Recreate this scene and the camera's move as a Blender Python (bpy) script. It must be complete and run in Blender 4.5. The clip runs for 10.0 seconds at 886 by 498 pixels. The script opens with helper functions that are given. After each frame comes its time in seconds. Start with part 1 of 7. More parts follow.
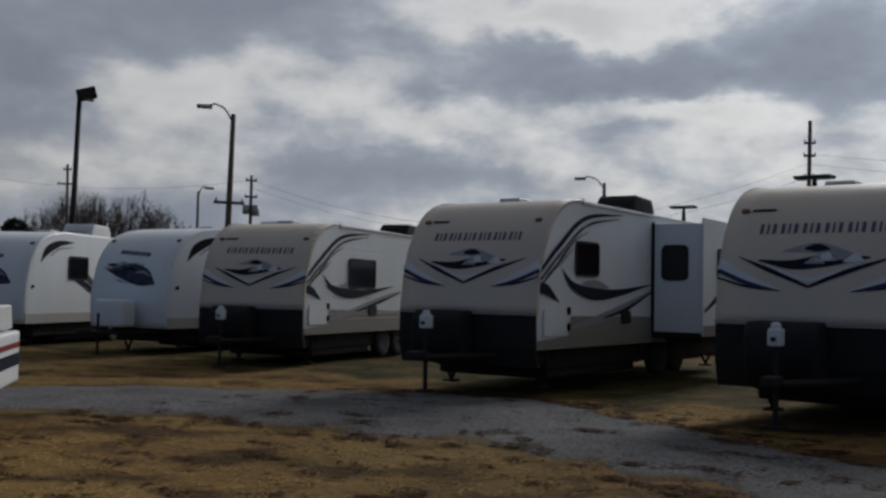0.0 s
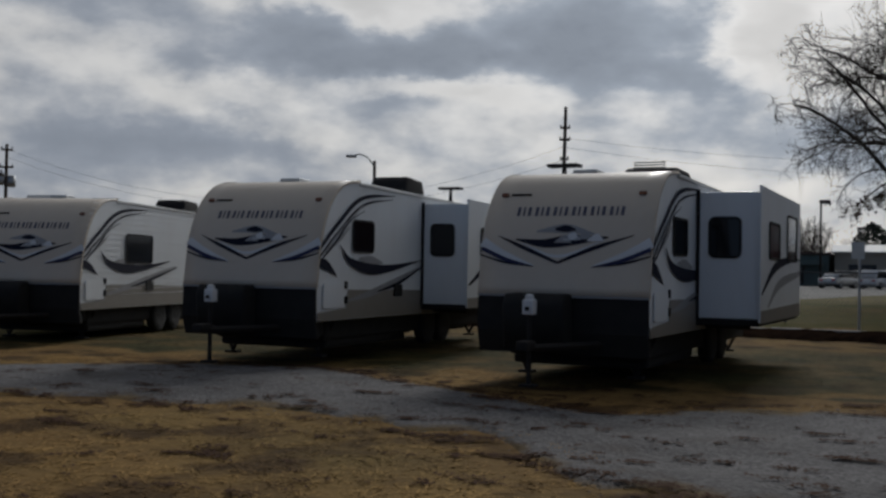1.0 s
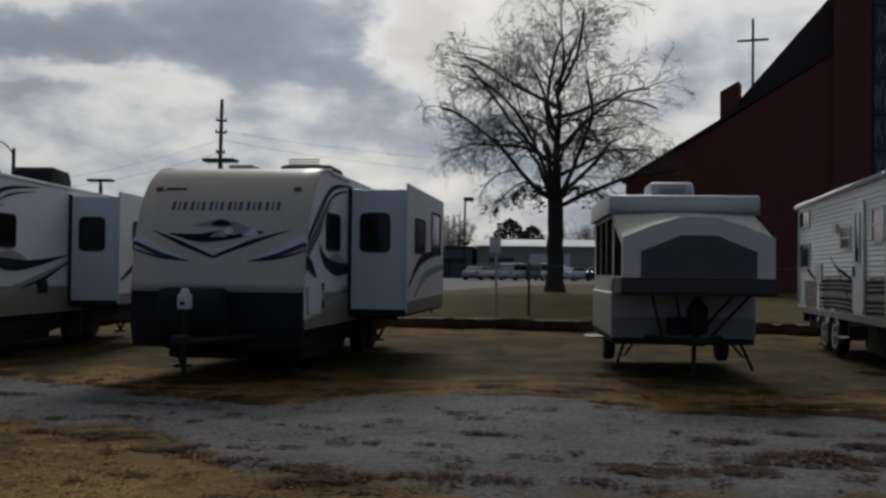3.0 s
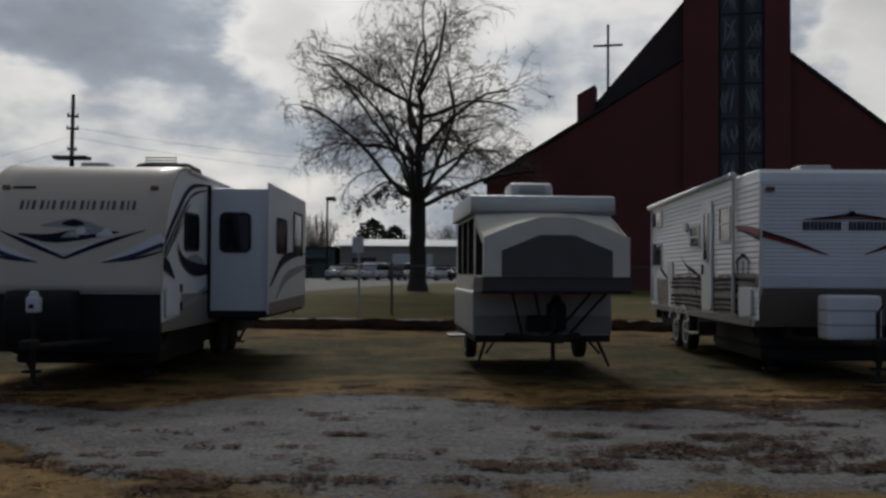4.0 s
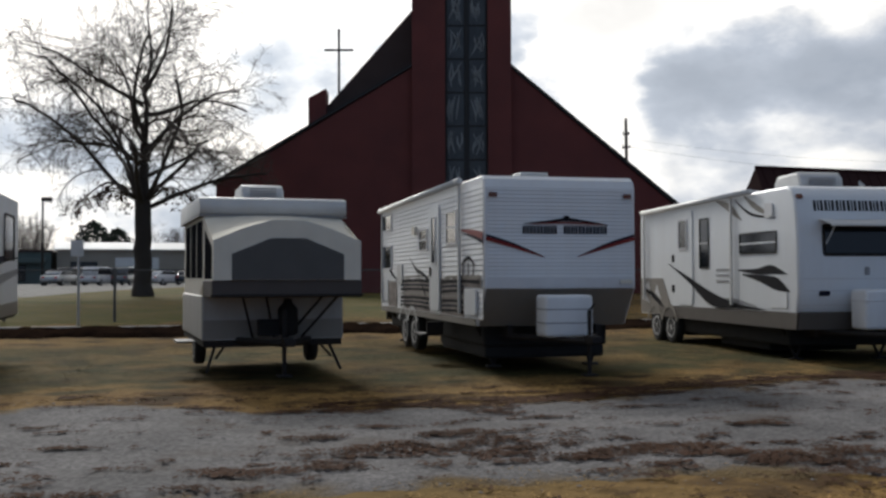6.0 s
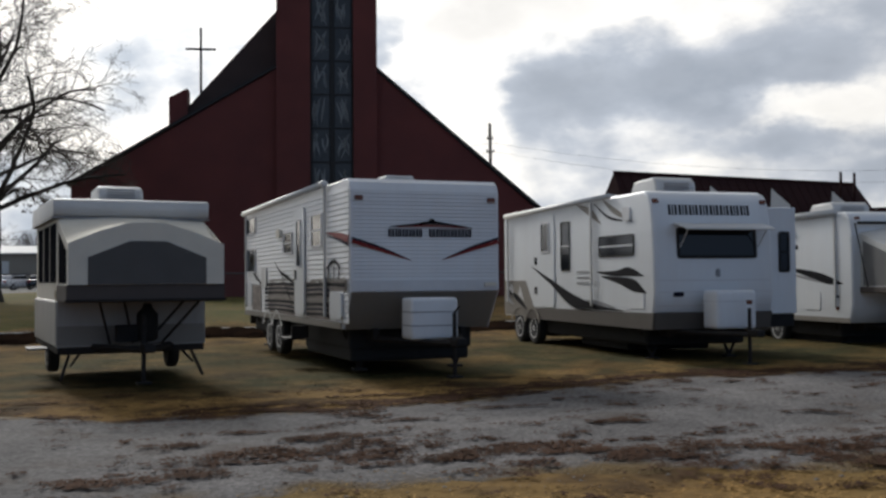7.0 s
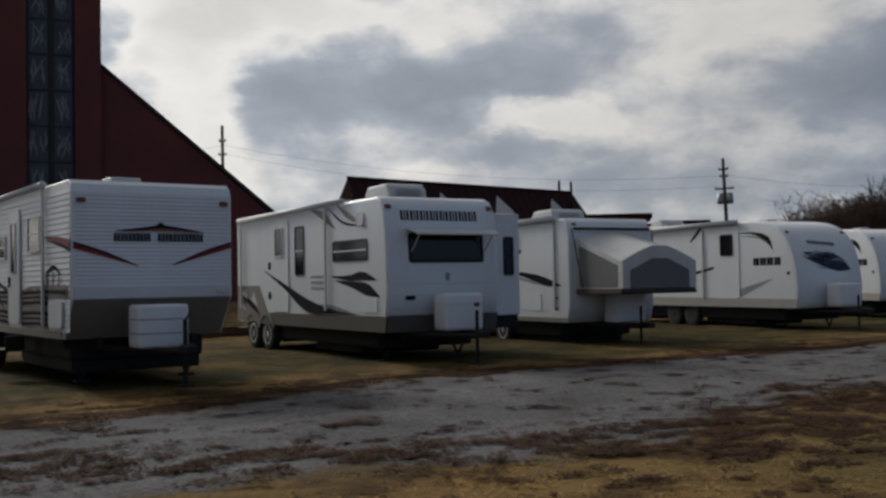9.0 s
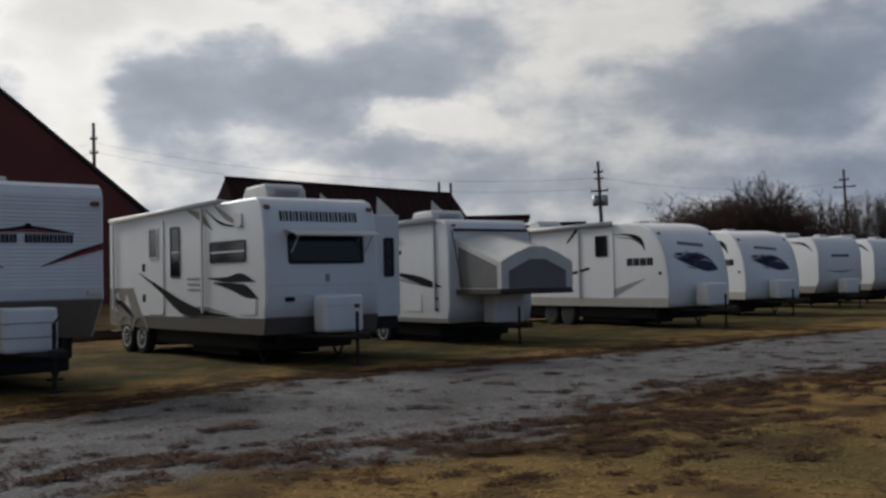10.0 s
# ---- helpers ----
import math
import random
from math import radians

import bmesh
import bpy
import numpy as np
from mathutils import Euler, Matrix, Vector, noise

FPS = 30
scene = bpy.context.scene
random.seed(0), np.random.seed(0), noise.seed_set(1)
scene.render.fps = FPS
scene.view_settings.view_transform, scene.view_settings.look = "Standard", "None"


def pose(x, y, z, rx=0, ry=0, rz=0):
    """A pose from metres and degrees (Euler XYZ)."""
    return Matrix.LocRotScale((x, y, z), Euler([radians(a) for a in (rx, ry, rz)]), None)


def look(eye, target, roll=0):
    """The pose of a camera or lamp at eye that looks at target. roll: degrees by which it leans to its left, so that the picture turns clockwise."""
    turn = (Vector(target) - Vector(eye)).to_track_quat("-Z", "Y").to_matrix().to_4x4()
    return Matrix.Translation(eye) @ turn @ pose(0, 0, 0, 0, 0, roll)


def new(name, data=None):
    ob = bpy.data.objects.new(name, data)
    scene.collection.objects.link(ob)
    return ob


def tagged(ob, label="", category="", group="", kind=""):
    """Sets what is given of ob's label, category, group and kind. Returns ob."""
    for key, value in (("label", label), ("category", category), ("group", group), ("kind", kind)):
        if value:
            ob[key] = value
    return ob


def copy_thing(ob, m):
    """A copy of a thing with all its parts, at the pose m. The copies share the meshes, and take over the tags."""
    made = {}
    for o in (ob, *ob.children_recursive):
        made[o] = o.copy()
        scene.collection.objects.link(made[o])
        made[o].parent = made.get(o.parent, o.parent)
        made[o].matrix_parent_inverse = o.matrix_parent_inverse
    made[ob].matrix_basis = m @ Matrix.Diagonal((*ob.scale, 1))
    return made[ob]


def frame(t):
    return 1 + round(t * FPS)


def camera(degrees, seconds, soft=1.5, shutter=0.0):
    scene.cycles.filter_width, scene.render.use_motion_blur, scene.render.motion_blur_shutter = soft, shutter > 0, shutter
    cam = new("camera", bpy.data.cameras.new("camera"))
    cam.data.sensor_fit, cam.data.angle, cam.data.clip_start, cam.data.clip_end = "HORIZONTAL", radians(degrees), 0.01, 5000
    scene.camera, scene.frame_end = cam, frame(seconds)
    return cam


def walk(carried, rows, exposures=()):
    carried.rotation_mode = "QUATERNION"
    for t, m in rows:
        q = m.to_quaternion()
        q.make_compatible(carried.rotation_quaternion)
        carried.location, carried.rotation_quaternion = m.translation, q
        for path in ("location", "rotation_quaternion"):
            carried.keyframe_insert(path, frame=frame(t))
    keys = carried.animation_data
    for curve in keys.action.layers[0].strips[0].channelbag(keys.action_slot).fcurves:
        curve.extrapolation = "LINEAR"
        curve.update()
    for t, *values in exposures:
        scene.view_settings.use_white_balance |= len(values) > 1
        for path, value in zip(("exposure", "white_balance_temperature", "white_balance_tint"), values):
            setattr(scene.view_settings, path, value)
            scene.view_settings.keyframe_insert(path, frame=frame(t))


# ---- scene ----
# ---------- camera: one lens ----------
EYE = 1.5
cam = camera(45.93, 10.0, soft=2.7)
TURNS = [    # seconds, x, y, yaw, pitch, roll: a step back, then a turn on the spot
    (0.0, 0.36, 1.42, 1.35, 2.44, -1.10),
    (0.5, 0.19, 0.78, -5.67, 1.69, -1.18),
    (1.0, 0.10, 0.33, -11.31, 1.30, -1.06),
    (1.5, 0.02, 0.06, -16.55, 1.12, -1.07),
    (2.0, 0.00, 0.00, -21.40, 1.14, -0.98),
    (2.5, 0.00, 0.00, -25.81, 1.20, -0.82),
    (4.0, 0.00, 0.00, -37.44, 1.30, -0.32),
    (4.5, 0.00, 0.00, -40.93, 1.32, -0.17),
    (5.0, 0.00, 0.00, -44.64, 1.35, -0.11),
    (5.5, 0.00, 0.00, -48.38, 1.42, 0.02),
    (7.0, 0.00, 0.00, -59.41, 1.62, 0.41),
    (7.5, 0.00, 0.00, -63.12, 1.68, 0.55),
    (8.0, 0.00, 0.00, -66.78, 1.72, 0.64),
    (8.5, 0.00, 0.00, -70.40, 1.73, 0.81),
    (9.0, 0.00, 0.00, -73.89, 1.71, 0.92),
    (9.5, 0.00, 0.00, -77.24, 1.69, 1.03),
    (10.0, 0.00, 0.00, -80.44, 1.65, 1.15),
]
walk(cam, [(t, pose(x, y, EYE, 90 + pitch, roll, yaw)) for t, x, y, yaw, pitch, roll in TURNS],
     exposures=[(0.0, -0.85, 5980, 10), (1.0, -0.86, 6050, 10), (2.5, -0.88, 6100, 10), (4.0, -0.82, 6130, 10), (5.0, -0.1, 6180, 10), (5.5, 0.13, 6200, 10),
                (7.0, 0.08, 6250, 10), (8.0, -0.44, 6250, 10), (9.0, -0.44, 6250, 10), (10.0, -0.32, 6250, 10)])

# ---------- sky and sun ----------
SUN_AZ, SUN_EL = -31.0, 31.0          # turn to the left of +y, height, degrees


def build_world():
    w = bpy.data.worlds.new("sky")
    scene.world = w
    w.use_nodes = True
    nt = w.node_tree
    nt.nodes.clear()
    N, K = nt.nodes.new, nt.links.new
    out, bg = N("ShaderNodeOutputWorld"), N("ShaderNodeBackground")
    sky = N("ShaderNodeTexSky")
    sky.sky_type, sky.sun_disc = "NISHITA", False
    sky.sun_elevation, sky.sun_rotation = radians(SUN_EL), radians(-SUN_AZ)
    sky.air_density, sky.dust_density = 1.0, 2.0
    tc = N("ShaderNodeTexCoord")

    def m(op, a, b=None, c=None):
        n = N("ShaderNodeMath")
        n.operation = op
        for i, v in enumerate((a, b, c)):
            if v is None:
                continue
            if isinstance(v, (int, float)):
                n.inputs[i].default_value = v
            else:
                K(v, n.inputs[i])
        return n.outputs[0]

    def mix(f, a, b):
        n = N("ShaderNodeMix")
        n.data_type = "RGBA"
        for i, v in ((0, f), (6, a), (7, b)):
            if isinstance(v, (tuple, float, int)):
                n.inputs[i].default_value = v
            else:
                K(v, n.inputs[i])
        return n.outputs[2]

    def vec(op, a, b=None, scale=None):
        n = N("ShaderNodeVectorMath")
        n.operation = op
        for i, v in enumerate((a, b)):
            if v is None:
                continue
            if isinstance(v, (tuple, Vector)):
                n.inputs[i].default_value = v
            else:
                K(v, n.inputs[i])
        if scale is not None:
            if isinstance(scale, float):
                n.inputs["Scale"].default_value = scale
            else:
                K(scale, n.inputs["Scale"])
        return n.outputs["Value" if op == "DOT_PRODUCT" else "Vector"]

    def noise_of(v, scale, detail, rough, shift, out_name="Fac"):
        n = N("ShaderNodeTexNoise")
        n.inputs["Scale"].default_value = scale
        n.inputs["Detail"].default_value = detail
        n.inputs["Roughness"].default_value = rough
        K(vec("ADD", v, shift), n.inputs["Vector"])
        return n.outputs[out_name]

    def ramp(v, a, b, lo=0.0, hi=1.0, kind="SMOOTHSTEP"):
        n = N("ShaderNodeMapRange")
        n.interpolation_type = kind
        for i, q in ((1, a), (2, b), (3, lo), (4, hi)):
            n.inputs[i].default_value = q
        K(v, n.inputs[0])
        return n.outputs[0]

    way = tc.outputs["Generated"]
    sep = N("ShaderNodeSeparateXYZ")
    K(way, sep.inputs[0])
    z = sep.outputs[2]
    flat = vec("MULTIPLY", way, (1.0, 1.0, 1.9))
    swirl = vec("SUBTRACT", noise_of(flat, 6.0, 3.0, 0.5, (9.1, 3.3, 0.7), "Color"), (0.5, 0.5, 0.5))
    billow = vec("ADD", flat, vec("MULTIPLY", swirl, (0.10, 0.10, 0.07)))
    mid = noise_of(billow, 4.2, 5.0, 0.50, (7.3, 2.2, 1.1))
    fine = noise_of(flat, 17.0, 6.0, 0.5, (1.3, 8.2, 2.1))
    # lumpy outlines for the banks
    push = vec("SUBTRACT", noise_of(flat, 11.0, 6.0, 0.55, (3.1, 0.4, 5.2), "Color"), (0.5, 0.5, 0.5))
    bent = vec("ADD", way, vec("MULTIPLY", push, (0.15, 0.15, 0.08)))
    # cloud banks (+) and bright gaps (-): turn, height, half width, half height in degrees, weight
    banks = ((25, 10.5, 5, 4.5, 0.2), (15.4, 14.4, 6.5, 1.9, 0.36), (-5.0, 12.0, 8.5, 1.5, 0.30), (5.2, 14.0, 3, 1.2, 0.16), (20, 11.9, 6, 1.3, 0.2), (17, 8.4, 9, 1.7, 0.2), (-18.2, 12.9, 7, 2.3, 0.34), (-1, 6.4, 12, 0.9, 0.12),
             (-25, 10.3, 4.5, 0.9, 0.24), (-8, 8.6, 5, 1.0, 0.12), (-22, 7.3, 4, 1.0, 0.14), (-43, 10.6, 3.5, 2.4, 0.24), (-30, 8.2, 6, 1.6, 0.2), (-34, 6.0, 5, 1.0, 0.16), (-47.5, 12.5, 2, 1.5, 0.14), (-100, 11.5, 8, 3, 0.2), (-92, 4.4, 14, 2.0, 0.26), (-104, 15, 9, 4, 0.08), (12, 4.2, 17, 2.6, 0.36), (10.5, 16.6, 5, 1.5, 0.2), (-65.2, 8.8, 3, 1.3, 0.12), (-71.6, 10.2, 6.4, 1.8, 0.36), (-56, 12.8, 1.6, 1.8, 0.2),
             (-84, 11.8, 7.0, 2.2, 0.16), (-77, 7.0, 6.5, 0.9, 0.2), (-93, 9.0, 9, 2.0, 0.30), (-89, 12.8, 3.5, 1.2, -0.16), (-97, 14.2, 5, 1.4, -0.16), (-82.5, 13.8, 4.5, 1.8, 0.14),
             (-5.6, 14.6, 5, 1.1, -0.22), (2, 9.0, 4, 0.9, -0.16), (-9.5, 9.9, 4, 0.8, -0.2), (-14.5, 9.3, 4, 1.0, -0.16), (-28.2, 13.0, 2.2, 3.4, -0.40), (-36, 12, 6, 5, -0.22), (-50, 13, 6, 3.5, -0.24),
             (-60.5, 10.8, 2.8, 3.6, -0.34), (-68, 14.4, 7, 1.2, -0.24), (-79.8, 9.1, 2.6, 0.9, -0.24), (-50, 6, 12, 2, -0.12))
    bank = 0.0
    for az, el, wa, we, k in banks:
        ca, sa, ce, se = math.cos(radians(az)), math.sin(radians(az)), math.cos(radians(el)), math.sin(radians(el))
        d, r = Vector((-sa * ce, ca * ce, se)), Vector((ca, sa, 0))
        da = vec("DOT_PRODUCT", bent, r / math.sin(radians(wa)))
        de = vec("DOT_PRODUCT", bent, r.cross(d) / math.sin(radians(we)))
        q = m("MULTIPLY_ADD", da, da, m("MULTIPLY", de, de))
        g = m("EXPONENT", m("MULTIPLY", m("MULTIPLY", q, m("SQRT", q)), -0.8))
        bank = m("MULTIPLY_ADD", g, k, bank)
    dens = m("ADD", m("MULTIPLY_ADD", mid, 1.25, m("MULTIPLY_ADD", fine, 0.30, 0.10)), m("MULTIPLY", bank, 1.0))
    puff = noise_of(flat, 30.0, 7.0, 0.58, (4.4, 1.9, 0.3))
    soft_dens = m("MULTIPLY_ADD", puff, 0.20, dens)
    thick = ramp(soft_dens, 0.86, 1.26)
    core = m("MULTIPLY", ramp(dens, 0.98, 1.42), ramp(m("ADD", fine, puff), 0.75, 1.2, 1.0, 0.65))
    # glow of the veiled sun
    s = Vector((-math.sin(radians(SUN_AZ)) * math.cos(radians(SUN_EL)), math.cos(radians(SUN_AZ)) * math.cos(radians(SUN_EL)), math.sin(radians(SUN_EL))))
    cosang = vec("DOT_PRODUCT", way, s)
    glow = m("POWER", m("MAXIMUM", cosang, 0.0), 9.0)
    lit = mix(glow, (1.08, 1.02, 0.93, 1), (1.5, 1.45, 1.36, 1))
    grey = mix(glow, (0.54, 0.57, 0.62, 1), (0.80, 0.87, 0.94, 1))
    dark = mix(glow, (0.36, 0.395, 0.445, 1), (0.47, 0.50, 0.55, 1))
    clear = mix(0.9, vec("SCALE", sky.outputs[0], None, 0.1), lit)
    clear = vec("SCALE", clear, None, ramp(soft_dens, 0.55, 0.95, 0.84, 1.07))
    col = mix(thick, clear, grey)
    col = mix(core, col, dark)
    col = vec("SCALE", col, None, ramp(m("MULTIPLY_ADD", puff, 0.6, fine), 0.55, 1.05, 1.06, 0.94, "LINEAR"))
    # the half of the sky away from the sun is duller; unseen overhead dimmed to darken the ground
    dull = m("MULTIPLY", ramp(cosang, -0.02, 0.72, 0.36, 1.0, "LINEAR"), ramp(z, 0.35, 0.9, 1.0, 0.5, "LINEAR"))
    col = vec("MULTIPLY", col, mix(ramp(cosang, -0.3, 0.5, 0.0, 1.0, "LINEAR"), (0.66, 0.93, 1.42, 1), (1.0, 1.0, 1.0, 1)))
    fade = N("ShaderNodeVectorMath")
    fade.operation = "SCALE"
    K(col, fade.inputs[0])
    K(dull, fade.inputs["Scale"])
    K(fade.outputs[0], bg.inputs["Color"])
    bg.inputs["Strength"].default_value = 0.95
    K(bg.outputs[0], out.inputs[0])


build_world()
sun = new("sun", bpy.data.lights.new("sun", "SUN"))
sun.data.energy, sun.data.angle, sun.data.color = 2.7, radians(16), (1.0, 0.95, 0.87)
_a, _e = radians(SUN_AZ), radians(SUN_EL)
sun.matrix_world = look((0, 0, 60), (60 * math.sin(_a) * math.cos(_e), -60 * math.cos(_a) * math.cos(_e), 60 - 60 * math.sin(_e)))


# ---------- materials ----------
def mat(name, color, rough=0.5, metal=0.0, vary=0.15, scale=6.0, fine=60.0, bump=0.02, tint=None, coat=0.0, per_object=0.0, spec=0.5, stretch=(1, 1, 1)):
    """A surface with colour variation at two scales and fine relief."""
    ma = bpy.data.materials.new(name)
    ma.use_nodes = True
    nt = ma.node_tree
    N, K = nt.nodes.new, nt.links.new
    b = nt.nodes["Principled BSDF"]
    tc, mp = N("ShaderNodeTexCoord"), N("ShaderNodeMapping")
    mp.inputs["Scale"].default_value = stretch
    K(tc.outputs["Object"], mp.inputs[0])
    n1, n2 = N("ShaderNodeTexNoise"), N("ShaderNodeTexNoise")
    for n, s, d in ((n1, scale, 5.0), (n2, fine, 3.0)):
        n.inputs["Scale"].default_value, n.inputs["Detail"].default_value = s, d
        K(mp.outputs[0], n.inputs["Vector"])
    add = N("ShaderNodeMath")
    add.operation = "MULTIPLY_ADD"
    add.inputs[1].default_value = 0.35
    K(n2.outputs["Fac"], add.inputs[0])
    K(n1.outputs["Fac"], add.inputs[2])
    rng = N("ShaderNodeMapRange")
    rng.inputs[1].default_value, rng.inputs[2].default_value = 0.42, 0.95
    K(add.outputs[0], rng.inputs[0])
    mx = N("ShaderNodeMix")
    mx.data_type = "RGBA"
    c2 = tint or tuple(c * (1 - vary) for c in color)
    mx.inputs[6].default_value = (*color, 1)
    mx.inputs[7].default_value = (*c2, 1)
    K(rng.outputs[0], mx.inputs[0])
    col = mx.outputs[2]
    if per_object:
        oi, hs = N("ShaderNodeObjectInfo"), N("ShaderNodeHueSaturation")
        r2 = N("ShaderNodeMapRange")
        r2.inputs[3].default_value, r2.inputs[4].default_value = 1 - per_object, 1 + per_object
        K(oi.outputs["Random"], r2.inputs[0])
        K(r2.outputs[0], hs.inputs["Value"])
        K(col, hs.inputs["Color"])
        col = hs.outputs[0]
    K(col, b.inputs["Base Color"])
    b.inputs["Roughness"].default_value, b.inputs["Metallic"].default_value = rough, metal
    b.inputs["Specular IOR Level"].default_value = spec
    b.inputs["Coat Weight"].default_value = coat
    if bump:
        bp = N("ShaderNodeBump")
        bp.inputs["Strength"].default_value = 0.5
        bp.inputs["Distance"].default_value = bump
        K(n2.outputs["Fac"], bp.inputs["Height"])
        K(bp.outputs[0], b.inputs["Normal"])
    return ma


WHITE = mat("white_gelcoat", (0.71, 0.735, 0.755), 0.34, vary=0.10, scale=1.6, fine=11, bump=0.002, tint=(0.65, 0.66, 0.67), stretch=(1, 1, 0.16))
SIDING_W = mat("white_aluminium_siding", (0.72, 0.735, 0.75), 0.40, vary=0.1, scale=2.0, fine=14, bump=0.003, tint=(0.65, 0.65, 0.65), per_object=0.04, stretch=(1, 1, 0.25))
TAN = mat("tan_gelcoat", (0.57, 0.49, 0.40), 0.46, vary=0.10, scale=1.2, fine=10, bump=0.002, coat=0.06)
TAUPE = mat("taupe_panel", (0.22, 0.20, 0.175), 0.45, vary=0.14, scale=2.0, fine=20, bump=0.002)
BLACK = mat("black_plastic", (0.013, 0.013, 0.014), 0.75, vary=0.3, scale=4, fine=40, bump=0.004, tint=(0.022, 0.021, 0.02), spec=0.2)
STEEL = mat("black_frame_steel", (0.012, 0.012, 0.013), 0.7, vary=0.3, scale=5, fine=50, bump=0.003, tint=(0.026, 0.02, 0.016), spec=0.25)
GALV = mat("galvanised_steel", (0.36, 0.37, 0.38), 0.45, 0.8, vary=0.25, scale=5, fine=40, bump=0.003)
FENCEM = mat("weathered_fence_steel", (0.11, 0.11, 0.11), 0.65, 0.3, vary=0.3, scale=4, fine=30, bump=0.003, spec=0.2)
ALU = mat("white_awning_aluminium", (0.55, 0.55, 0.54), 0.5, vary=0.12, scale=3, fine=30, bump=0.002)
GLASS = mat("dark_window_glass", (0.008, 0.009, 0.012), 0.08, vary=0.3, scale=2, fine=8, bump=0.0, spec=0.35)
RUBBER = mat("tyre_rubber", (0.015, 0.015, 0.016), 0.8, vary=0.3, scale=9, fine=70, bump=0.006)
NAVY = mat("navy_vinyl", (0.032, 0.034, 0.085), 0.4, vary=0.15, scale=3, fine=30, bump=0.0, spec=0.15)
SLATE = mat("slate_vinyl", (0.016, 0.018, 0.032), 0.6, vary=0.15, scale=3, fine=30, bump=0.0, spec=0.06)
GREYV = mat("grey_vinyl", (0.30, 0.30, 0.31), 0.4, vary=0.15, scale=3, fine=30, bump=0.0, spec=0.15)
PALEV = mat("pale_vinyl", (0.62, 0.62, 0.63), 0.4, vary=0.12, scale=3, fine=30, bump=0.0)
REDV = mat("red_vinyl", (0.22, 0.028, 0.025), 0.4, vary=0.2, scale=3, fine=30, bump=0.0, spec=0.15)
INK = mat("black_vinyl", (0.010, 0.010, 0.013), 0.6, vary=0.2, scale=3, fine=30, bump=0.0, spec=0.06)
AMBER = mat("amber_lens", (0.15, 0.045, 0.022), 0.25, vary=0.2, scale=20, fine=90, bump=0.001)
REDLENS = mat("red_lens", (0.35, 0.012, 0.01), 0.25, vary=0.2, scale=20, fine=90, bump=0.001)
POPUPBOX = mat("grey_white_camper_body", (0.40, 0.385, 0.36), 0.5, vary=0.15, scale=2.5, fine=16, bump=0.003, tint=(0.30, 0.285, 0.26), stretch=(1, 1, 0.3))
CANVAS = mat("cream_tent_canvas", (0.69, 0.645, 0.55), 0.85, vary=0.14, scale=2.5, fine=40, bump=0.006)
BEDSKIRT = mat("brown_vinyl_bed_skirt", (0.085, 0.072, 0.066), 0.7, vary=0.18, scale=3, fine=40, bump=0.003, spec=0.2)
PALESCREEN = mat("pale_grey_tent_screen", (0.15, 0.15, 0.15), 0.8, vary=0.16, scale=3, fine=80, bump=0.004)
DARKMESH = mat("dark_side_screen", (0.016, 0.016, 0.019), 0.95, vary=0.25, scale=3, fine=80, bump=0.003, spec=0.0)
MESHG = mat("grey_tent_screen", (0.088, 0.085, 0.083), 0.8, vary=0.16, scale=3, fine=80, bump=0.004)
ROOFW = mat("white_roof_membrane", (0.56, 0.56, 0.55), 0.65, vary=0.2, scale=2, fine=18, bump=0.003, tint=(0.45, 0.44, 0.41))
WOOD = mat("weathered_pole_wood", (0.10, 0.078, 0.06), 0.85, vary=0.35, scale=3, fine=40, bump=0.01, stretch=(1, 1, 0.12))
BRICK = mat("maroon_brick", (0.15, 0.037, 0.032), 0.85, vary=0.3, scale=0.5, fine=22, bump=0.01, tint=(0.095, 0.025, 0.023))
ROOFM = mat("maroon_standing_seam_metal", (0.034, 0.013, 0.013), 0.85, vary=0.25, scale=0.6, fine=12, bump=0.004, spec=0.15)
SHINGLE = mat("dark_roof_shingle", (0.055, 0.036, 0.033), 0.9, vary=0.3, scale=0.8, fine=16, bump=0.01)
BRONZE = mat("bronze_window_frame", (0.02, 0.018, 0.016), 0.5, 0.3, vary=0.3, scale=3, fine=30, bump=0.002)
LEADED = mat("leaded_glass", (0.045, 0.05, 0.052), 0.3, vary=0.6, scale=0.9, fine=5, bump=0.004, tint=(0.014, 0.016, 0.017))
LEADLINE = mat("pale_glass_relief", (0.24, 0.255, 0.25), 0.45, vary=0.4, scale=2, fine=14, bump=0.002)
CONCRETE = mat("kerb_concrete", (0.36, 0.345, 0.32), 0.9, vary=0.3, scale=1.5, fine=30, bump=0.006)
ASPHALT = mat("pale_asphalt", (0.16, 0.158, 0.15), 0.9, spec=0.15, vary=0.3, scale=0.25, fine=8, bump=0.004)
LETTER = mat("slate_blue_vinyl", (0.10, 0.10, 0.14), 0.4, vary=0.15, scale=3, fine=30, bump=0.0, spec=0.15)
PRINT = mat("drab_printed_vinyl", (0.33, 0.29, 0.26), 0.5, vary=0.5, scale=2.2, fine=9, bump=0.0, tint=(0.10, 0.085, 0.08), spec=0.15, stretch=(1, 1, 3.0))
LTAUPE = mat("pale_beige_panel", (0.36, 0.34, 0.305), 0.45, vary=0.14, scale=2.0, fine=20, bump=0.002)
DTAUPE = mat("dark_taupe_panel", (0.115, 0.103, 0.092), 0.5, vary=0.16, scale=2.0, fine=20, bump=0.002, spec=0.2)
SMUDGE = mat("smudged_dark_vinyl", (0.010, 0.014, 0.038), 0.5, vary=0.5, scale=4.5, fine=14, bump=0.0, tint=(0.06, 0.07, 0.11), spec=0.15)
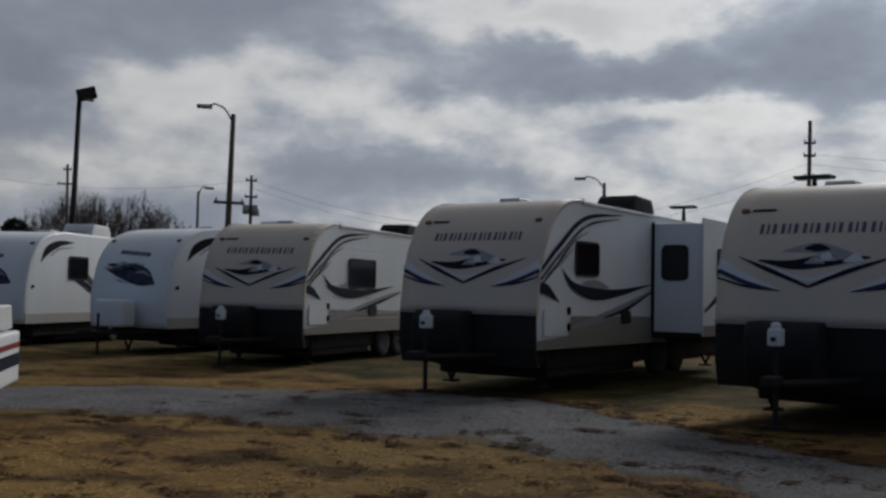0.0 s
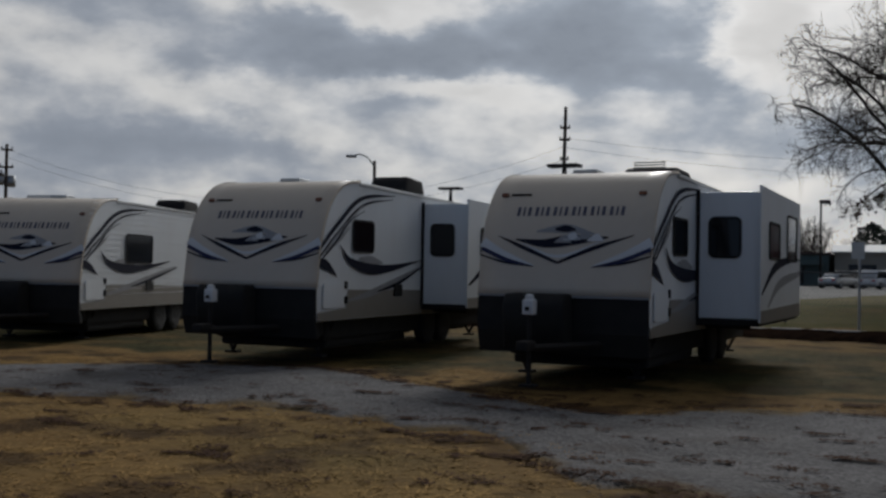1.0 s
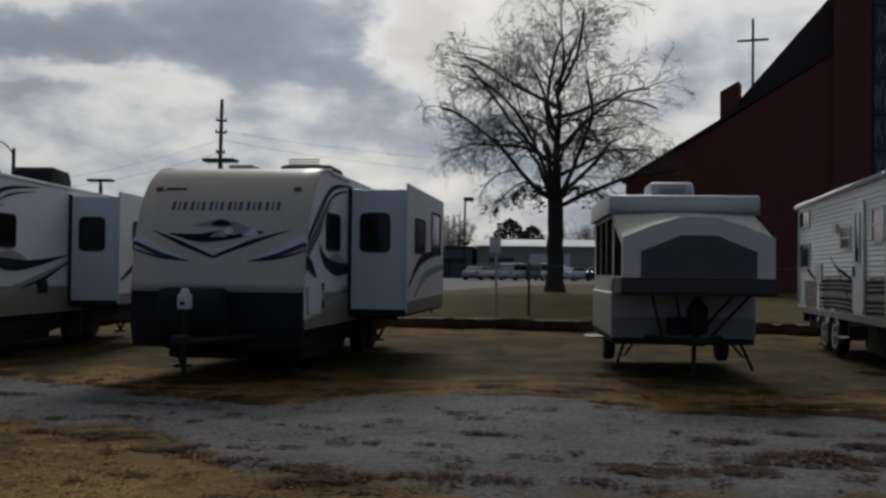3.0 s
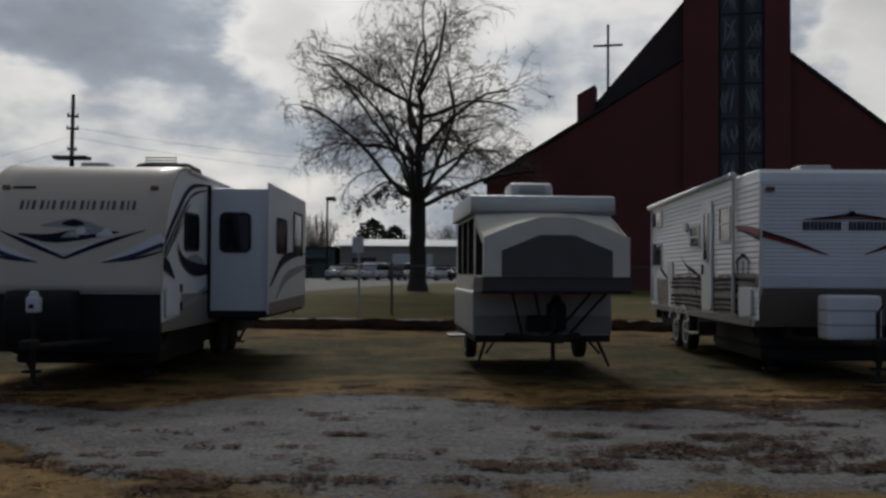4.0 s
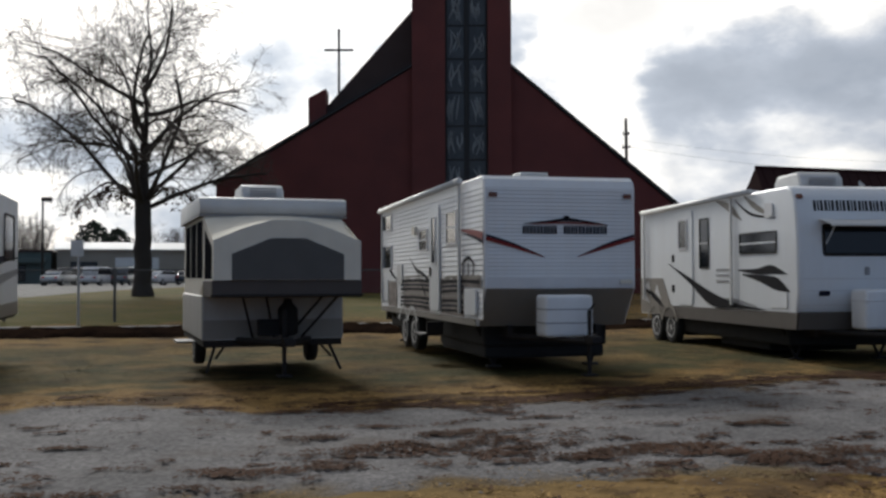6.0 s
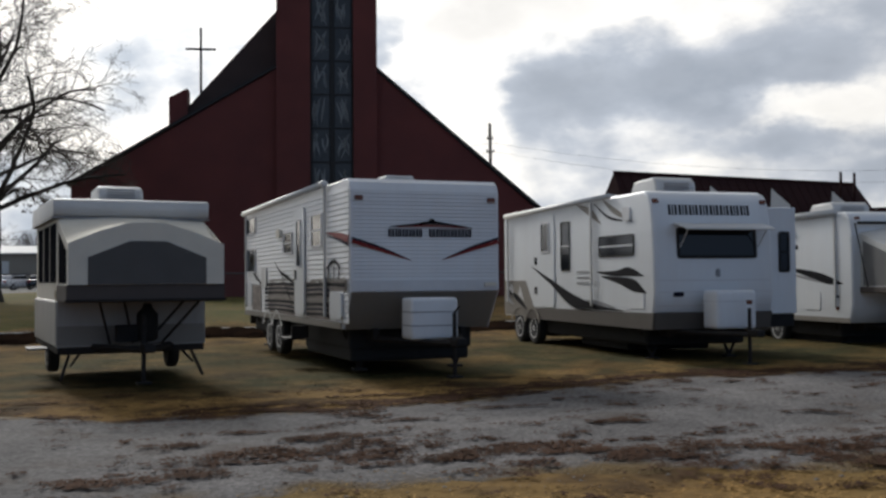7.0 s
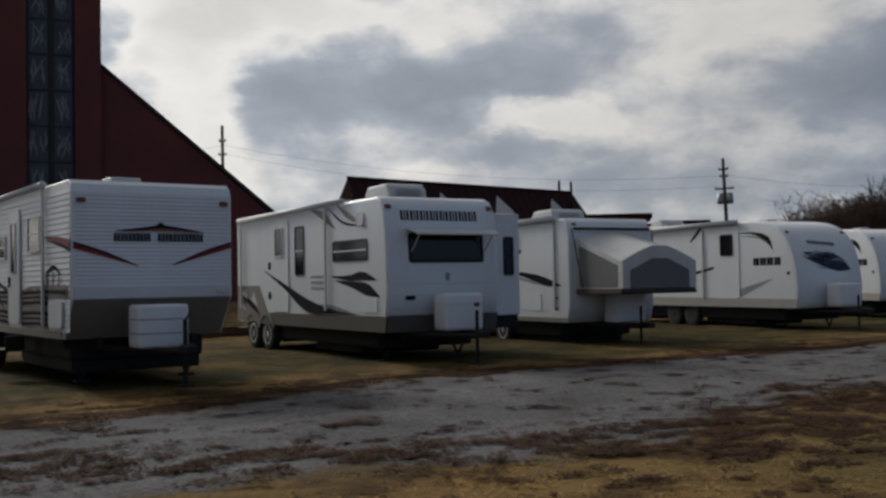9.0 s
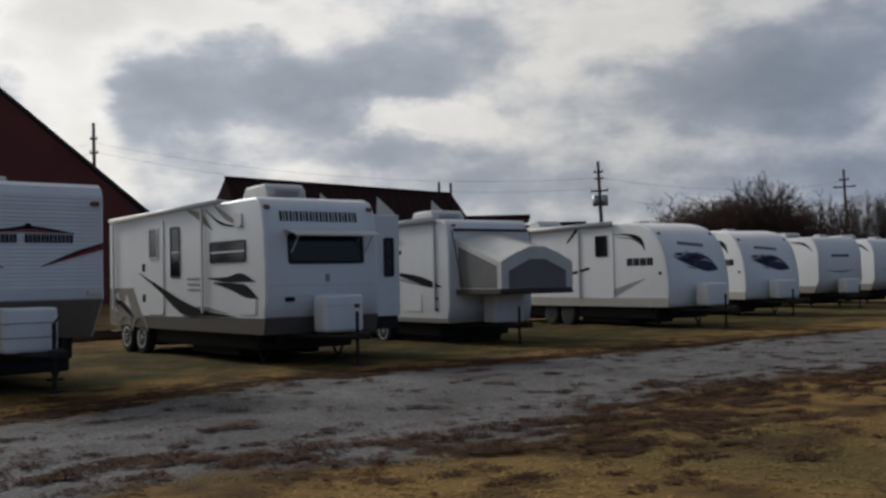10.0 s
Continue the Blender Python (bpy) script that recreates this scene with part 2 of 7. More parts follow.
STUCCO = mat("beige_stucco", (0.34, 0.30, 0.24), 0.9, vary=0.16, scale=0.4, fine=10, bump=0.004)
GREENB = mat("dark_green_fascia", (0.085, 0.115, 0.105), 0.7, vary=0.2, scale=0.4, fine=10, bump=0.002)
ROOFPALE = mat("pale_metal_roof", (0.72, 0.71, 0.67), 0.55, vary=0.15, scale=0.3, fine=6, bump=0.002)
BARK = mat("tree_bark", (0.040, 0.032, 0.026), 0.95, vary=0.35, scale=2.0, fine=25, bump=0.03, stretch=(1, 1, 0.3))
TWIG = mat("bare_twigs", (0.060, 0.046, 0.036), 0.95, vary=0.3, scale=1.5, fine=12, bump=0.0)
TWIGFAR = mat("distant_twigs", (0.065, 0.049, 0.041), 0.95, vary=0.35, scale=0.4, fine=4, bump=0.0)
TWIGRED = mat("russet_twigs", (0.075, 0.04, 0.03), 0.95, vary=0.4, scale=0.4, fine=4, bump=0.0)
EVERGREEN = mat("dark_evergreen", (0.02, 0.03, 0.018), 0.95, vary=0.4, scale=1.0, fine=8, bump=0.0)
DEADLEAF = mat("dead_leaves", (0.076, 0.040, 0.024), 0.95, vary=0.5, scale=1.2, fine=14, bump=0.0, tint=(0.040, 0.022, 0.014), spec=0.05)
STONE = mat("road_stone", (0.15, 0.15, 0.155), 0.9, vary=0.5, scale=3, fine=30, bump=0.0, tint=(0.13, 0.13, 0.13), spec=0.1)
PAINTS = [mat("silver_car_paint", (0.42, 0.43, 0.44), 0.25, 0.4, vary=0.05, bump=0.0, coat=0.6), mat("white_car_paint", (0.66, 0.66, 0.66), 0.25, vary=0.05, bump=0.0, coat=0.6),
          mat("dark_car_paint", (0.035, 0.04, 0.05), 0.22, 0.3, vary=0.05, bump=0.0, coat=0.6), mat("grey_car_paint", (0.2, 0.21, 0.22), 0.25, 0.4, vary=0.05, bump=0.0, coat=0.6)]
SIGNBACK = mat("pale_sign_back", (0.5, 0.5, 0.49), 0.5, 0.3, vary=0.15, bump=0.001)
LAWN = mat("green_winter_lawn", (0.050, 0.066, 0.014), 0.95, vary=0.6, scale=0.3, fine=3.0, bump=0.04, tint=(0.15, 0.105, 0.04), spec=0.05)
MULCH = mat("dark_leaf_mulch", (0.010, 0.007, 0.006), 1.0, vary=0.5, scale=1.6, fine=14, bump=0.06, tint=(0.028, 0.017, 0.011), spec=0.0)


# ---------- plan: u runs along the parked row, n away from the camera across it ----------
EU, EN = Vector((0.792, -0.610)), Vector((0.610, 0.792))


def plan(u, n, z=0.0):
    return Vector((u * EU.x + n * EN.x, u * EU.y + n * EN.y, z))


def lift(x, y):
    """Height of the ground: level under the row, rising gently behind it."""
    n = x * EN.x + y * EN.y
    if n < 22:
        return 0.0
    if n < 46:
        s = (n - 22) / 24
        return 0.55 * s * s * (3 - 2 * s)
    return min(0.55 + (n - 46) * 0.0025, 0.72)


def bearing(az, d, z=None):
    """A place d metres off, az degrees to the left of +y; on the ground unless z is given."""
    x, y = -math.sin(radians(az)) * d, math.cos(radians(az)) * d
    return Vector((x, y, lift(x, y) if z is None else z))


# ---------- mesh tools ----------
def link_mesh(name, verts, faces, material, parent=None, label="", smooth=False):
    me = bpy.data.meshes.new(name)
    me.from_pydata([tuple(v) for v in verts], [], faces)
    me.update()
    if material:
        me.materials.append(material)
    if smooth:
        me.polygons.foreach_set("use_smooth", [True] * len(me.polygons))
    ob = new(name, me)
    if parent:
        ob.parent = parent
    return tagged(ob, label)


def part(name, bm, material, parent=None, label="", smooth=False):
    bmesh.ops.recalc_face_normals(bm, faces=bm.faces)
    me = bpy.data.meshes.new(name)
    bm.to_mesh(me)
    bm.free()
    me.materials.append(material)
    if smooth:
        me.polygons.foreach_set("use_smooth", [True] * len(me.polygons))
    ob = new(name, me)
    if parent:
        ob.parent = parent
    return tagged(ob, label)


def thing(name, m, label, category, group="", kind=""):
    e = new(name)
    e.matrix_world = m
    return tagged(e, label, category, group, kind)


def box(size, at=(0, 0, 0), bevel=0.0, seg=2, bm=None, turn=None):
    own = bmesh.new()
    bmesh.ops.create_cube(own, size=1.0)
    bmesh.ops.scale(own, vec=size, verts=own.verts)
    if bevel:
        bmesh.ops.bevel(own, geom=list(own.edges), offset=bevel, segments=seg, profile=0.6, affect="EDGES")
    if turn is not None:
        bmesh.ops.transform(own, matrix=turn, verts=own.verts)
    bmesh.ops.translate(own, vec=at, verts=own.verts)
    if bm is None:
        return own
    join(bm, own)
    return bm


def join(bm, own):
    me = bpy.data.meshes.new("tmp")
    own.to_mesh(me)
    own.free()
    bm.from_mesh(me)
    bpy.data.meshes.remove(me)


def rod(a, b, r0, r1=None, sides=8, bm=None):
    """A straight tapered rod from a to b."""
    a, b = Vector(a), Vector(b)
    r1 = r0 if r1 is None else r1
    bm = bm or bmesh.new()
    q = (b - a).to_track_quat("Z", "Y")
    rings = []
    for p, r in ((a, r0), (b, r1)):
        rings.append([bm.verts.new(p + q @ Vector((r * math.cos(2 * math.pi * i / sides), r * math.sin(2 * math.pi * i / sides), 0))) for i in range(sides)])
    for i in range(sides):
        j = (i + 1) % sides
        bm.faces.new((rings[0][i], rings[0][j], rings[1][j], rings[1][i]))
    bm.faces.new(rings[0][::-1])
    bm.faces.new(rings[1])
    return bm


def lathe(profile, sides=20, axis="X", at=(0, 0, 0), bm=None):
    """Turns (along, radius) pairs round an axis through at."""
    bm = bm or bmesh.new()
    rings = []
    for a, r in profile:
        ring = []
        for i in range(sides):
            c, s = r * math.cos(2 * math.pi * i / sides), r * math.sin(2 * math.pi * i / sides)
            p = (a, c, s) if axis == "X" else ((c, a, s) if axis == "Y" else (c, s, a))
            ring.append(bm.verts.new(Vector(p) + Vector(at)))
        rings.append(ring)
    for r0, r1 in zip(rings, rings[1:]):
        for i in range(sides):
            j = (i + 1) % sides
            bm.faces.new((r0[i], r0[j], r1[j], r1[i]))
    bm.faces.new(rings[0][::-1])
    bm.faces.new(rings[-1])
    return bm


def prism(profile, x0, x1, bevel=0.0, seg=2):
    """A (y, z) outline drawn out along x, its two outlines' edges rounded."""
    bm = bmesh.new()
    a = [bm.verts.new((x0, y, z)) for y, z in profile]
    b = [bm.verts.new((x1, y, z)) for y, z in profile]
    n = len(profile)
    f0, f1 = bm.faces.new(a), bm.faces.new(b[::-1])
    for i in range(n):
        bm.faces.new((a[i], b[i], b[(i + 1) % n], a[(i + 1) % n]))
    if bevel:
        bmesh.ops.recalc_face_normals(bm, faces=bm.faces)
        bmesh.ops.bevel(bm, geom=list(set(f0.edges) | set(f1.edges)), offset=bevel, segments=seg, profile=0.6, affect="EDGES")
    return bm


def side_map(x):
    """(y, z) on a trailer's flank at x; off is outward."""
    s = 1 if x > 0 else -1
    return lambda a, b, off=0.0: Vector((x + s * off, a, b))


def front_map(y):
    return lambda a, b, off=0.0: Vector((a, y - off, b))


def curve_map(profile):
    """(x, z) on a curved nose given by its (y, z) outline from the bottom up."""
    ys, zs = np.array([p[0] for p in profile]), np.array([p[1] for p in profile])
    dy, dz = np.gradient(ys), np.gradient(zs)

    def f(a, b, off=0.0):
        y, ty, tz = np.interp(b, zs, ys), np.interp(b, zs, dy), np.interp(b, zs, dz)
        l = math.hypot(ty, tz)
        return Vector((a, y - off * tz / l, b + off * ty / l))
    return f


def bend(points, n=24):
    """A smooth run through points of equal length tuples."""
    p = np.array(points, float)
    if len(p) == 2:
        t = np.linspace(0, 1, n)[:, None]
        return p[0] * (1 - t) + p[1] * t
    p = np.vstack([2 * p[0] - p[1], p, 2 * p[-1] - p[-2]])
    out = []
    segs = len(p) - 3
    for s in np.linspace(0, segs - 1e-6, n):
        i, t = int(s), s - int(s)
        a, b, c, d = p[i:i + 4]
        out.append(0.5 * (2 * b + (c - a) * t + (2 * a - 5 * b + 4 * c - d) * t * t + (3 * b - 3 * c + d - a) * t ** 3))
    return np.array(out)


def ribbon(name, mapping, points, material, parent, n=24, off=0.005, rows=3, label=""):
    """A flat vinyl stripe: points are (a, b, width); it tapers with the width."""
    c = bend(points, n)
    verts, faces = [], []
    for i in range(n):
        t = c[min(i + 1, n - 1), :2] - c[max(i - 1, 0), :2]
        l = np.hypot(*t) or 1
        nx, ny = -t[1] / l, t[0] / l
        for j in range(rows):
            w = (j / (rows - 1) - 0.5) * max(c[i, 2], 0.004)
            verts.append(mapping(c[i, 0] + nx * w, c[i, 1] + ny * w, off))
    for i in range(n - 1):
        for j in range(rows - 1):
            k = i * rows + j
            faces.append((k, k + 1, k + rows + 1, k + rows))
    return link_mesh(name, verts, faces, material, parent, label)


def patch(name, mapping, outline, material, parent, off=0.005, depth=0.0, label=""):
    """A flat shape with the (a, b) outline; with a depth it is a plate."""
    n = len(outline)
    verts = [mapping(a, b, off + depth) for a, b in outline]
    faces = [tuple(range(n))]
    if depth:
        verts += [mapping(a, b, off) for a, b in outline]
        faces += [(i, (i + 1) % n, n + (i + 1) % n, n + i) for i in range(n)]
        faces.append(tuple(range(2 * n - 1, n - 1, -1)))
    return link_mesh(name, verts, faces, material, parent, label)


def round_rect(a0, b0, a1, b1, r, k=4):
    pts = []
    for ca, cb, q in ((a1 - r, b1 - r, 0), (a0 + r, b1 - r, 1), (a0 + r, b0 + r, 2), (a1 - r, b0 + r, 3)):
        for i in range(k + 1):
            t = math.pi / 2 * (q + i / k)
            pts.append((ca + r * math.cos(t), cb + r * math.sin(t)))
    return pts


def window(parent, mapping, a0, b0, a1, b1, r=0.07, rim=0.035, frame_mat=None, bars=0, proud=0.022, name="window", sash=None):
    """A framed pane on a surface: the frame is a ring, the pane lies within it."""
    o, i = round_rect(a0, b0, a1, b1, r), round_rect(a0 + rim, b0 + rim, a1 - rim, b1 - rim, max(r - rim, 0.008))
    n = len(o)
    verts = [mapping(a, b, 0.0) for a, b in o] + [mapping(a, b, proud) for a, b in o] + [mapping(a, b, proud) for a, b in i] + [mapping(a, b, 0.004) for a, b in i]
    faces = []
    for k in range(n):
        j = (k + 1) % n
        for s in range(3):
            faces.append((s * n + k, s * n + j, (s + 1) * n + j, (s + 1) * n + k))
    w = link_mesh(name, verts, faces, frame_mat or BLACK, parent)
    patch("pane", mapping, i, GLASS, w, off=0.008)
    for s in range(bars):
        b = b0 + (b1 - b0) * (s + 1) / (bars + 1)
        patch("glazing_bar", mapping, [(a0 + rim, b - 0.014), (a1 - rim, b - 0.014), (a1 - rim, b + 0.014), (a0 + rim, b + 0.014)], sash or frame_mat or BLACK, w, off=0.009, depth=0.01)
    return w


def wheel(parent, x, y, r=0.36, w=0.21, rim_mat=None):
    """A road wheel on an axle along x; the dished rim faces outward."""
    s = 1 if x > 0 else -1
    t = part("tyre", lathe([(-w / 2, r * 0.62), (-w / 2, r * 0.88), (-w * 0.38, r * 0.98), (-w * 0.2, r), (w * 0.2, r), (w * 0.38, r * 0.98), (w / 2, r * 0.88), (w / 2, r * 0.62)], 24, at=(x, y, r)), RUBBER, parent, "black rubber tyre", True)
    part("rim", lathe([(s * w * 0.2, r * 0.64), (s * w * 0.52, r * 0.63), (s * w * 0.5, r * 0.55), (s * w * 0.3, r * 0.48), (s * w * 0.34, r * 0.24), (s * w * 0.5, r * 0.2), (s * w * 0.5, r * 0.05)], 20, at=(x, y, r)), rim_mat or ALU, t, "white steel rim", True)
    return t


# ---------- ground ----------
def face_up(ma):
    """Flat-lying blades and leaves catch the light from above."""
    nt = ma.node_tree
    up = nt.nodes.new("ShaderNodeCombineXYZ")
    up.inputs[2].default_value = 1.0
    nt.links.new(up.outputs[0], nt.nodes["Principled BSDF"].inputs["Normal"])
    return ma


def ground_material(name, light=1.0, fine=9.0):
    ma = mat(name, tuple(light * c for c in (0.235, 0.147, 0.052)), 0.95, vary=0.5, scale=0.5, fine=fine, bump=0.04, tint=tuple(light * c for c in (0.105, 0.062, 0.025)), spec=0.05)
    nt = ma.node_tree
    N, K = nt.nodes.new, nt.links.new
    b = nt.nodes["Principled BSDF"]
    old = b.inputs["Base Color"].links[0].from_socket
    tc = N("ShaderNodeTexCoord")
    a, c = N("ShaderNodeTexNoise"), N("ShaderNodeTexNoise")
    for n, s in ((a, 0.16), (c, 0.9)):
        n.inputs["Scale"].default_value, n.inputs["Detail"].default_value = s, 6.0
        K(tc.outputs["Object"], n.inputs["Vector"])
    prev = old
    for n, lo, hi, col in ((a, 0.48, 0.7, (0.085 * light, 0.066 * light, 0.026 * light)), (c, 0.49, 0.62, (0.046 * light, 0.028 * light, 0.014 * light))):
        r, mx = N("ShaderNodeMapRange"), N("ShaderNodeMix")
        r.inputs[1].default_value, r.inputs[2].default_value, r.inputs[4].default_value = lo, hi, 0.85
        mx.data_type = "RGBA"
        mx.inputs[7].default_value = (*col, 1)
        K(n.outputs["Fac"], r.inputs[0])
        K(r.outputs[0], mx.inputs[0])
        K(prev, mx.inputs[6])
        prev = mx.outputs[2]
    # a strip of shorter green turf along the parking row, its colour darkened for shade
    depth, wob, band, turf_shade = N("ShaderNodeVectorMath"), N("ShaderNodeMath"), N("ShaderNodeMapRange"), N("ShaderNodeMix")
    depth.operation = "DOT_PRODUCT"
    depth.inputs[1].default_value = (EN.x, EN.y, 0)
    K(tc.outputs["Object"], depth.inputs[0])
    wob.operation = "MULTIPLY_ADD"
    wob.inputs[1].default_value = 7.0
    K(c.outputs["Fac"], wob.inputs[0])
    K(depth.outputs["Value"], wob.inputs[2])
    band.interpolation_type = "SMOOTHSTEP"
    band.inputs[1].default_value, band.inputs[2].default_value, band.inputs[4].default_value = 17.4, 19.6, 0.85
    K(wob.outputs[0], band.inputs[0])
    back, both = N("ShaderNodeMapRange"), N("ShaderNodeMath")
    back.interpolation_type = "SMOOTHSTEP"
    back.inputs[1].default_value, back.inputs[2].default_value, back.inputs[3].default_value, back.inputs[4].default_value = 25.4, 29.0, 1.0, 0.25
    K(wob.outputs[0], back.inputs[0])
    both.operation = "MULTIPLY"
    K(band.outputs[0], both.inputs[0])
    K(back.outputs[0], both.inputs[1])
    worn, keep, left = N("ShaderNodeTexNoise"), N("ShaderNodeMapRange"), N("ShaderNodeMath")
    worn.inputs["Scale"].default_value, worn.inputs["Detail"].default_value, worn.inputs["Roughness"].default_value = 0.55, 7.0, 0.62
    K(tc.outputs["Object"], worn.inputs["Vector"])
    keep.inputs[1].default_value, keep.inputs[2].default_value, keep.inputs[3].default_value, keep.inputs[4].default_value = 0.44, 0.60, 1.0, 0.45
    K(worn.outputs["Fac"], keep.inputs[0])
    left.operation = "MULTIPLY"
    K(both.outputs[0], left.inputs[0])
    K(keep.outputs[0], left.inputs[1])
    turf_shade.data_type = "RGBA"
    K(left.outputs[0], turf_shade.inputs[0])
    K(prev, turf_shade.inputs[6])
    turf_shade.inputs[7].default_value = (0.040 * light, 0.042 * light, 0.017 * light, 1)
    K(turf_shade.outputs[2], b.inputs["Base Color"])
    return ma


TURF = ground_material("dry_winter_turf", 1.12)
STRAW, GREENGR = face_up(ground_material("dry_grass_blades", 1.9, 30.0)), face_up(ground_material("green_winter_grass", 0.8, 30.0))
face_up(DEADLEAF)
face_up(STONE)


def road_material():
    ma = mat("grey_gravel", (0.158, 0.151, 0.150), 0.95, vary=0.45, scale=0.7, fine=22, bump=0.02, tint=(0.08, 0.077, 0.077), spec=0.1)
    nt = ma.node_tree
    N, K = nt.nodes.new, nt.links.new
    b = nt.nodes["Principled BSDF"]
    old = b.inputs["Base Color"].links[0].from_socket
    tc, v, n, r, mx = N("ShaderNodeTexCoord"), N("ShaderNodeTexVoronoi"), N("ShaderNodeTexNoise"), N("ShaderNodeMapRange"), N("ShaderNodeMix")
    v.inputs["Scale"].default_value = 30.0
    K(tc.outputs["Object"], v.inputs["Vector"])
    hs = N("ShaderNodeMix")
    hs.data_type, hs.blend_type = "RGBA", "MULTIPLY"
    sp = N("ShaderNodeSeparateColor")
    K(v.outputs["Color"], sp.inputs[0])
    r.inputs[3].default_value, r.inputs[4].default_value = 0.72, 1.35
    K(sp.outputs[0], r.inputs[0])
    hs.inputs[0].default_value = 1.0
    K(old, hs.inputs[6])
    K(r.outputs[0], hs.inputs[7])
    n.inputs["Scale"].default_value, n.inputs["Detail"].default_value = 0.8, 7.0
    K(tc.outputs["Object"], n.inputs["Vector"])
    r2 = N("ShaderNodeMapRange")
    r2.inputs[1].default_value, r2.inputs[2].default_value, r2.inputs[4].default_value = 0.58, 0.72, 0.7
    K(n.outputs["Fac"], r2.inputs[0])
    mx.data_type = "RGBA"
    K(r2.outputs[0], mx.inputs[0])
    K(hs.outputs[2], mx.inputs[6])
    mx.inputs[7].default_value = (0.085, 0.072, 0.062, 1)
    # trodden straw creeps in from both verges
    side, far, en, er, em = N("ShaderNodeAttribute"), N("ShaderNodeMath"), N("ShaderNodeTexNoise"), N("ShaderNodeMapRange"), N("ShaderNodeMix")
    side.attribute_name = "verge"
    en.inputs["Scale"].default_value, en.inputs["Detail"].default_value, en.inputs["Roughness"].default_value = 1.1, 8.0, 0.6
    K(tc.outputs["Object"], en.inputs["Vector"])
    far.operation = "MULTIPLY_ADD"
    far.inputs[1].default_value = 0.9
    K(en.outputs["Fac"], far.inputs[0])
    K(side.outputs["Fac"], far.inputs[2])
    er.interpolation_type = "SMOOTHSTEP"
    er.inputs[1].default_value, er.inputs[2].default_value, er.inputs[4].default_value = 1.18, 1.42, 0.95
    K(far.outputs[0], er.inputs[0])
    em.data_type = "RGBA"
    K(er.outputs[0], em.inputs[0])
    K(mx.outputs[2], em.inputs[6])
    em.inputs[7].default_value = (0.12, 0.08, 0.032, 1)
    K(em.outputs[2], b.inputs["Base Color"])
    bp = b.inputs["Normal"].links[0].from_node
    K(v.outputs["Distance"], bp.inputs["Height"])
    return ma


def spaced(lo, hi, core, step, grow=1.35):
    """Even steps within the core, growing outside it."""
    out = list(np.arange(core[0], core[1] + step / 2, step))
    for end, sgn in ((hi, 1), (lo, -1)):
        s = step
        p = out[-1] if sgn > 0 else out[0]
        while (end - p) * sgn > 0:
            s *= grow
            p += sgn * s
            out.append(p) if sgn > 0 else out.insert(0, p)
    return out


def ground_z(x, y):
    return lift(x, y) - 0.03 + 0.035 * noise.noise((x * 0.35, y * 0.35, 0)) + 0.02 * noise.noise((x * 1.3, y * 1.3, 4))


def build_ground():
    us, ns = spaced(-2500, 2500, (-30, 45), 0.6, 1.1), spaced(-900, 3500, (-2, 34), 0.5, 1.1)
    verts, faces = [], []
    for n in ns:
        for u in us:
            p = plan(u, n)
            z = lift(p.x, p.y)
            if -40 < u < 60 and -10 < n < 60:
                z += 0.035 * noise.noise((p.x * 0.35, p.y * 0.35, 0)) + 0.02 * noise.noise((p.x * 1.3, p.y * 1.3, 4))
            verts.append((p.x, p.y, z - 0.03))
    k = len(us)
    for j in range(len(ns) - 1):
        for i in range(k - 1):
            faces.append((j * k + i, j * k + i + 1, (j + 1) * k + i + 1, (j + 1) * k + i))
    tagged(link_mesh("ground", verts, faces, TURF, smooth=True), "worn dry winter turf with bare patches, green strip darkened for shade", "ground", kind="structure")


build_ground()
FAR_EDGE = bend([(-40, -13), (-25, 1), (-17, 8.3), (-15, 10.5), (-13.2, 12.0), (-11.2, 13.7), (-9.4, 14.3), (-8.2, 13.8), (-6.8, 13.1), (-5.2, 12.4), (-3.8, 11.7), (-2.9, 12.6), (-1.8, 13.4), (-0.5, 13.4), (0.5, 12.5), (1.5, 12.1), (3.0, 12.0), (4.5, 12.4), (6.2, 12.8), (7.6, 13.4), (9.3, 14.0), (11, 13.7), (14, 13.2), (19, 13.0), (27, 12.6), (60, 11.5), (200, 11)], 900)
NEAR_EDGE = bend([(-38, -17), (-23, -2.5), (-15, 5.6), (-12.3, 8.0), (-10.4, 8.9), (-8.9, 9.4), (-7.3, 9.8), (-6.2, 9.5), (-4.6, 9.3), (-3.2, 8.3), (-2.2, 7.4), (-1.2, 6.8), (0.5, 6.7), (1.8, 7.3), (3.2, 7.0), (4.7, 6.7), (5.8, 6.4), (7.0, 6.0), (8.3, 6.4), (10.0, 6.9), (12, 7.7), (14.6, 7.0), (26, 6.8), (60, 6.5), (200, 6.5)], 900)


def edge_n(edge, u):
    return float(np.interp(u, edge[:, 0], edge[:, 1]))


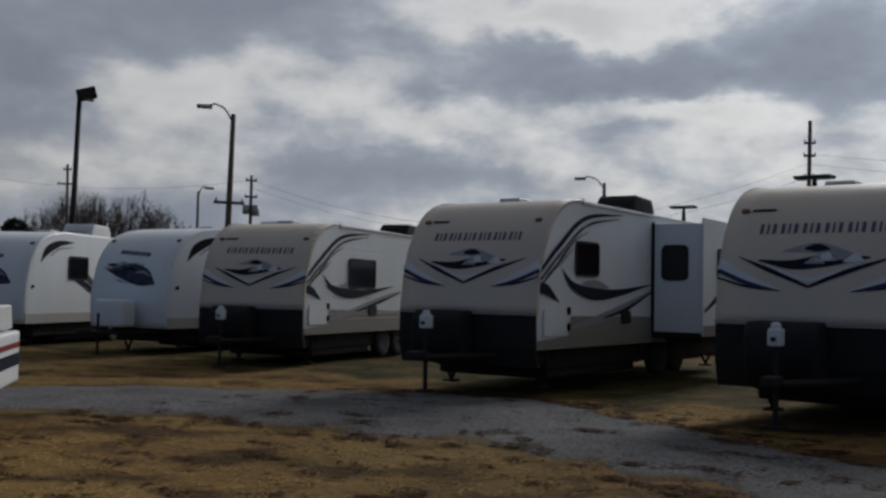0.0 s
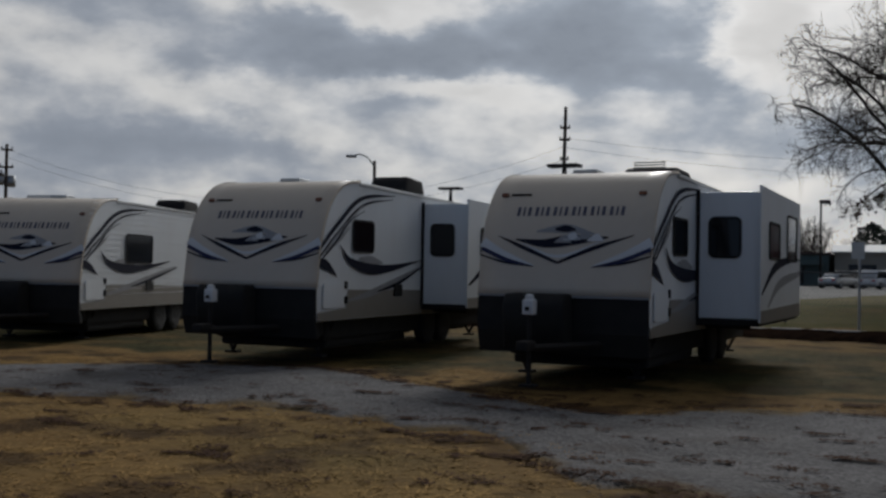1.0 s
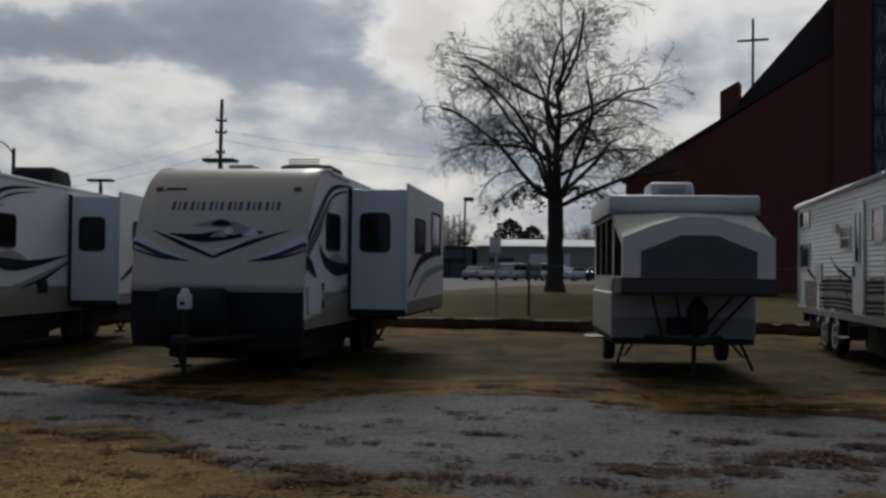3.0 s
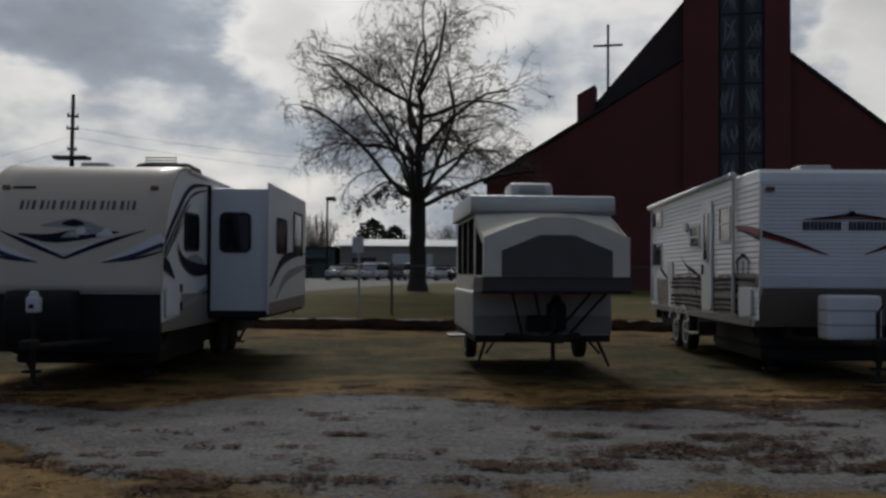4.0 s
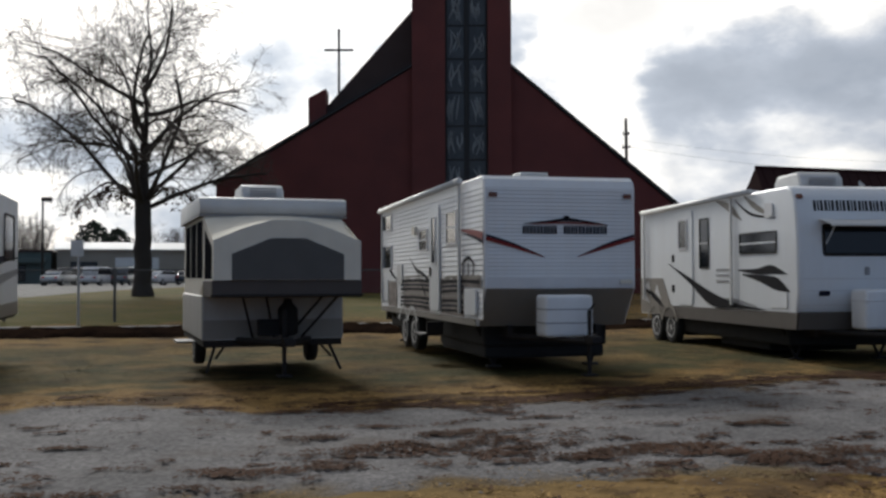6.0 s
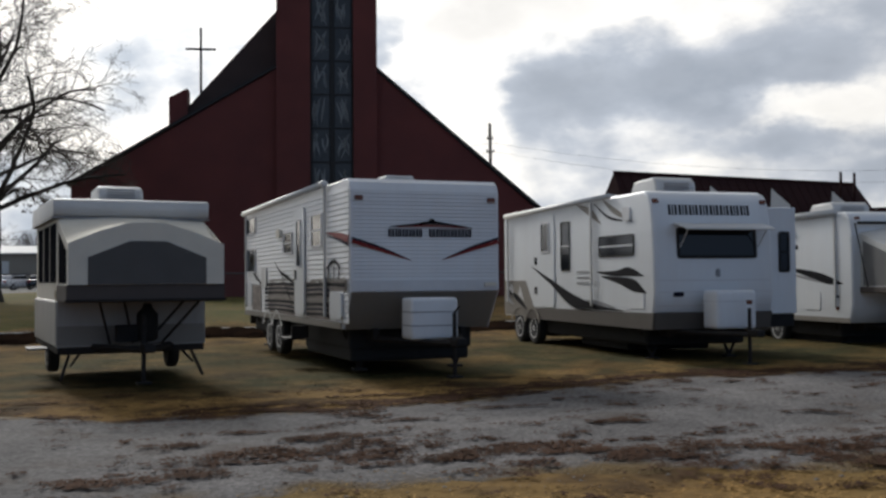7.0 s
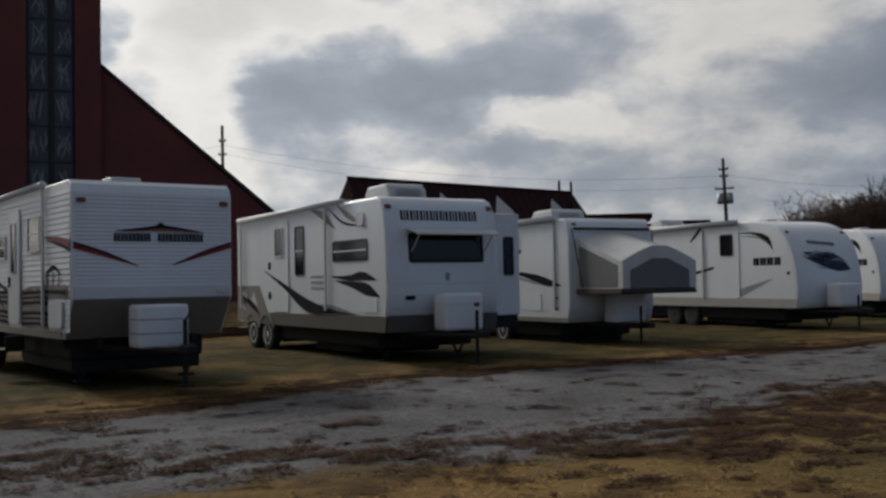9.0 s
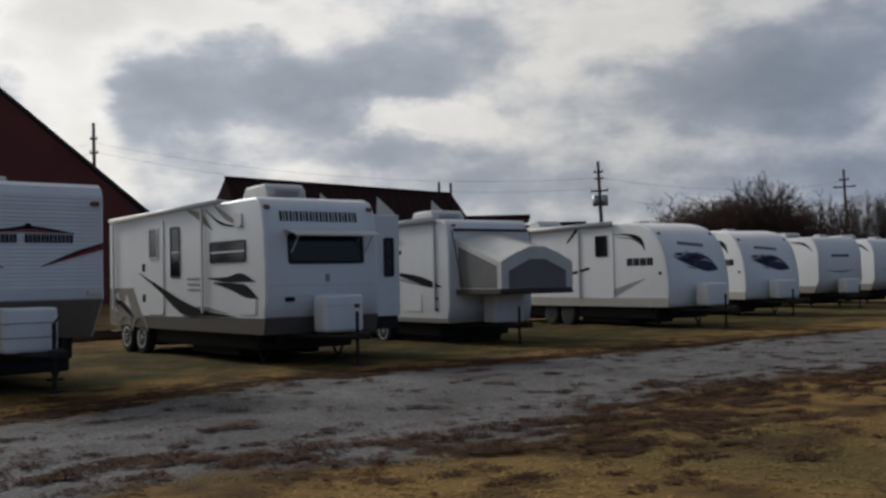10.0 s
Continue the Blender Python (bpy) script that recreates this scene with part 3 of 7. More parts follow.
def build_road():
    verts, faces, rows = [], [], 14
    for i in range(900):
        a, b = Vector(NEAR_EDGE[i]), Vector(FAR_EDGE[i])
        a = a + Vector((0, 1)) * 0.45 * noise.fractal((a.x * 0.9, 3.0, 0), 1.0, 2.0, 4)
        b = b + Vector((0, 1)) * 0.40 * noise.fractal((b.x * 0.9, 9.0, 0), 1.0, 2.0, 4)
        for j in range(rows + 1):
            t = j / rows
            q = a.lerp(b, t)
            p = plan(q.x, q.y)
            crown = 0.05 * math.sin(math.pi * t) ** 0.7 - 0.03
            ruts = -0.03 * (math.exp(-((t - 0.3) / 0.08) ** 2) + math.exp(-((t - 0.68) / 0.08) ** 2))
            z = 0.035 * noise.noise((p.x * 0.35, p.y * 0.35, 0)) + 0.02 * noise.noise((p.x * 1.3, p.y * 1.3, 4))
            verts.append((p.x, p.y, z + crown + ruts * math.sin(math.pi * t) + (0.004 if 0 < j < rows else -0.05)))
    for i in range(899):
        for j in range(rows):
            k = i * (rows + 1) + j
            faces.append((k, k + rows + 1, k + rows + 2, k + 1))
    road = link_mesh("road", verts, faces, road_material(), smooth=True)
    verge = road.data.attributes.new("verge", "FLOAT", "POINT")
    verge.data.foreach_set("value", [abs(2 * j / rows - 1) for i in range(900) for j in range(rows + 1)])
    tagged(road, "grey gravel lane with ragged grassy edges", "gravel lane", kind="structure")


build_road()


def road_rise(x, y):
    """How far the lane stands above the bare ground."""
    u, n = x * EU.x + y * EU.y, x * EN.x + y * EN.y
    ne, fe = edge_n(NEAR_EDGE, u), edge_n(FAR_EDGE, u)
    t = (n - ne) / (fe - ne)
    if not 0 < t < 1:
        return 0.0
    ruts = -0.03 * (math.exp(-((t - 0.3) / 0.08) ** 2) + math.exp(-((t - 0.68) / 0.08) ** 2))
    return 0.006 + 0.05 * math.sin(math.pi * t) ** 0.7 + ruts * math.sin(math.pi * t)


def tufts(name, spots, material, size, label, category, blades=5, lean=0.9, seed=1, wide=0.14, rise=0.08, up=0.0):
    """Bunches of short flat blades; spots are (x, y, scale)."""
    rng = np.random.default_rng(seed)
    s = np.repeat(np.array([(x, y, c, ground_z(x, y) + road_rise(x, y)) for x, y, c in spots]), blades, axis=0)
    m = len(s)
    ang = rng.uniform(0, 2 * np.pi, m)
    h = size * s[:, 2] * rng.uniform(0.5, 1.2, m)
    out = h * rng.uniform(0.2, lean, m)
    bx, by = s[:, 0] + rng.normal(0, 0.04, m), s[:, 1] + rng.normal(0, 0.04, m)
    wx, wy = -np.sin(ang) * h * wide, np.cos(ang) * h * wide
    base = s[:, 3] + 0.002 + up
    v = np.zeros((m, 4, 3))
    v[:, 0] = np.stack([bx - wx, by - wy, base], 1)
    v[:, 1] = np.stack([bx + wx, by + wy, base], 1)
    v[:, 2] = np.stack([bx + np.cos(ang) * out * 0.5 + wx * 0.6, by + np.sin(ang) * out * 0.5 + wy * 0.6, base + 0.004 + rise * out * 0.6], 1)
    v[:, 3] = np.stack([bx + np.cos(ang) * out, by + np.sin(ang) * out, base + 0.005 + rise * out], 1)
    idx = np.arange(m)[:, None] * 4
    f = np.concatenate([idx + [[0, 1, 2]], idx + [[0, 2, 3]]])
    me = bpy.data.meshes.new(name)
    me.from_pydata(v.reshape(-1, 3).tolist(), [], f.tolist())
    me.materials.append(material)
    return tagged(new(name, me), label, category, kind="stuff")


def litter(u, n, x, y):
    """How thickly drifted leaves lie here: broad patches by the near verge, thin ones along the far verge."""
    ne, fe = edge_n(NEAR_EDGE, u), edge_n(FAR_EDGE, u)
    c = noise.fractal((u * 1.3, n * 3.4, 11.0), 0.45, 2.1, 6)
    wide = 1.0 / (1.0 + math.exp(-(u - 1.5) * 2.4))
    drift = ne + float(np.interp(u, [-6, -1.6, -0.5, 1.0, 2.8, 4.5, 7.0, 9.2, 12, 16], [0.0, 0.2, 0.9, 1.4, 1.8, 1.05, 0.8, 0.4, 0.0, 0.0]))
    g = math.exp(-((n - drift) / (0.5 + 0.5 * wide)) ** 2) * (0.6 + 0.4 * wide) + math.exp(-((n - fe + 0.1) / (0.45 + 0.25 * wide)) ** 2) * (0.75 + 0.3 * wide - 0.45 * math.exp(-((u + 0.9) / 1.9) ** 4))
    if u > 6:
        g = max(g, min(1.0, (u - 6) / 2) * 0.98 * math.exp(-((n - ne + 0.1) / 1.3) ** 2))
    return (c - 0.50 + (0.62 + 0.14 * wide) * g) / 0.35


def scatter_turf():
    rng = np.random.default_rng(5)
    straw, green, leaves = [], [], []
    for _ in range(170000):
        u, n = rng.uniform(-30, 36), rng.uniform(2.0, 27.0)
        ne, fe = edge_n(NEAR_EDGE, u), edge_n(FAR_EDGE, u)
        p = plan(u, n)
        x, y = p.x, p.y
        a, b = noise.noise((x * 0.55, y * 0.55, 2.0)), noise.noise((x * 0.2, y * 0.2, 7.0))
        c = noise.fractal((x * 0.8, y * 0.8, 11.0), 1.0, 2.0, 4)
        edge = min(abs(n - ne), abs(n - fe))
        if litter(u, n, x, y) > 0.6 + 0.3 * rng.random():
            continue
        on_road = ne + 0.25 * c < n < fe - 0.25 * c
        if on_road:
            if edge < 0.7 and rng.random() < 0.8 - edge and c > -0.1:
                straw.append((x, y, 0.5))
            continue
        k = 0.55 + 0.5 * rng.random()
        # past the verge mostly dark green blades, extending the row's painted shade
        if b > 0.22 or n > fe + 2.0 + 1.6 * a and rng.random() < 0.85:
            green.append((x, y, k))
        else:
            straw.append((x, y, k))
    for _ in range(210000):
        u, n = rng.uniform(-12, 26), rng.uniform(4.0, 14.5)
        ne, fe = edge_n(NEAR_EDGE, u), edge_n(FAR_EDGE, u)
        p = plan(u, n)
        if litter(u, n, p.x, p.y) > 0.15 + 0.85 * rng.random():
            leaves.append((p.x, p.y, 0.6 + 0.5 * rng.random()))
    for _ in range(26000):
        u, n = rng.uniform(-22, 32), rng.uniform(27.0, 42.0)
        p = plan(u, n)
        if n < 29.3:
            continue
        if noise.noise((p.x * 0.3, p.y * 0.3, 7.0)) + (n - 33.5) * 0.12 > 0.0:
            green.append((p.x, p.y, 1.2))
        else:
            straw.append((p.x, p.y, 1.2))
    tufts("dry_grass", straw, STRAW, 0.055, "matted straw-coloured winter grass beside the gravel", "grass", 5, 2.2, 3, 0.2)
    tufts("green_grass", green, GREENGR, 0.04, "thin greenish winter grass among the straw", "grass", 5, 2.0, 4, 0.2)
    tufts("leaf_litter", leaves, DEADLEAF, 0.042, "brown dead leaves drifted along the gravel edge", "dead leaves", 7, 1.6, 6, 0.5, rise=0.04, up=0.012)


def scatter_stones():
    rng = np.random.default_rng(8)
    verts, faces = [], []
    base = np.array([(1, 0, 0), (-1, 0, 0), (0, 1, 0), (0, -1, 0), (0, 0, 1), (0, 0, -1)], float)
    tri = [(0, 2, 4), (2, 1, 4), (1, 3, 4), (3, 0, 4)]
    for _ in range(4500):
        u = rng.uniform(-14, 24)
        ne, fe = edge_n(NEAR_EDGE, u), edge_n(FAR_EDGE, u)
        n = rng.uniform(ne - 0.2, fe + 0.1)
        p = plan(u, n)
        s = 0.009 + 0.018 * rng.random() ** 3
        z = 0.035 * noise.noise((p.x * 0.35, p.y * 0.35, 0)) + 0.02 * noise.noise((p.x * 1.3, p.y * 1.3, 4)) + 0.05 * math.sin(math.pi * min(max((n - ne) / (fe - ne), 0), 1)) - 0.03
        q = base * (s, s, s * 0.4) * rng.uniform(0.6, 1.3, (6, 3)) + (p.x, p.y, z + 0.006)
        k = len(verts)
        verts.extend(q.tolist())
        faces.extend([(a + k, b + k, c + k) for a, b, c in tri])
    tagged(link_mesh("gravel_stones", verts, faces, STONE), "loose grey stones on the gravel lane", "gravel", kind="stuff")


def backs():
    """Ragged mulched strip along the kerb, and the lawn behind the fence."""
    verts, faces = [], []
    for u in np.linspace(-14, 30, 300):
        for j in range(9):
            t = j / 8
            wob = 0.55 * noise.fractal((u * 0.7, 3.0 + 9 * (j > 4), 0), 0.8, 2.0, 4) * abs(2 * t - 1)
            p = plan(u, 26.6 + 2.1 * t + wob)
            heap = 0.16 * math.sin(math.pi * t) + 0.07 * noise.noise((p.x * 1.6, p.y * 1.6, 3)) + 0.05 * noise.noise((p.x * 5, p.y * 5, 8))
            verts.append((p.x, p.y, lift(p.x, p.y) + (heap if 0 < j < 8 else -0.08)))
    for i in range(299):
        for j in range(8):
            k = i * 9 + j
            faces.append((k, k + 9, k + 10, k + 1))
    tagged(link_mesh("mulch_bed", verts, faces, MULCH), "dark ragged strip of leaf mulch along the kerb", "mulch bed", kind="structure")
    az = np.linspace(-24, -62, 60)
    far = np.interp(-az, [24, 30, 31.5, 34, 37, 40, 46, 62], [46, 49, 54, 66, 80, 90, 96, 100]) + 0.4
    verts, faces = [], []
    for q, f in zip(az, far):
        for t in np.linspace(0, 1, 14):
            d0 = (30.2 + 0.8 * noise.noise((q * 0.5, 1, 1))) / math.cos(radians(q + 37.6))
            p = bearing(q, d0 + (f - d0) * t)
            verts.append((p.x, p.y, p.z + (0.05 if t > 0 else -0.06)))
    for i in range(59):
        for j in range(13):
            k = i * 14 + j
            faces.append((k, k + 1, k + 15, k + 14))
    tagged(link_mesh("lawn", verts, faces, LAWN), "greenish winter lawn round the big tree", "lawn", kind="structure")


backs()


# ---------- travel trailers ----------
def tongue(tr, jack_mat, jack_x=0.0, reach=1.15, rail_z=0.52):
    """A-frame hitch with coupler and jack, ahead of the nose."""
    for s in (-1, 1):
        part("hitch_rail", rod((s * 0.75, 0.5, rail_z), (s * 0.05, -reach, rail_z), 0.05, sides=6), STEEL, tr)
    part("coupler", box((0.16, 0.32, 0.12), (0, -reach - 0.12, rail_z + 0.03), 0.03), STEEL, tr)
    j = part("jack", rod((jack_x, -0.9, 0.03), (jack_x, -0.9, 0.95), 0.032, sides=10), jack_mat, tr)
    part("jack_foot", box((0.2, 0.2, 0.035), (jack_x, -0.9, 0.018), 0.008), jack_mat, j)
    return j


def undercarriage(tr, L, axles, x=1.02, r=0.36, rim=None, steps=False, z0=0.62):
    for s in (-1, 1):
        part("chassis_rail", box((0.09, L - 0.6, 0.18), (s * 0.72, L / 2, z0 - 0.08), 0.01), STEEL, tr)
    for y in axles:
        part("axle", rod((-x, y, r), (x, y, r), 0.045, sides=8), STEEL, tr)
        for s in (-1, 1):
            wheel(tr, s * x, y, r, rim_mat=rim)
    # underbelly hung extra low, unseen tanks added: black mass for the shade beneath
    part("underbelly", box((2.06, L - 0.9, 0.36), (0, L / 2 + 0.25, z0 - 0.16), 0.05), BLACK, tr, "black underbelly, deepened to stand for shade")
    part("waste_tank", box((1.8, 2.2, 0.24), (0, L * 0.36, z0 - 0.37), 0.05), BLACK, tr)
    part("waste_tank", box((1.5, 1.2, 0.18), (0, L * 0.85, z0 - 0.36), 0.05), BLACK, tr)
    for y in (0.9, L - 0.7):
        for s in (-1, 1):
            st = part("stabiliser_jack", rod((s * 0.82 - 0.26, y, z0 - 0.04), (s * 0.82, y, 0.05), 0.028, sides=6), STEEL, tr)
            part("jack_leg", rod((s * 0.82 + 0.26, y, z0 - 0.04), (s * 0.82, y, 0.05), 0.028, sides=6), STEEL, st)
            part("jack_screw", rod((s * 0.82 - 0.15, y - 0.02, 0.36), (s * 0.82 + 0.15, y - 0.02, 0.36), 0.012, sides=6), STEEL, st)
            part("stabiliser_foot", box((0.22, 0.18, 0.04), (s * 0.82, y, 0.025), 0.008), STEEL, st)


def air_conditioner(tr, x, y, z, material, w=0.72, l=1.0, h=0.3):
    prof = [(0, 0), (0.04, h * 0.7), (0.16, h), (l - 0.12, h * 0.92), (l, h * 0.45), (l, 0)]
    bm = prism(prof, x - w / 2, x + w / 2, 0.05, 3)
    bmesh.ops.translate(bm, vec=(0, y, z), verts=bm.verts)
    ac = part("air_conditioner", bm, material, tr, "roof air conditioner housing", True)
    for i in range(4):
        part("vent_slat", box((w * 0.62, 0.012, 0.018), (x, y + 0.005 - 0.012, z + 0.07 + 0.038 * i), 0.003), GREYV if material is not BLACK else STEEL, ac)
    return ac


def roof_vent(tr, x, y, z, material=None, s=0.42):
    bm = box((s, s, 0.07), (x, y, z + 0.035), 0.015)
    v = part("roof_vent", bm, ROOFW, tr)
    part("vent_lid", box((s * 0.92, s * 0.92, 0.05), (x, y, z + 0.095), 0.02, 3), material or ALU, v)


def antenna(tr, x, y, z, h=0.26):
    a = part("antenna_mast", rod((x, y, z), (x, y, z + h), 0.05, 0.03, 8), BLACK, tr)
    part("antenna_head", prism([(-0.1, 0.0), (0.1, 0.0), (0.14, 0.05), (-0.14, 0.05)], -0.26, 0.26, 0.01), BLACK, a, "black batwing TV antenna").location = (x, y, z + h - 0.01)


def marker(tr, mapping, a, b, material=None, w=0.11, h=0.05):
    patch("marker_lamp", mapping, round_rect(a - w / 2, b - h / 2, a + w / 2, b + h / 2, 0.018, 2), material or AMBER, tr, off=0.002, depth=0.025)


def blocks(tr, mapping, a0, a1, b0, b1, count, material, name="emblem_block", drop=0.0, slant=0.0, gap=0.28):
    """A row of plain blocks where a maker's word stands."""
    step = (a1 - a0) / count
    for i in range(count):
        l, r = a0 + step * i, a0 + step * (i + 1 - gap)
        d = drop * i
        patch(name, mapping, [(l, b0 + d), (r, b0 + d), (r + slant, b1 + d), (l + slant, b1 + d)], material, tr, off=0.006)


def emblem_row(tr, mapping, a0, a1, b0, b1, count, material, stroke, gap=0.24, name="emblem_bar"):
    """A maker's emblem as plain upright bars in groups of three."""
    step = (a1 - a0) / count
    w = stroke * (1 if a1 > a0 else -1)
    for i in range(count):
        l, r = a0 + step * i, a0 + step * (i + 1 - gap)
        for x, k in ((l, 1.0), ((l + r - w * 0.6) / 2, 0.6), (r - w, 1.0)):
            patch(name, mapping, [(x, b0), (x + w * k, b0), (x + w * k, b1), (x, b1)], material, tr, off=0.006)


def base_at(name, x, y, yaw, z, label):
    return thing(name, pose(x, y, z, 0, 0, yaw), label, "travel trailer", "trailers parked in the row")


NOSE = bend([(0.0, 1.15), (0.05, 1.5), (0.12, 1.88), (0.26, 2.25), (0.48, 2.57), (0.78, 2.80), (1.12, 2.91), (1.5, 2.95)], 22)


def nomad(x, y, yaw, z, L, slide=None, siding=False, ac_x=0.4, ac_y=2.2, ac_h=0.3, ant=(-0.75, 2.2, 0.2), label=""):
    """Tan-nosed trailer with a black lower front; slide is (start, length)."""
    tr = base_at("travel_trailer", x, y, yaw, z, label)
    H, z0, W = 2.95, 0.62, 1.22
    prof = [(0.06, z0), (0.02, 1.15)] + [(a + 0.02, b) for a, b in NOSE[1:]] + [(L - 0.25, H - 0.03), (L, H - 0.2), (L, z0)]
    part("body", prism(prof, -W + 0.01, W - 0.01, 0.02), WHITE, tr, "white ribbed side walls and roof")
    skin = curve_map(NOSE)
    # tan nose cap
    n = len(NOSE)
    verts, faces = [], []
    for k, off in ((0, 0.012), (1, -0.03)):
        for s in range(9):
            xx = -W - 0.006 + (2 * W + 0.012) * s / 8
            for a, b in NOSE:
                verts.append(skin(xx, b, off))
    for s in range(8):
        for i in range(n - 1):
            q = s * n + i
            faces.append((q, q + n, q + n + 1, q + 1))
            o = 9 * n
            faces.append((o + q + 1, o + q + n + 1, o + q + n, o + q))
    for i in range(n - 1):
        faces.append((i, i + 1, 9 * n + i + 1, 9 * n + i))
        q = 8 * n + i
        faces.append((q + 1, q, 9 * n + q, 9 * n + q + 1))
    for s in range(8):
        q = s * n
        faces.append((q + n, q, 9 * n + q, 9 * n + q + n))
        q = s * n + n - 1
        faces.append((q, q + n, 9 * n + q + n, 9 * n + q))
    nose = link_mesh("nose_cap", verts, faces, TAN, tr, "glossy tan moulded nose cap", True)
    for s in (-1, 1):
        sm = side_map(s * W)
        ribbon("nose_trim", sm, [(a + 0.03, b, 0.05) for a, b in NOSE[::3]], TAUPE, tr, 30, 0.004, 2)
    # black lower front
    part("lower_front", prism([(0.06, 0.36), (-0.03, 0.66), (-0.03, 0.75), (-0.02, 1.12), (0.03, 1.145), (0.05, z0), (0.16, 0.36)], -W, W, 0.015), BLACK, tr, "black textured lower front panel")
    fm = front_map(-0.03)
    patch("belt_strip", fm, [(-W, 1.135), (W, 1.135), (W, 1.16), (-W, 1.16)], GREYV, tr, 0.0, 0.012)
    part("front_valance", box((2.1, 0.5, 0.26), (0, 0.36, 0.5), 0.04), BLACK, tr, "black frame housing under the nose")
    cover = prism([(-0.44, 0.44), (-0.50, 1.02), (-0.42, 1.18), (-0.12, 1.19), (-0.06, 1.02), (-0.06, 0.44)], -0.66, 0.2, 0.05, 3)
    part("propane_cover", cover, BLACK, tr, "black moulded propane cover", True)
    j = tongue(tr, STEEL, -0.1)
    jh = part("jack_head", box((0.15, 0.16, 0.2), (-0.1, -0.9, 1.02), 0.03, 3), PALEV, j, "white electric jack head")
    part("jack_cap", lathe([(1.12, 0.06), (1.17, 0.055), (1.19, 0.03)], 12, "Z", (-0.1, -0.9, 0)), PALEV, jh)
    part("jack_switch", box((0.06, 0.02, 0.05), (-0.1, -0.99, 1.0), 0.006), BLACK, jh)
    axles = (L * 0.56, L * 0.56 + 0.86)
    undercarriage(tr, L, axles, z0=z0, rim=STEEL)
    # added block, not a seen part: darkens the gap below the floor like shade
    part("water_tank", box((2.0, 2.6, 0.3), (0, 2.1, 0.3), 0.05), BLACK, tr, "black block added for the shade under the floor")
    # nose graphics

    def low(b):
        return b if b < 1.7 else 1.7 + (b - 1.7) * 0.93

    def cm(a, b, off=0.0):
        return skin(a, low(b), off + 0.013)
    emblem_row(tr, cm, -0.76, 0.86, 2.295, 2.43, 6, LETTER, 0.045)
    ribbon("chevron_stripe", cm, [(-0.98, 1.99, 0.01), (-0.55, 1.80, 0.06), (-0.08, 1.60, 0.035)], SLATE, tr, 20)
    ribbon("chevron_stripe", cm, [(-0.08, 1.60, 0.035), (0.42, 1.81, 0.06), (0.97, 2.0, 0.01)], SLATE, tr, 20)
    ribbon("chevron_stripe", cm, [(-0.62, 1.88, 0.012), (-0.08, 1.69, 0.045), (0.5, 1.90, 0.012)], PALEV, tr, 20)
    ribbon("mountain_emblem", cm, [(-0.72, 1.94, 0.02), (-0.3, 1.88, 0.12), (0.1, 1.93, 0.16), (0.62, 1.97, 0.02)], SLATE, tr, 24)
    ribbon("mountain_emblem", cm, [(-0.42, 2.06, 0.02), (0.0, 2.1, 0.13), (0.42, 2.02, 0.02)], GREYV, tr, 20, 0.004)
    ribbon("mountain_emblem", cm, [(-0.15, 2.09, 0.03), (0.0, 2.1, 0.1), (0.15, 2.08, 0.02)], SLATE, tr, 12, 0.008)
    for k, (a, b) in enumerate(((0.1, 1.99), (0.28, 2.0), (0.44, 1.97), (-0.02, 1.95))):
        patch("mountain_peak", cm, [(a - 0.13, b - 0.06), (a + 0.13, b - 0.06), (a + 0.04, b + 0.06), (a - 0.03, b + 0.035)], GREYV if k % 2 else PALEV, tr, 0.009)
    for s in (-1, 1):
        ribbon("wing_stripe", cm, [(s * 1.22, 1.90, 0.15), (s * 0.9, 1.72, 0.12), (s * 0.42, 1.56, 0.008)], PALEV, tr, 20)
        ribbon("wing_stripe", cm, [(s * 1.22, 1.80, 0.06), (s * 0.85, 1.645, 0.055), (s * 0.42, 1.55, 0.005)], NAVY, tr, 20, 0.008)
        ribbon("wing_stripe", cm, [(s * 1.22, 1.70, 0.02), (s * 0.85, 1.60, 0.03), (s * 0.42, 1.545, 0.005)], SLATE, tr, 20, 0.007)
    for a in (-1.02, 1.0):
        marker(tr, cm, a, 2.62)
    patch("maker_plate", cm, [(-0.93, 2.61), (-0.62, 2.61), (-0.62, 2.645), (-0.93, 2.645)], INK, tr, 0.006)
    # flank: window, sweeps, hatches
    sm = side_map(W)
    w0 = (1.25, 1.74, 2.1, 2.30) if not siding else (1.95, 1.58, 3.3, 2.24)
    window(tr, sm, *w0, r=0.1)
    part_label = "taupe lower side panel"
    patch("lower_panel", sm, [(0.06, z0 + 0.01), (L - 0.3, z0 + 0.01), (L - 0.3, 1.02), (3.4, 1.10), (1.12, 1.12), (1.06, 0.82), (0.06, 0.76)], TAUPE, tr, 0.002, 0.002, part_label)
    patch("hatch_door", sm, round_rect(0.22, 0.83, 0.95, 1.22, 0.04), WHITE, tr, 0.002, 0.018)
    for b in (1.2, 0.95):
        patch("hatch_latch", sm, round_rect(1.0, b - 0.06, 1.08, b + 0.06, 0.02, 2), INK, tr, 0.003, 0.02)
    sweeps = [[(0.05, 1.74, 0.06), (0.7, 2.22, 0.085), (1.6, 2.74, 0.075), (3.0, 2.9, 0.01)], [(0.08, 1.64, 0.035), (0.76, 2.1, 0.055), (1.66, 2.62, 0.045), (2.9, 2.82, 0.01)], [(0.1, 1.55, 0.16), (0.36, 1.5, 0.16), (0.72, 1.33, 0.01)],
              [(0.2, 1.7, 0.04), (0.75, 1.95, 0.07), (1.15, 2.2, 0.02)],
              [(0.1, 1.56, 0.03), (0.62, 1.9, 0.045), (1.15, 2.3, 0.03), (1.7, 2.52, 0.008)], [(0.16, 1.66, 0.012), (0.82, 2.14, 0.03), (1.7, 2.66, 0.02)]]
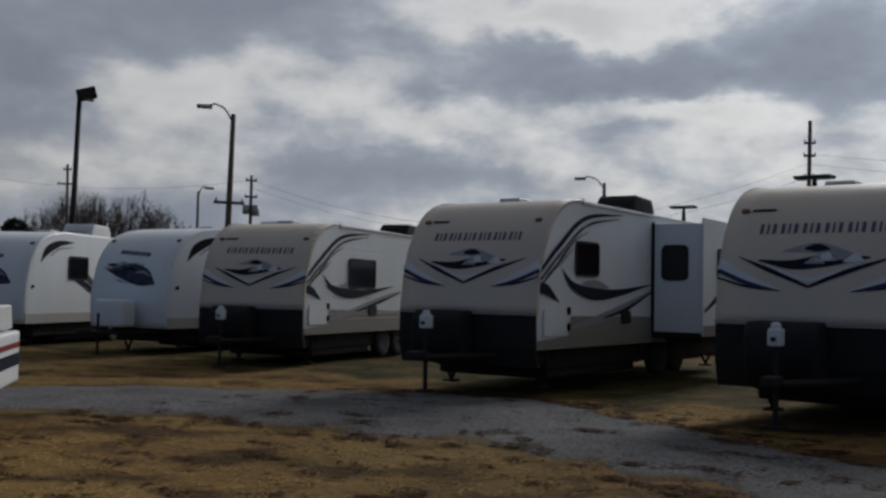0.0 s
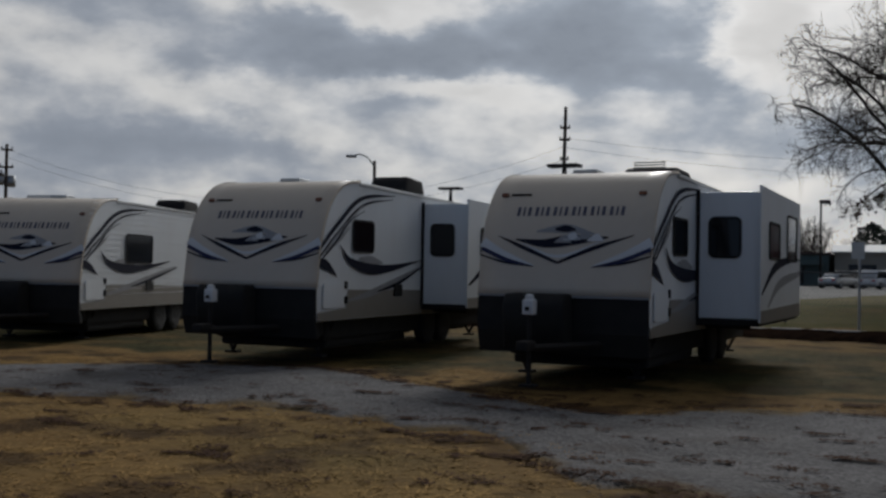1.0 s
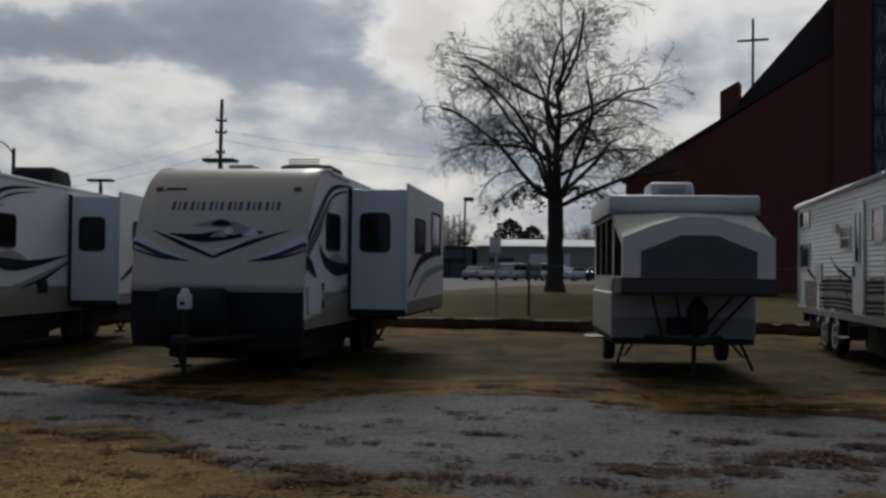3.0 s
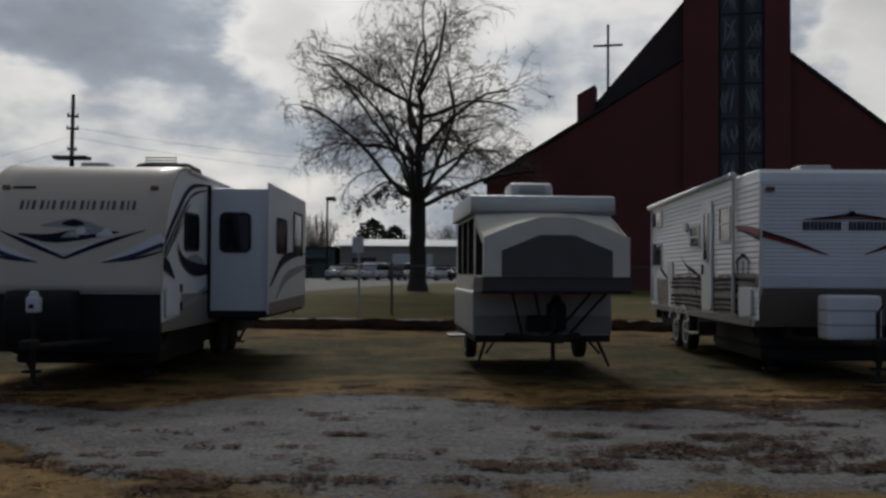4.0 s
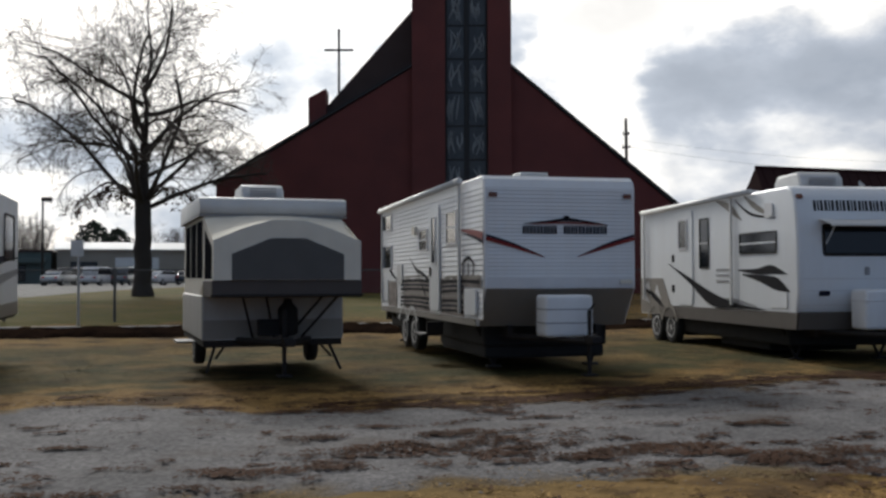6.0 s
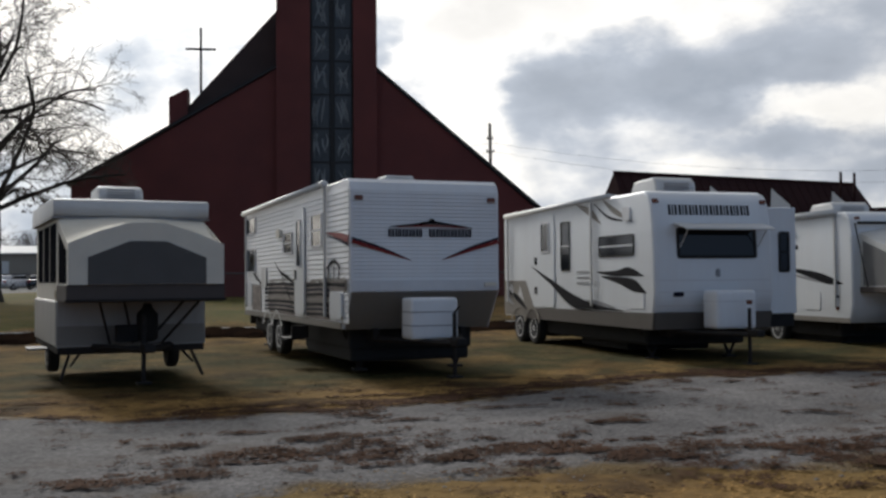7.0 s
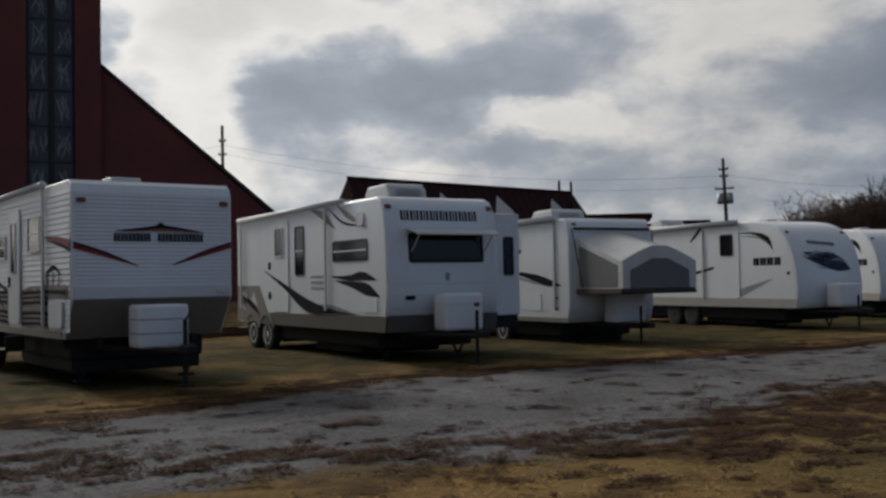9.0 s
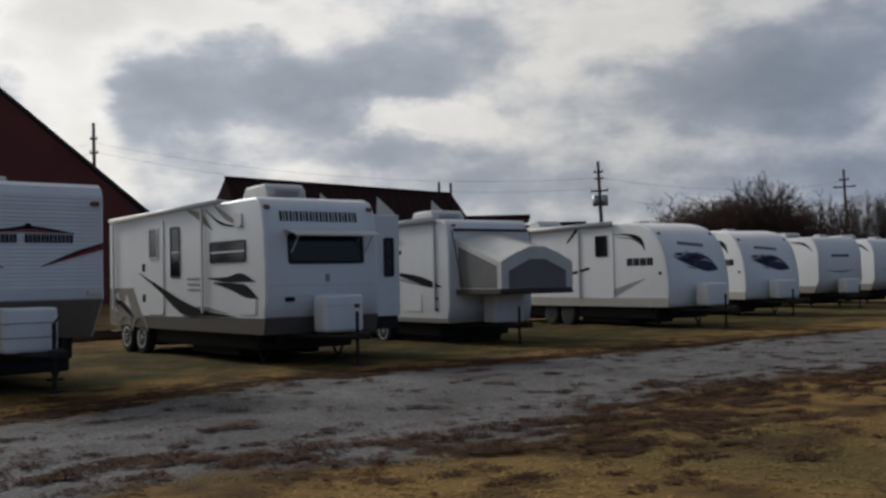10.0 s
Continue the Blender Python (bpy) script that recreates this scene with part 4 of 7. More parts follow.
    for k, pts in enumerate(sweeps):
        ribbon("side_sweep", sm, [(a, low(b), w) for a, b, w in pts], GREYV if k in (3, 5) else SLATE, tr, 26, 0.005 + 0.001 * k)
    end = slide[0] - 0.05 if slide else L - 0.6
    ribbon("crescent", sm, [(0.8, 1.85, 0.01), (1.15, 1.60, 0.12), (1.9, 1.47, 0.2), (2.9, 1.50, 0.12), (min(4.3, end), 1.66, 0.01)], SLATE, tr, 30, 0.010)
    ribbon("crescent", sm, [(1.5, 1.64, 0.02), (2.0, 1.62, 0.16), (2.5, 1.58, 0.02)], GREYV, tr, 16, 0.007)
    ribbon("grey_sweep", sm, [(1.0, 0.92, 0.02), (2.0, 1.05, 0.12), (3.0, 1.25, 0.10), (min(4.6, end), 1.55, 0.01)], GREYV, tr, 26, 0.006)
    ribbon("dark_sweep", sm, [(2.3, 1.08, 0.02), (3.2, 1.22, 0.07), (min(4.7, end), 1.52, 0.03)], SLATE, tr, 22, 0.008)
    patch("furnace_vent", sm, round_rect(3.0, 0.98, 3.35, 1.2, 0.03), BLACK, tr, 0.002, 0.03) if not slide or slide[0] > 3.6 else None
    if siding:
        for k in range(17):
            b = 0.92 + 0.118 * k
            patch("siding_rib", sm, [(0.1 + 0.5 * max(0, b - 1.6) ** 2 * 0.5, b), (L - 0.1, b), (L - 0.1, b + 0.012), (0.1 + 0.5 * max(0, b - 1.6) ** 2 * 0.5, b + 0.012)], WHITE, tr, 0.0, 0.004)
    if slide:
        y0, l = slide
        s0, s1, b0, b1 = W, W + 0.96, 0.82, 2.76
        so = part("slide_out", box((1.06, l, b1 - b0), ((s0 + s1) / 2 - 0.05, y0 + l / 2, (b0 + b1) / 2), 0.015), WHITE, tr, "extended white slide-out room")
        part("slide_trim", box((0.05, 0.05, b1 - b0 + 0.06), (s0 + 0.02, y0 - 0.012, (b0 + b1) / 2), 0.01), BLACK, so)
        part("slide_flange", box((0.035, l + 0.14, b1 - b0 + 0.14), (s1, y0 + l / 2, (b0 + b1) / 2 + 0.02), 0.012), WHITE, so)
        part("slide_floor", box((0.98, l, 0.1), ((s0 + s1) / 2 - 0.03, y0 + l / 2, b0 - 0.06), 0.01), BLACK, so, "black slide-out underside")
        window(so, front_map(y0), s0 + 0.18, 1.74, s0 + 0.68, 2.38, r=0.1)
        om = side_map(s1 + 0.018)
        window(so, om, y0 + 0.65, 1.74, y0 + 1.75, 2.34, r=0.1)
        if l > 3.9:
            window(so, om, y0 + 2.6, 1.74, y0 + 3.8, 2.55, r=0.1)
        patch("lower_panel", om, [(y0 - 0.06, 0.76), (y0 + l + 0.06, 0.76), (y0 + l + 0.06, 1.0), (y0 - 0.06, 0.95)], TAUPE, so, 0.003)
        ribbon("dark_sweep", om, [(y0, 1.2, 0.05), (y0 + 1.2, 1.6, 0.16), (y0 + 2.6, 1.75, 0.12), (y0 + l, 1.8, 0.02)], SLATE, so, 22)
        ribbon("grey_sweep", om, [(y0 + 0.6, 1.0, 0.05), (y0 + 1.8, 1.35, 0.16), (y0 + l, 1.55, 0.1)], GREYV, so, 22)
        for k in range(2):
            part("slide_rail", box((1.0, 0.08, 0.08), (s0 + 0.2, y0 + 0.7 + k * (l - 1.4), 0.68), 0.008), STEEL, tr)
    air_conditioner(tr, ac_x, ac_y, H - 0.01, BLACK, w=0.78, h=ac_h)
    roof_vent(tr, -0.25, 1.9, H - 0.02)
    antenna(tr, *ant[:2], H - 0.02, ant[2])
    for s in (-1, 1):
        part("gutter_rail", box((0.03, L - 1.7, 0.05), (s * (W + 0.005), 1.5 + (L - 1.7) / 2, H - 0.05), 0.01), ALU, tr)
    return tr


nomad(-4.05, 22.6, -20.4, -0.01, 7.2, None, True, 0.55, 5.7, 0.3, (-0.3, 4.0, 0.16), "tan-nosed white trailer with ribbed sides, dark stripes, no slide-out")
nomad(0.33, 17.37, -32.3, 0.07, 9.0, (4.35, 3.4), False, 0.35, 4.6, 0.40, (0.8, 7.0, 0.34), "tan-nosed white trailer with dark sweeps and an open slide-out")
nomad(4.46, 13.95, -37.3, 0.06, 8.2, (2.78, 4.3), False, 0.75, 1.7, 0.12, (-0.75, 2.2, 0.22), "tan-nosed white trailer beside the bare lawn, long slide-out open")


# ---------- clapboard-sided trailer with red darts ----------
def plank_run(tr, mapping, a0, a1, b0, b1, material, height=0.125, relief=1.0):
    """Lapped metal siding: one mesh shared by all rows, each row an object."""
    me = None
    k = int(round((b1 - b0) / height))
    h = (b1 - b0) / k
    for i in range(k):
        if me is None:
            out = [(z, 0.002 + relief * o) for z, o in ((0.0, 0.002), (0.01, 0.008), (h * 0.45, 0.005), (h * 0.8, 0.001), (h, 0.0))]
            verts = [mapping(a, b0 + z, o) for a in (a0, a1) for z, o in out]
            m = len(out)
            faces = [(j, j + 1, m + j + 1, m + j) for j in range(m - 1)]
            base = mapping(0, 0)
            ob = link_mesh("siding_plank", verts, faces, material, tr)
            me = ob.data
        else:
            ob = new("siding_plank", me)
            ob.parent = tr
            ob.location = (0, 0, h * i)


def clapboard(x, y, yaw, z):
    tr = base_at("travel_trailer", x, y, yaw, z, "older white trailer with lapped metal siding and red darts")
    W, L, H, z0 = 1.22, 8.6, 2.98, 0.68
    prof = [(0.42, z0), (0.0, 1.26), (0.0, 2.80), (0.05, 2.92), (0.14, H), (L - 0.1, H - 0.02), (L, H - 0.12), (L, z0)]
    part("body", prism(prof, -W, W, 0.03, 3), SIDING_W, tr, "white trailer shell")
    part("lower_skirt", prism([(0.415, z0 - 0.005), (-0.012, 1.25), (0.02, 1.27), (0.47, z0 + 0.02)], -W + 0.03, W - 0.03, 0.0), TAUPE, tr, "taupe slanted lower front")
    planks, sm = front_map(0.0), side_map(-W)
    plank_run(tr, planks, -W + 0.05, W - 0.05, 1.42, 2.80, SIDING_W, 0.0575, 0.7)
    patch("grey_band", planks, [(-W + 0.04, 1.27), (W - 0.04, 1.27), (W - 0.04, 1.42), (-W + 0.04, 1.42)], PALEV, tr, 0.004, 0.01)
    plank_run(tr, sm, 0.06, L - 0.05, 0.78, 2.86, SIDING_W, 0.083, 1.0)

    def fm(a, b, off=0.0):
        return planks(a, b, off + 0.012)
    for s, b in ((-1, 2.02), (1, 2.03)):
        ribbon("red_dart", fm, [(s * 1.2, b, 0.06), (s * 0.75, b - 0.13, 0.045), (s * 0.26, b - 0.29, 0.006)], REDV, tr, 16, 0.012)
        ribbon("dark_dart", fm, [(s * 1.2, b + 0.05, 0.035), (s * 0.75, b - 0.09, 0.03), (s * 0.26, b - 0.285, 0.004)], SLATE, tr, 16, 0.010)
    ribbon("red_dart", sm, [(0.02, 2.05, 0.13), (0.6, 2.13, 0.09), (1.35, 2.2, 0.02)], REDV, tr, 14, 0.022)
    ribbon("dark_dart", sm, [(0.02, 1.97, 0.05), (0.6, 2.07, 0.04), (1.3, 2.16, 0.01)], SLATE, tr, 14, 0.023)
    # maker's emblem as plain blocks under an arch
    emblem_row(tr, fm, -0.62, -0.06, 2.09, 2.215, 5, SLATE, 0.03, 0.14)
    emblem_row(tr, fm, 0.04, 0.76, 2.09, 2.215, 6, SLATE, 0.032, 0.14)
    ribbon("emblem_arch", fm, [(-0.6, 2.245, 0.01), (-0.2, 2.28, 0.035), (0.08, 2.31, 0.05), (0.4, 2.28, 0.035), (0.76, 2.23, 0.01)], INK, tr, 18, 0.022)
    ribbon("emblem_arch", fm, [(-0.5, 2.24, 0.01), (0.08, 2.262, 0.025), (0.7, 2.235, 0.01)], REDV, tr, 18, 0.024)
    patch("emblem_arch", fm, [(0.02, 2.33), (0.14, 2.33), (0.11, 2.37), (0.05, 2.37)], INK, tr, 0.022)
    for a in (-1.09, 1.08):
        marker(tr, fm, a, 2.68, AMBER, 0.13, 0.07)
    patch("license_light", fm, round_rect(0.95, 1.33, 1.15, 1.39, 0.02, 2), CANVAS, tr, 0.01, 0.03)
    part("gas_box", box((0.74, 0.46, 0.62), (-0.12, -0.45, 0.86), 0.06, 3), SIDING_W, tr, "white ribbed gas bottle cover", True)
    for k in range(2):
        part("gas_box_rib", box((0.75, 0.47, 0.02), (-0.12, -0.45, 0.76 + 0.2 * k), 0.008), GREYV, tr)
    j = tongue(tr, STEEL, 0.1)
    part("jack_crank", rod((0.1, -0.9, 0.95), (0.16, -0.95, 1.05), 0.015, sides=6), STEEL, j)
    # the door side
    door = patch("door", sm, round_rect(2.78, 0.84, 3.50, 2.72, 0.1), WHITE, tr, 0.014, 0.03, "white entry door")
    window(door, side_map(-W - 0.044), 2.97, 1.66, 3.30, 2.52, r=0.06, rim=0.03, frame_mat=PALEV)
    patch("door_latch", side_map(-W - 0.044), round_rect(3.36, 1.45, 3.44, 1.62, 0.02, 2), INK, door, 0.0, 0.02)
    for a0, b0, a1, b1, bars in ((1.6, 1.98, 2.32, 2.56, 1), (3.78, 1.92, 4.5, 2.34, 1), (7.3, 2.44, 8.3, 2.82, 0), (7.3, 1.60, 8.25, 2.14, 0)):
        window(tr, side_map(-W - 0.012), a0, b0, a1, b1, r=0.04, rim=0.035, frame_mat=PALEV, bars=bars, sash=PALEV)
    patch("hatch_door", sm, round_rect(0.36, 0.84, 1.05, 1.24, 0.06), WHITE, tr, 0.014, 0.03)
    patch("hatch_door", sm, round_rect(7.7, 0.9, 8.45, 1.38, 0.05), WHITE, tr, 0.014, 0.02)
    patch("water_heater_door", sm, round_rect(6.1, 1.3, 6.6, 1.7, 0.04), ALU, tr, 0.014, 0.02)
    # printed scenery: a drab ground with dense dark strokes, a hut and branches
    for a0, a1, top in ((1.12, 2.72, 1.42), (0.12, 1.1, 1.46), (3.56, 6.0, 1.40), (6.7, 7.66, 1.34)):
        lo = 1.27 if a1 < 1.2 else 0.80
        n = 14
        edge = [(a0 + (a1 - a0) * i / n, top + 0.10 * noise.noise((a0 + i * 0.6, 2.0, 0))) for i in range(n + 1)]
        patch("scenery_ground", sm, [(a1, lo), (a0, lo)] + edge, PRINT, tr, 0.0195)
    for k in range(8):
        b, w = 0.865 + 0.082 * k, (0.062, 0.05, 0.066, 0.045)[k % 4]
        for a0, a1 in ((0.2, 2.72), (3.56, 6.3)):
            a0 = 1.12 if a0 < 1 and b < 1.3 else a0
            a1 = a1 if k < 7 else a1 - 0.4
            ribbon("scenery_stripe", sm, [(a0, b, w), (a0 * 0.6 + a1 * 0.4, b + 0.012, w * 0.75), (a1, b - 0.01, w)], (INK, SLATE, INK, TAUPE)[k % 4], tr, 14, 0.021)
    ribbon("scenery_hut", sm, [(0.45, 1.62, 0.02), (0.85, 1.74, 0.06), (1.3, 1.63, 0.02)], INK, tr, 10, 0.024)
    for a in (0.55, 0.85, 1.18):
        patch("scenery_hut", sm, [(a - 0.03, 1.46), (a + 0.03, 1.46), (a + 0.03, 1.66), (a - 0.03, 1.66)], SLATE, tr, 0.023)
    for pts in ([(5.35, 1.82, 0.015), (4.8, 1.6, 0.05), (4.2, 1.5, 0.07), (3.6, 1.38, 0.03)], [(7.6, 1.62, 0.02), (7.2, 1.5, 0.07), (6.6, 1.36, 0.03)], [(4.7, 1.55, 0.02), (4.1, 1.2, 0.05), (3.7, 0.95, 0.02)], [(1.45, 1.75, 0.015), (1.3, 1.4, 0.05), (1.4, 0.9, 0.03)]):
        ribbon("scenery_branch", sm, pts, INK, tr, 16, 0.024)
    part("entry_step", box((0.34, 0.62, 0.04), (-W - 0.18, 3.14, 0.42), 0.008), STEEL, tr)
    part("entry_step_bracket", box((0.3, 0.05, 0.22), (-W - 0.1, 2.85, 0.54), 0.008), STEEL, tr)
    # awning rolled along the roof edge
    aw = part("awning_roll", rod((-W - 0.09, 1.25, H + 0.0), (-W - 0.09, L - 0.25, H - 0.06), 0.055, sides=12), ALU, tr, "rolled white awning", True)
    for a in (1.32, L - 0.35):
        part("awning_arm", box((0.04, 0.07, 2.1), (-W - 0.05, a, H - 1.08), 0.01), ALU, aw)
    part("awning_cap", lathe([(1.15, 0.03), (1.18, 0.062), (1.27, 0.062), (1.29, 0.04)], 14, "Y", (-W - 0.09, 0, H)), ALU, aw)
    patch("porch_lamp", sm, round_rect(4.7, 2.25, 4.95, 2.42, 0.05), CANVAS, tr, 0.012, 0.06)
    roof_vent(tr, -0.2, 0.9, H, ALU, 0.5)
    roof_vent(tr, -0.75, 4.9, H, ALU, 0.5)
    patch("lower_edge", sm, [(0.5, z0), (L, z0), (L, 0.78), (0.44, 0.78)], TAUPE, tr, 0.004, 0.012)
    undercarriage(tr, L, (5.1, 5.98), x=1.1, z0=z0, r=0.35, rim=ALU)
    # unseen black block behind the nose, stands for the shade down to the ground
    part("water_tank", box((2.0, 2.9, 0.34), (0, 2.2, 0.32), 0.05), BLACK, tr, "black block added for the shade under the floor")
    part("rear_bumper", box((2.2, 0.1, 0.2), (0, L + 0.06, 0.56), 0.02), STEEL, tr)
    for y in (5.1, 5.98):
        pts = [(y - 0.48, 0.62)] + [(y - 0.46 * math.cos(t), 0.36 + 0.47 * math.sin(t)) for t in np.linspace(0.5, math.pi - 0.5, 9)] + [(y + 0.48, 0.62)]
        ribbon("fender", sm, [(a, b, 0.07) for a, b in pts], ALU, tr, 20, 0.03)
    return tr


clapboard(13.73, 8.41, -38.4, 0.05)


# ---------- smooth white trailer with a front window under a raised rock guard ----------
def smooth_white(x, y, yaw, z):
    tr = base_at("travel_trailer", x, y, yaw, z, "smooth white trailer with black sweeps and a raised window guard")
    tr.scale = (1, 1, 1.04)
    W, L, H, z0 = 1.22, 7.9, 3.0, 0.60
    prof = [(0.12, z0), (0.0, 1.2), (0.02, 1.9), (0.06, 2.4), (0.14, 2.78), (0.26, 2.94), (0.42, H), (L - 0.1, H - 0.03), (L, H - 0.15), (L, z0)]
    part("body", prism(prof, -W, W, 0.07, 4), WHITE, tr, "smooth white fibreglass shell", True)
    nose = [(p[0], p[1]) for p in prof[:7]]
    cm, sm, rm = curve_map(nose), side_map(-W), side_map(W)
    part("lower_skirt", prism([(0.10, z0 - 0.03), (0.03, 0.86), (0.06, 0.87), (0.18, z0 - 0.03)], -W + 0.02, W - 0.02, 0.0), DTAUPE, tr, "dark grey lower front moulding")
    patch("lower_edge", sm, [(0.1, z0 - 0.03), (L - 1.5, z0 - 0.03), (L - 1.5, 0.82), (0.03, 0.86)], DTAUPE, tr, 0.002, 0.012, "dark grey lower side moulding")
    for b in (0.98, 1.22, 1.42):
        ribbon("moulding_line", cm, [(-1.15, b, 0.02), (0, b, 0.02), (1.15, b, 0.02)], PALEV, tr, 8, 0.003)
    window(tr, cm, -0.76, 1.80, 0.88, 2.34, r=0.06, rim=0.05)
    g = []
    for i, (b, off) in enumerate(((2.40, 0.02), (2.36, 0.16), (2.27, 0.42), (2.24, 0.44))):
        for a in np.linspace(-0.82, 1.0, 7):
            g.append(cm(a, b, off))
    f = [(r * 7 + i, r * 7 + i + 1, r * 7 + i + 8, r * 7 + i + 7) for r in range(3) for i in range(6)]
    ga = link_mesh("rock_guard", g, f, ALU, tr, "raised white rock guard over the window")
    sol = ga.modifiers.new("thick", "SOLIDIFY")
    sol.thickness = 0.015
    for a in (-0.7, 0.9):
        part("guard_stay", rod(cm(a, 2.0, 0.02), cm(a, 2.29, 0.38), 0.012, sides=6), ALU, ga)
    emblem_row(tr, cm, -0.88, 0.82, 2.56, 2.74, 8, INK, 0.05, 0.16)
    for a in (-1.12, 1.1):
        marker(tr, cm, a, 2.80, AMBER, 0.12, 0.07)
    patch("gas_hatch_latch", cm, round_rect(0.02, 1.48, 0.1, 1.62, 0.02, 2), GREYV, tr, 0.004, 0.02)
    patch("plug_cover", cm, round_rect(-0.85, 1.14, -0.65, 1.22, 0.03), SLATE, tr, 0.004, 0.02)
    part("gas_box", box((0.80, 0.48, 0.66), (0.05, -0.38, 0.92), 0.07, 3), SIDING_W, tr, "white gas bottle cover", True)
    part("gas_box_rib", box((0.81, 0.49, 0.02), (0.05, -0.38, 1.06), 0.008), PALEV, tr)
    j = tongue(tr, STEEL, 0.12)
    part("jack_crank", box((0.1, 0.05, 0.07), (0.12, -0.9, 1.05), 0.01), AMBER, j, "brass-coloured jack crank")
    # door flank
    door = patch("door", sm, round_rect(4.6, 0.86, 5.6, 2.85, 0.1), WHITE, tr, 0.002, 0.025, "white entry door")
    dm = side_map(-W - 0.027)
    window(door, dm, 4.85, 2.02, 5.35, 2.68, r=0.05, rim=0.04, frame_mat=PALEV)
    for b in (1.85, 1.2):
        patch("door_latch", dm, round_rect(5.62, b - 0.08, 5.75, b + 0.08, 0.03, 2), INK, door, -0.02, 0.03)
    window(tr, sm, 3.76, 1.62, 4.24, 2.64, r=0.05, rim=0.03, bars=1, sash=PALEV)
    window(tr, sm, 0.78, 1.86, 2.30, 2.26, r=0.05, rim=0.03, bars=1, sash=WHITE)
    ribbon("black_sweep", sm, [(6.0, 1.75, 0.01), (4.8, 1.4, 0.11), (3.6, 1.02, 0.26), (2.4, 0.91, 0.09), (1.2, 0.87, 0.015)], INK, tr, 28, 0.03)
    ribbon("grey_sweep", sm, [(3.4, 1.0, 0.02), (2.6, 1.0, 0.09), (1.6, 0.92, 0.02)], GREYV, tr, 20, 0.006)
    ribbon("black_sweep", sm, [(2.4, 1.58, 0.02), (1.6, 1.55, 0.10), (1.0, 1.58, 0.16), (0.40, 1.5, 0.01)], INK, tr, 20, 0.006)
    ribbon("black_sweep", sm, [(2.2, 1.50, 0.02), (1.4, 1.42, 0.13), (0.8, 1.33, 0.22), (0.30, 1.20, 0.01)], INK, tr, 20, 0.007)
    ribbon("grey_sweep", sm, [(3.4, 2.95, 0.02), (2.7, 2.75, 0.16), (2.2, 2.5, 0.02)], TAUPE, tr, 16, 0.006)
    ribbon("grey_sweep", sm, [(2.1, 2.95, 0.03), (1.6, 2.72, 0.12), (0.9, 2.5, 0.02)], TAUPE, tr, 16, 0.006)
    ribbon("dark_sweep", sm, [(2.5, 2.9, 0.02), (1.8, 2.6, 0.05), (0.8, 2.48, 0.01)], INK, tr, 16, 0.008)
    for k in range(3):
        patch("vent_louvre", sm, round_rect(2.8, 1.35 + 0.11 * k, 3.4, 1.39 + 0.11 * k, 0.015, 2), GREYV, tr, 0.002, 0.012)
    patch("hatch_door", sm, round_rect(0.4, 0.92, 1.05, 1.2, 0.05), WHITE, tr, 0.002, 0.014)
    patch("speaker", sm, round_rect(0.9, 2.5, 1.2, 2.75, 0.05), PALEV, tr, 0.004, 0.03)
    patch("wheel_skirt", sm, [(7.85, 0.62), (5.7, 0.62), (6.4, 1.42), (7.85, 1.42)], TAUPE, tr, 0.003, 0.006)
    for q in ([(6.5, 0.95), (6.9, 1.1), (6.75, 1.3)], [(7.1, 1.0), (7.7, 1.2), (7.3, 1.35)], [(7.2, 0.85), (7.75, 0.95), (7.6, 1.1)]):
        patch("skirt_fleck", sm, q, PALEV, tr, 0.012)
    ribbon("dark_sweep", sm, [(7.7, 1.22, 0.02), (6.9, 1.0, 0.14), (6.2, 0.72, 0.02)], INK, tr, 16, 0.012)
    aw = part("awning_roll", rod((-W - 0.07, 1.7, H + 0.0), (-W - 0.07, 7.6, H - 0.06), 0.052, sides=12), ALU, tr, "rolled white awning", True)
    for a in (2.6, 7.5):
        part("awning_arm", box((0.04, 0.07, 2.05), (-W - 0.05, a, H - 1.05), 0.01), ALU, aw)
    # far-side slide room
    so = part("slide_out", box((0.9, 3.0, 1.95), (W + 0.36, 1.95, 1.77), 0.02), WHITE, tr, "white slide-out room")
    window(so, front_map(0.45), W + 0.42, 1.55, W + 0.66, 2.3, r=0.05, bars=1)
    part("slide_floor", box((0.85, 2.9, 0.25), (W + 0.36, 1.95, 0.68), 0.01), BLACK, so)
    air_conditioner(tr, -0.35, 0.75, H - 0.01, ALU, w=0.85, l=1.0)
    roof_vent(tr, -0.75, 3.0, H, ALU)
    roof_vent(tr, -0.6, 5.9, H, ALU)
    undercarriage(tr, L, (5.95, 6.85), x=1.1, z0=z0, r=0.35, rim=ALU)
    for y in (5.95, 6.85):
        pts = [(y - 0.47 * math.cos(t), 0.36 + 0.47 * math.sin(t)) for t in np.linspace(0.3, math.pi - 0.3, 9)]
        ribbon("fender", sm, [(a, b, 0.09) for a, b in pts], TAUPE, tr, 20, 0.03)
    return tr


smooth_white(18.9, 5.42, -42.9, -0.04)


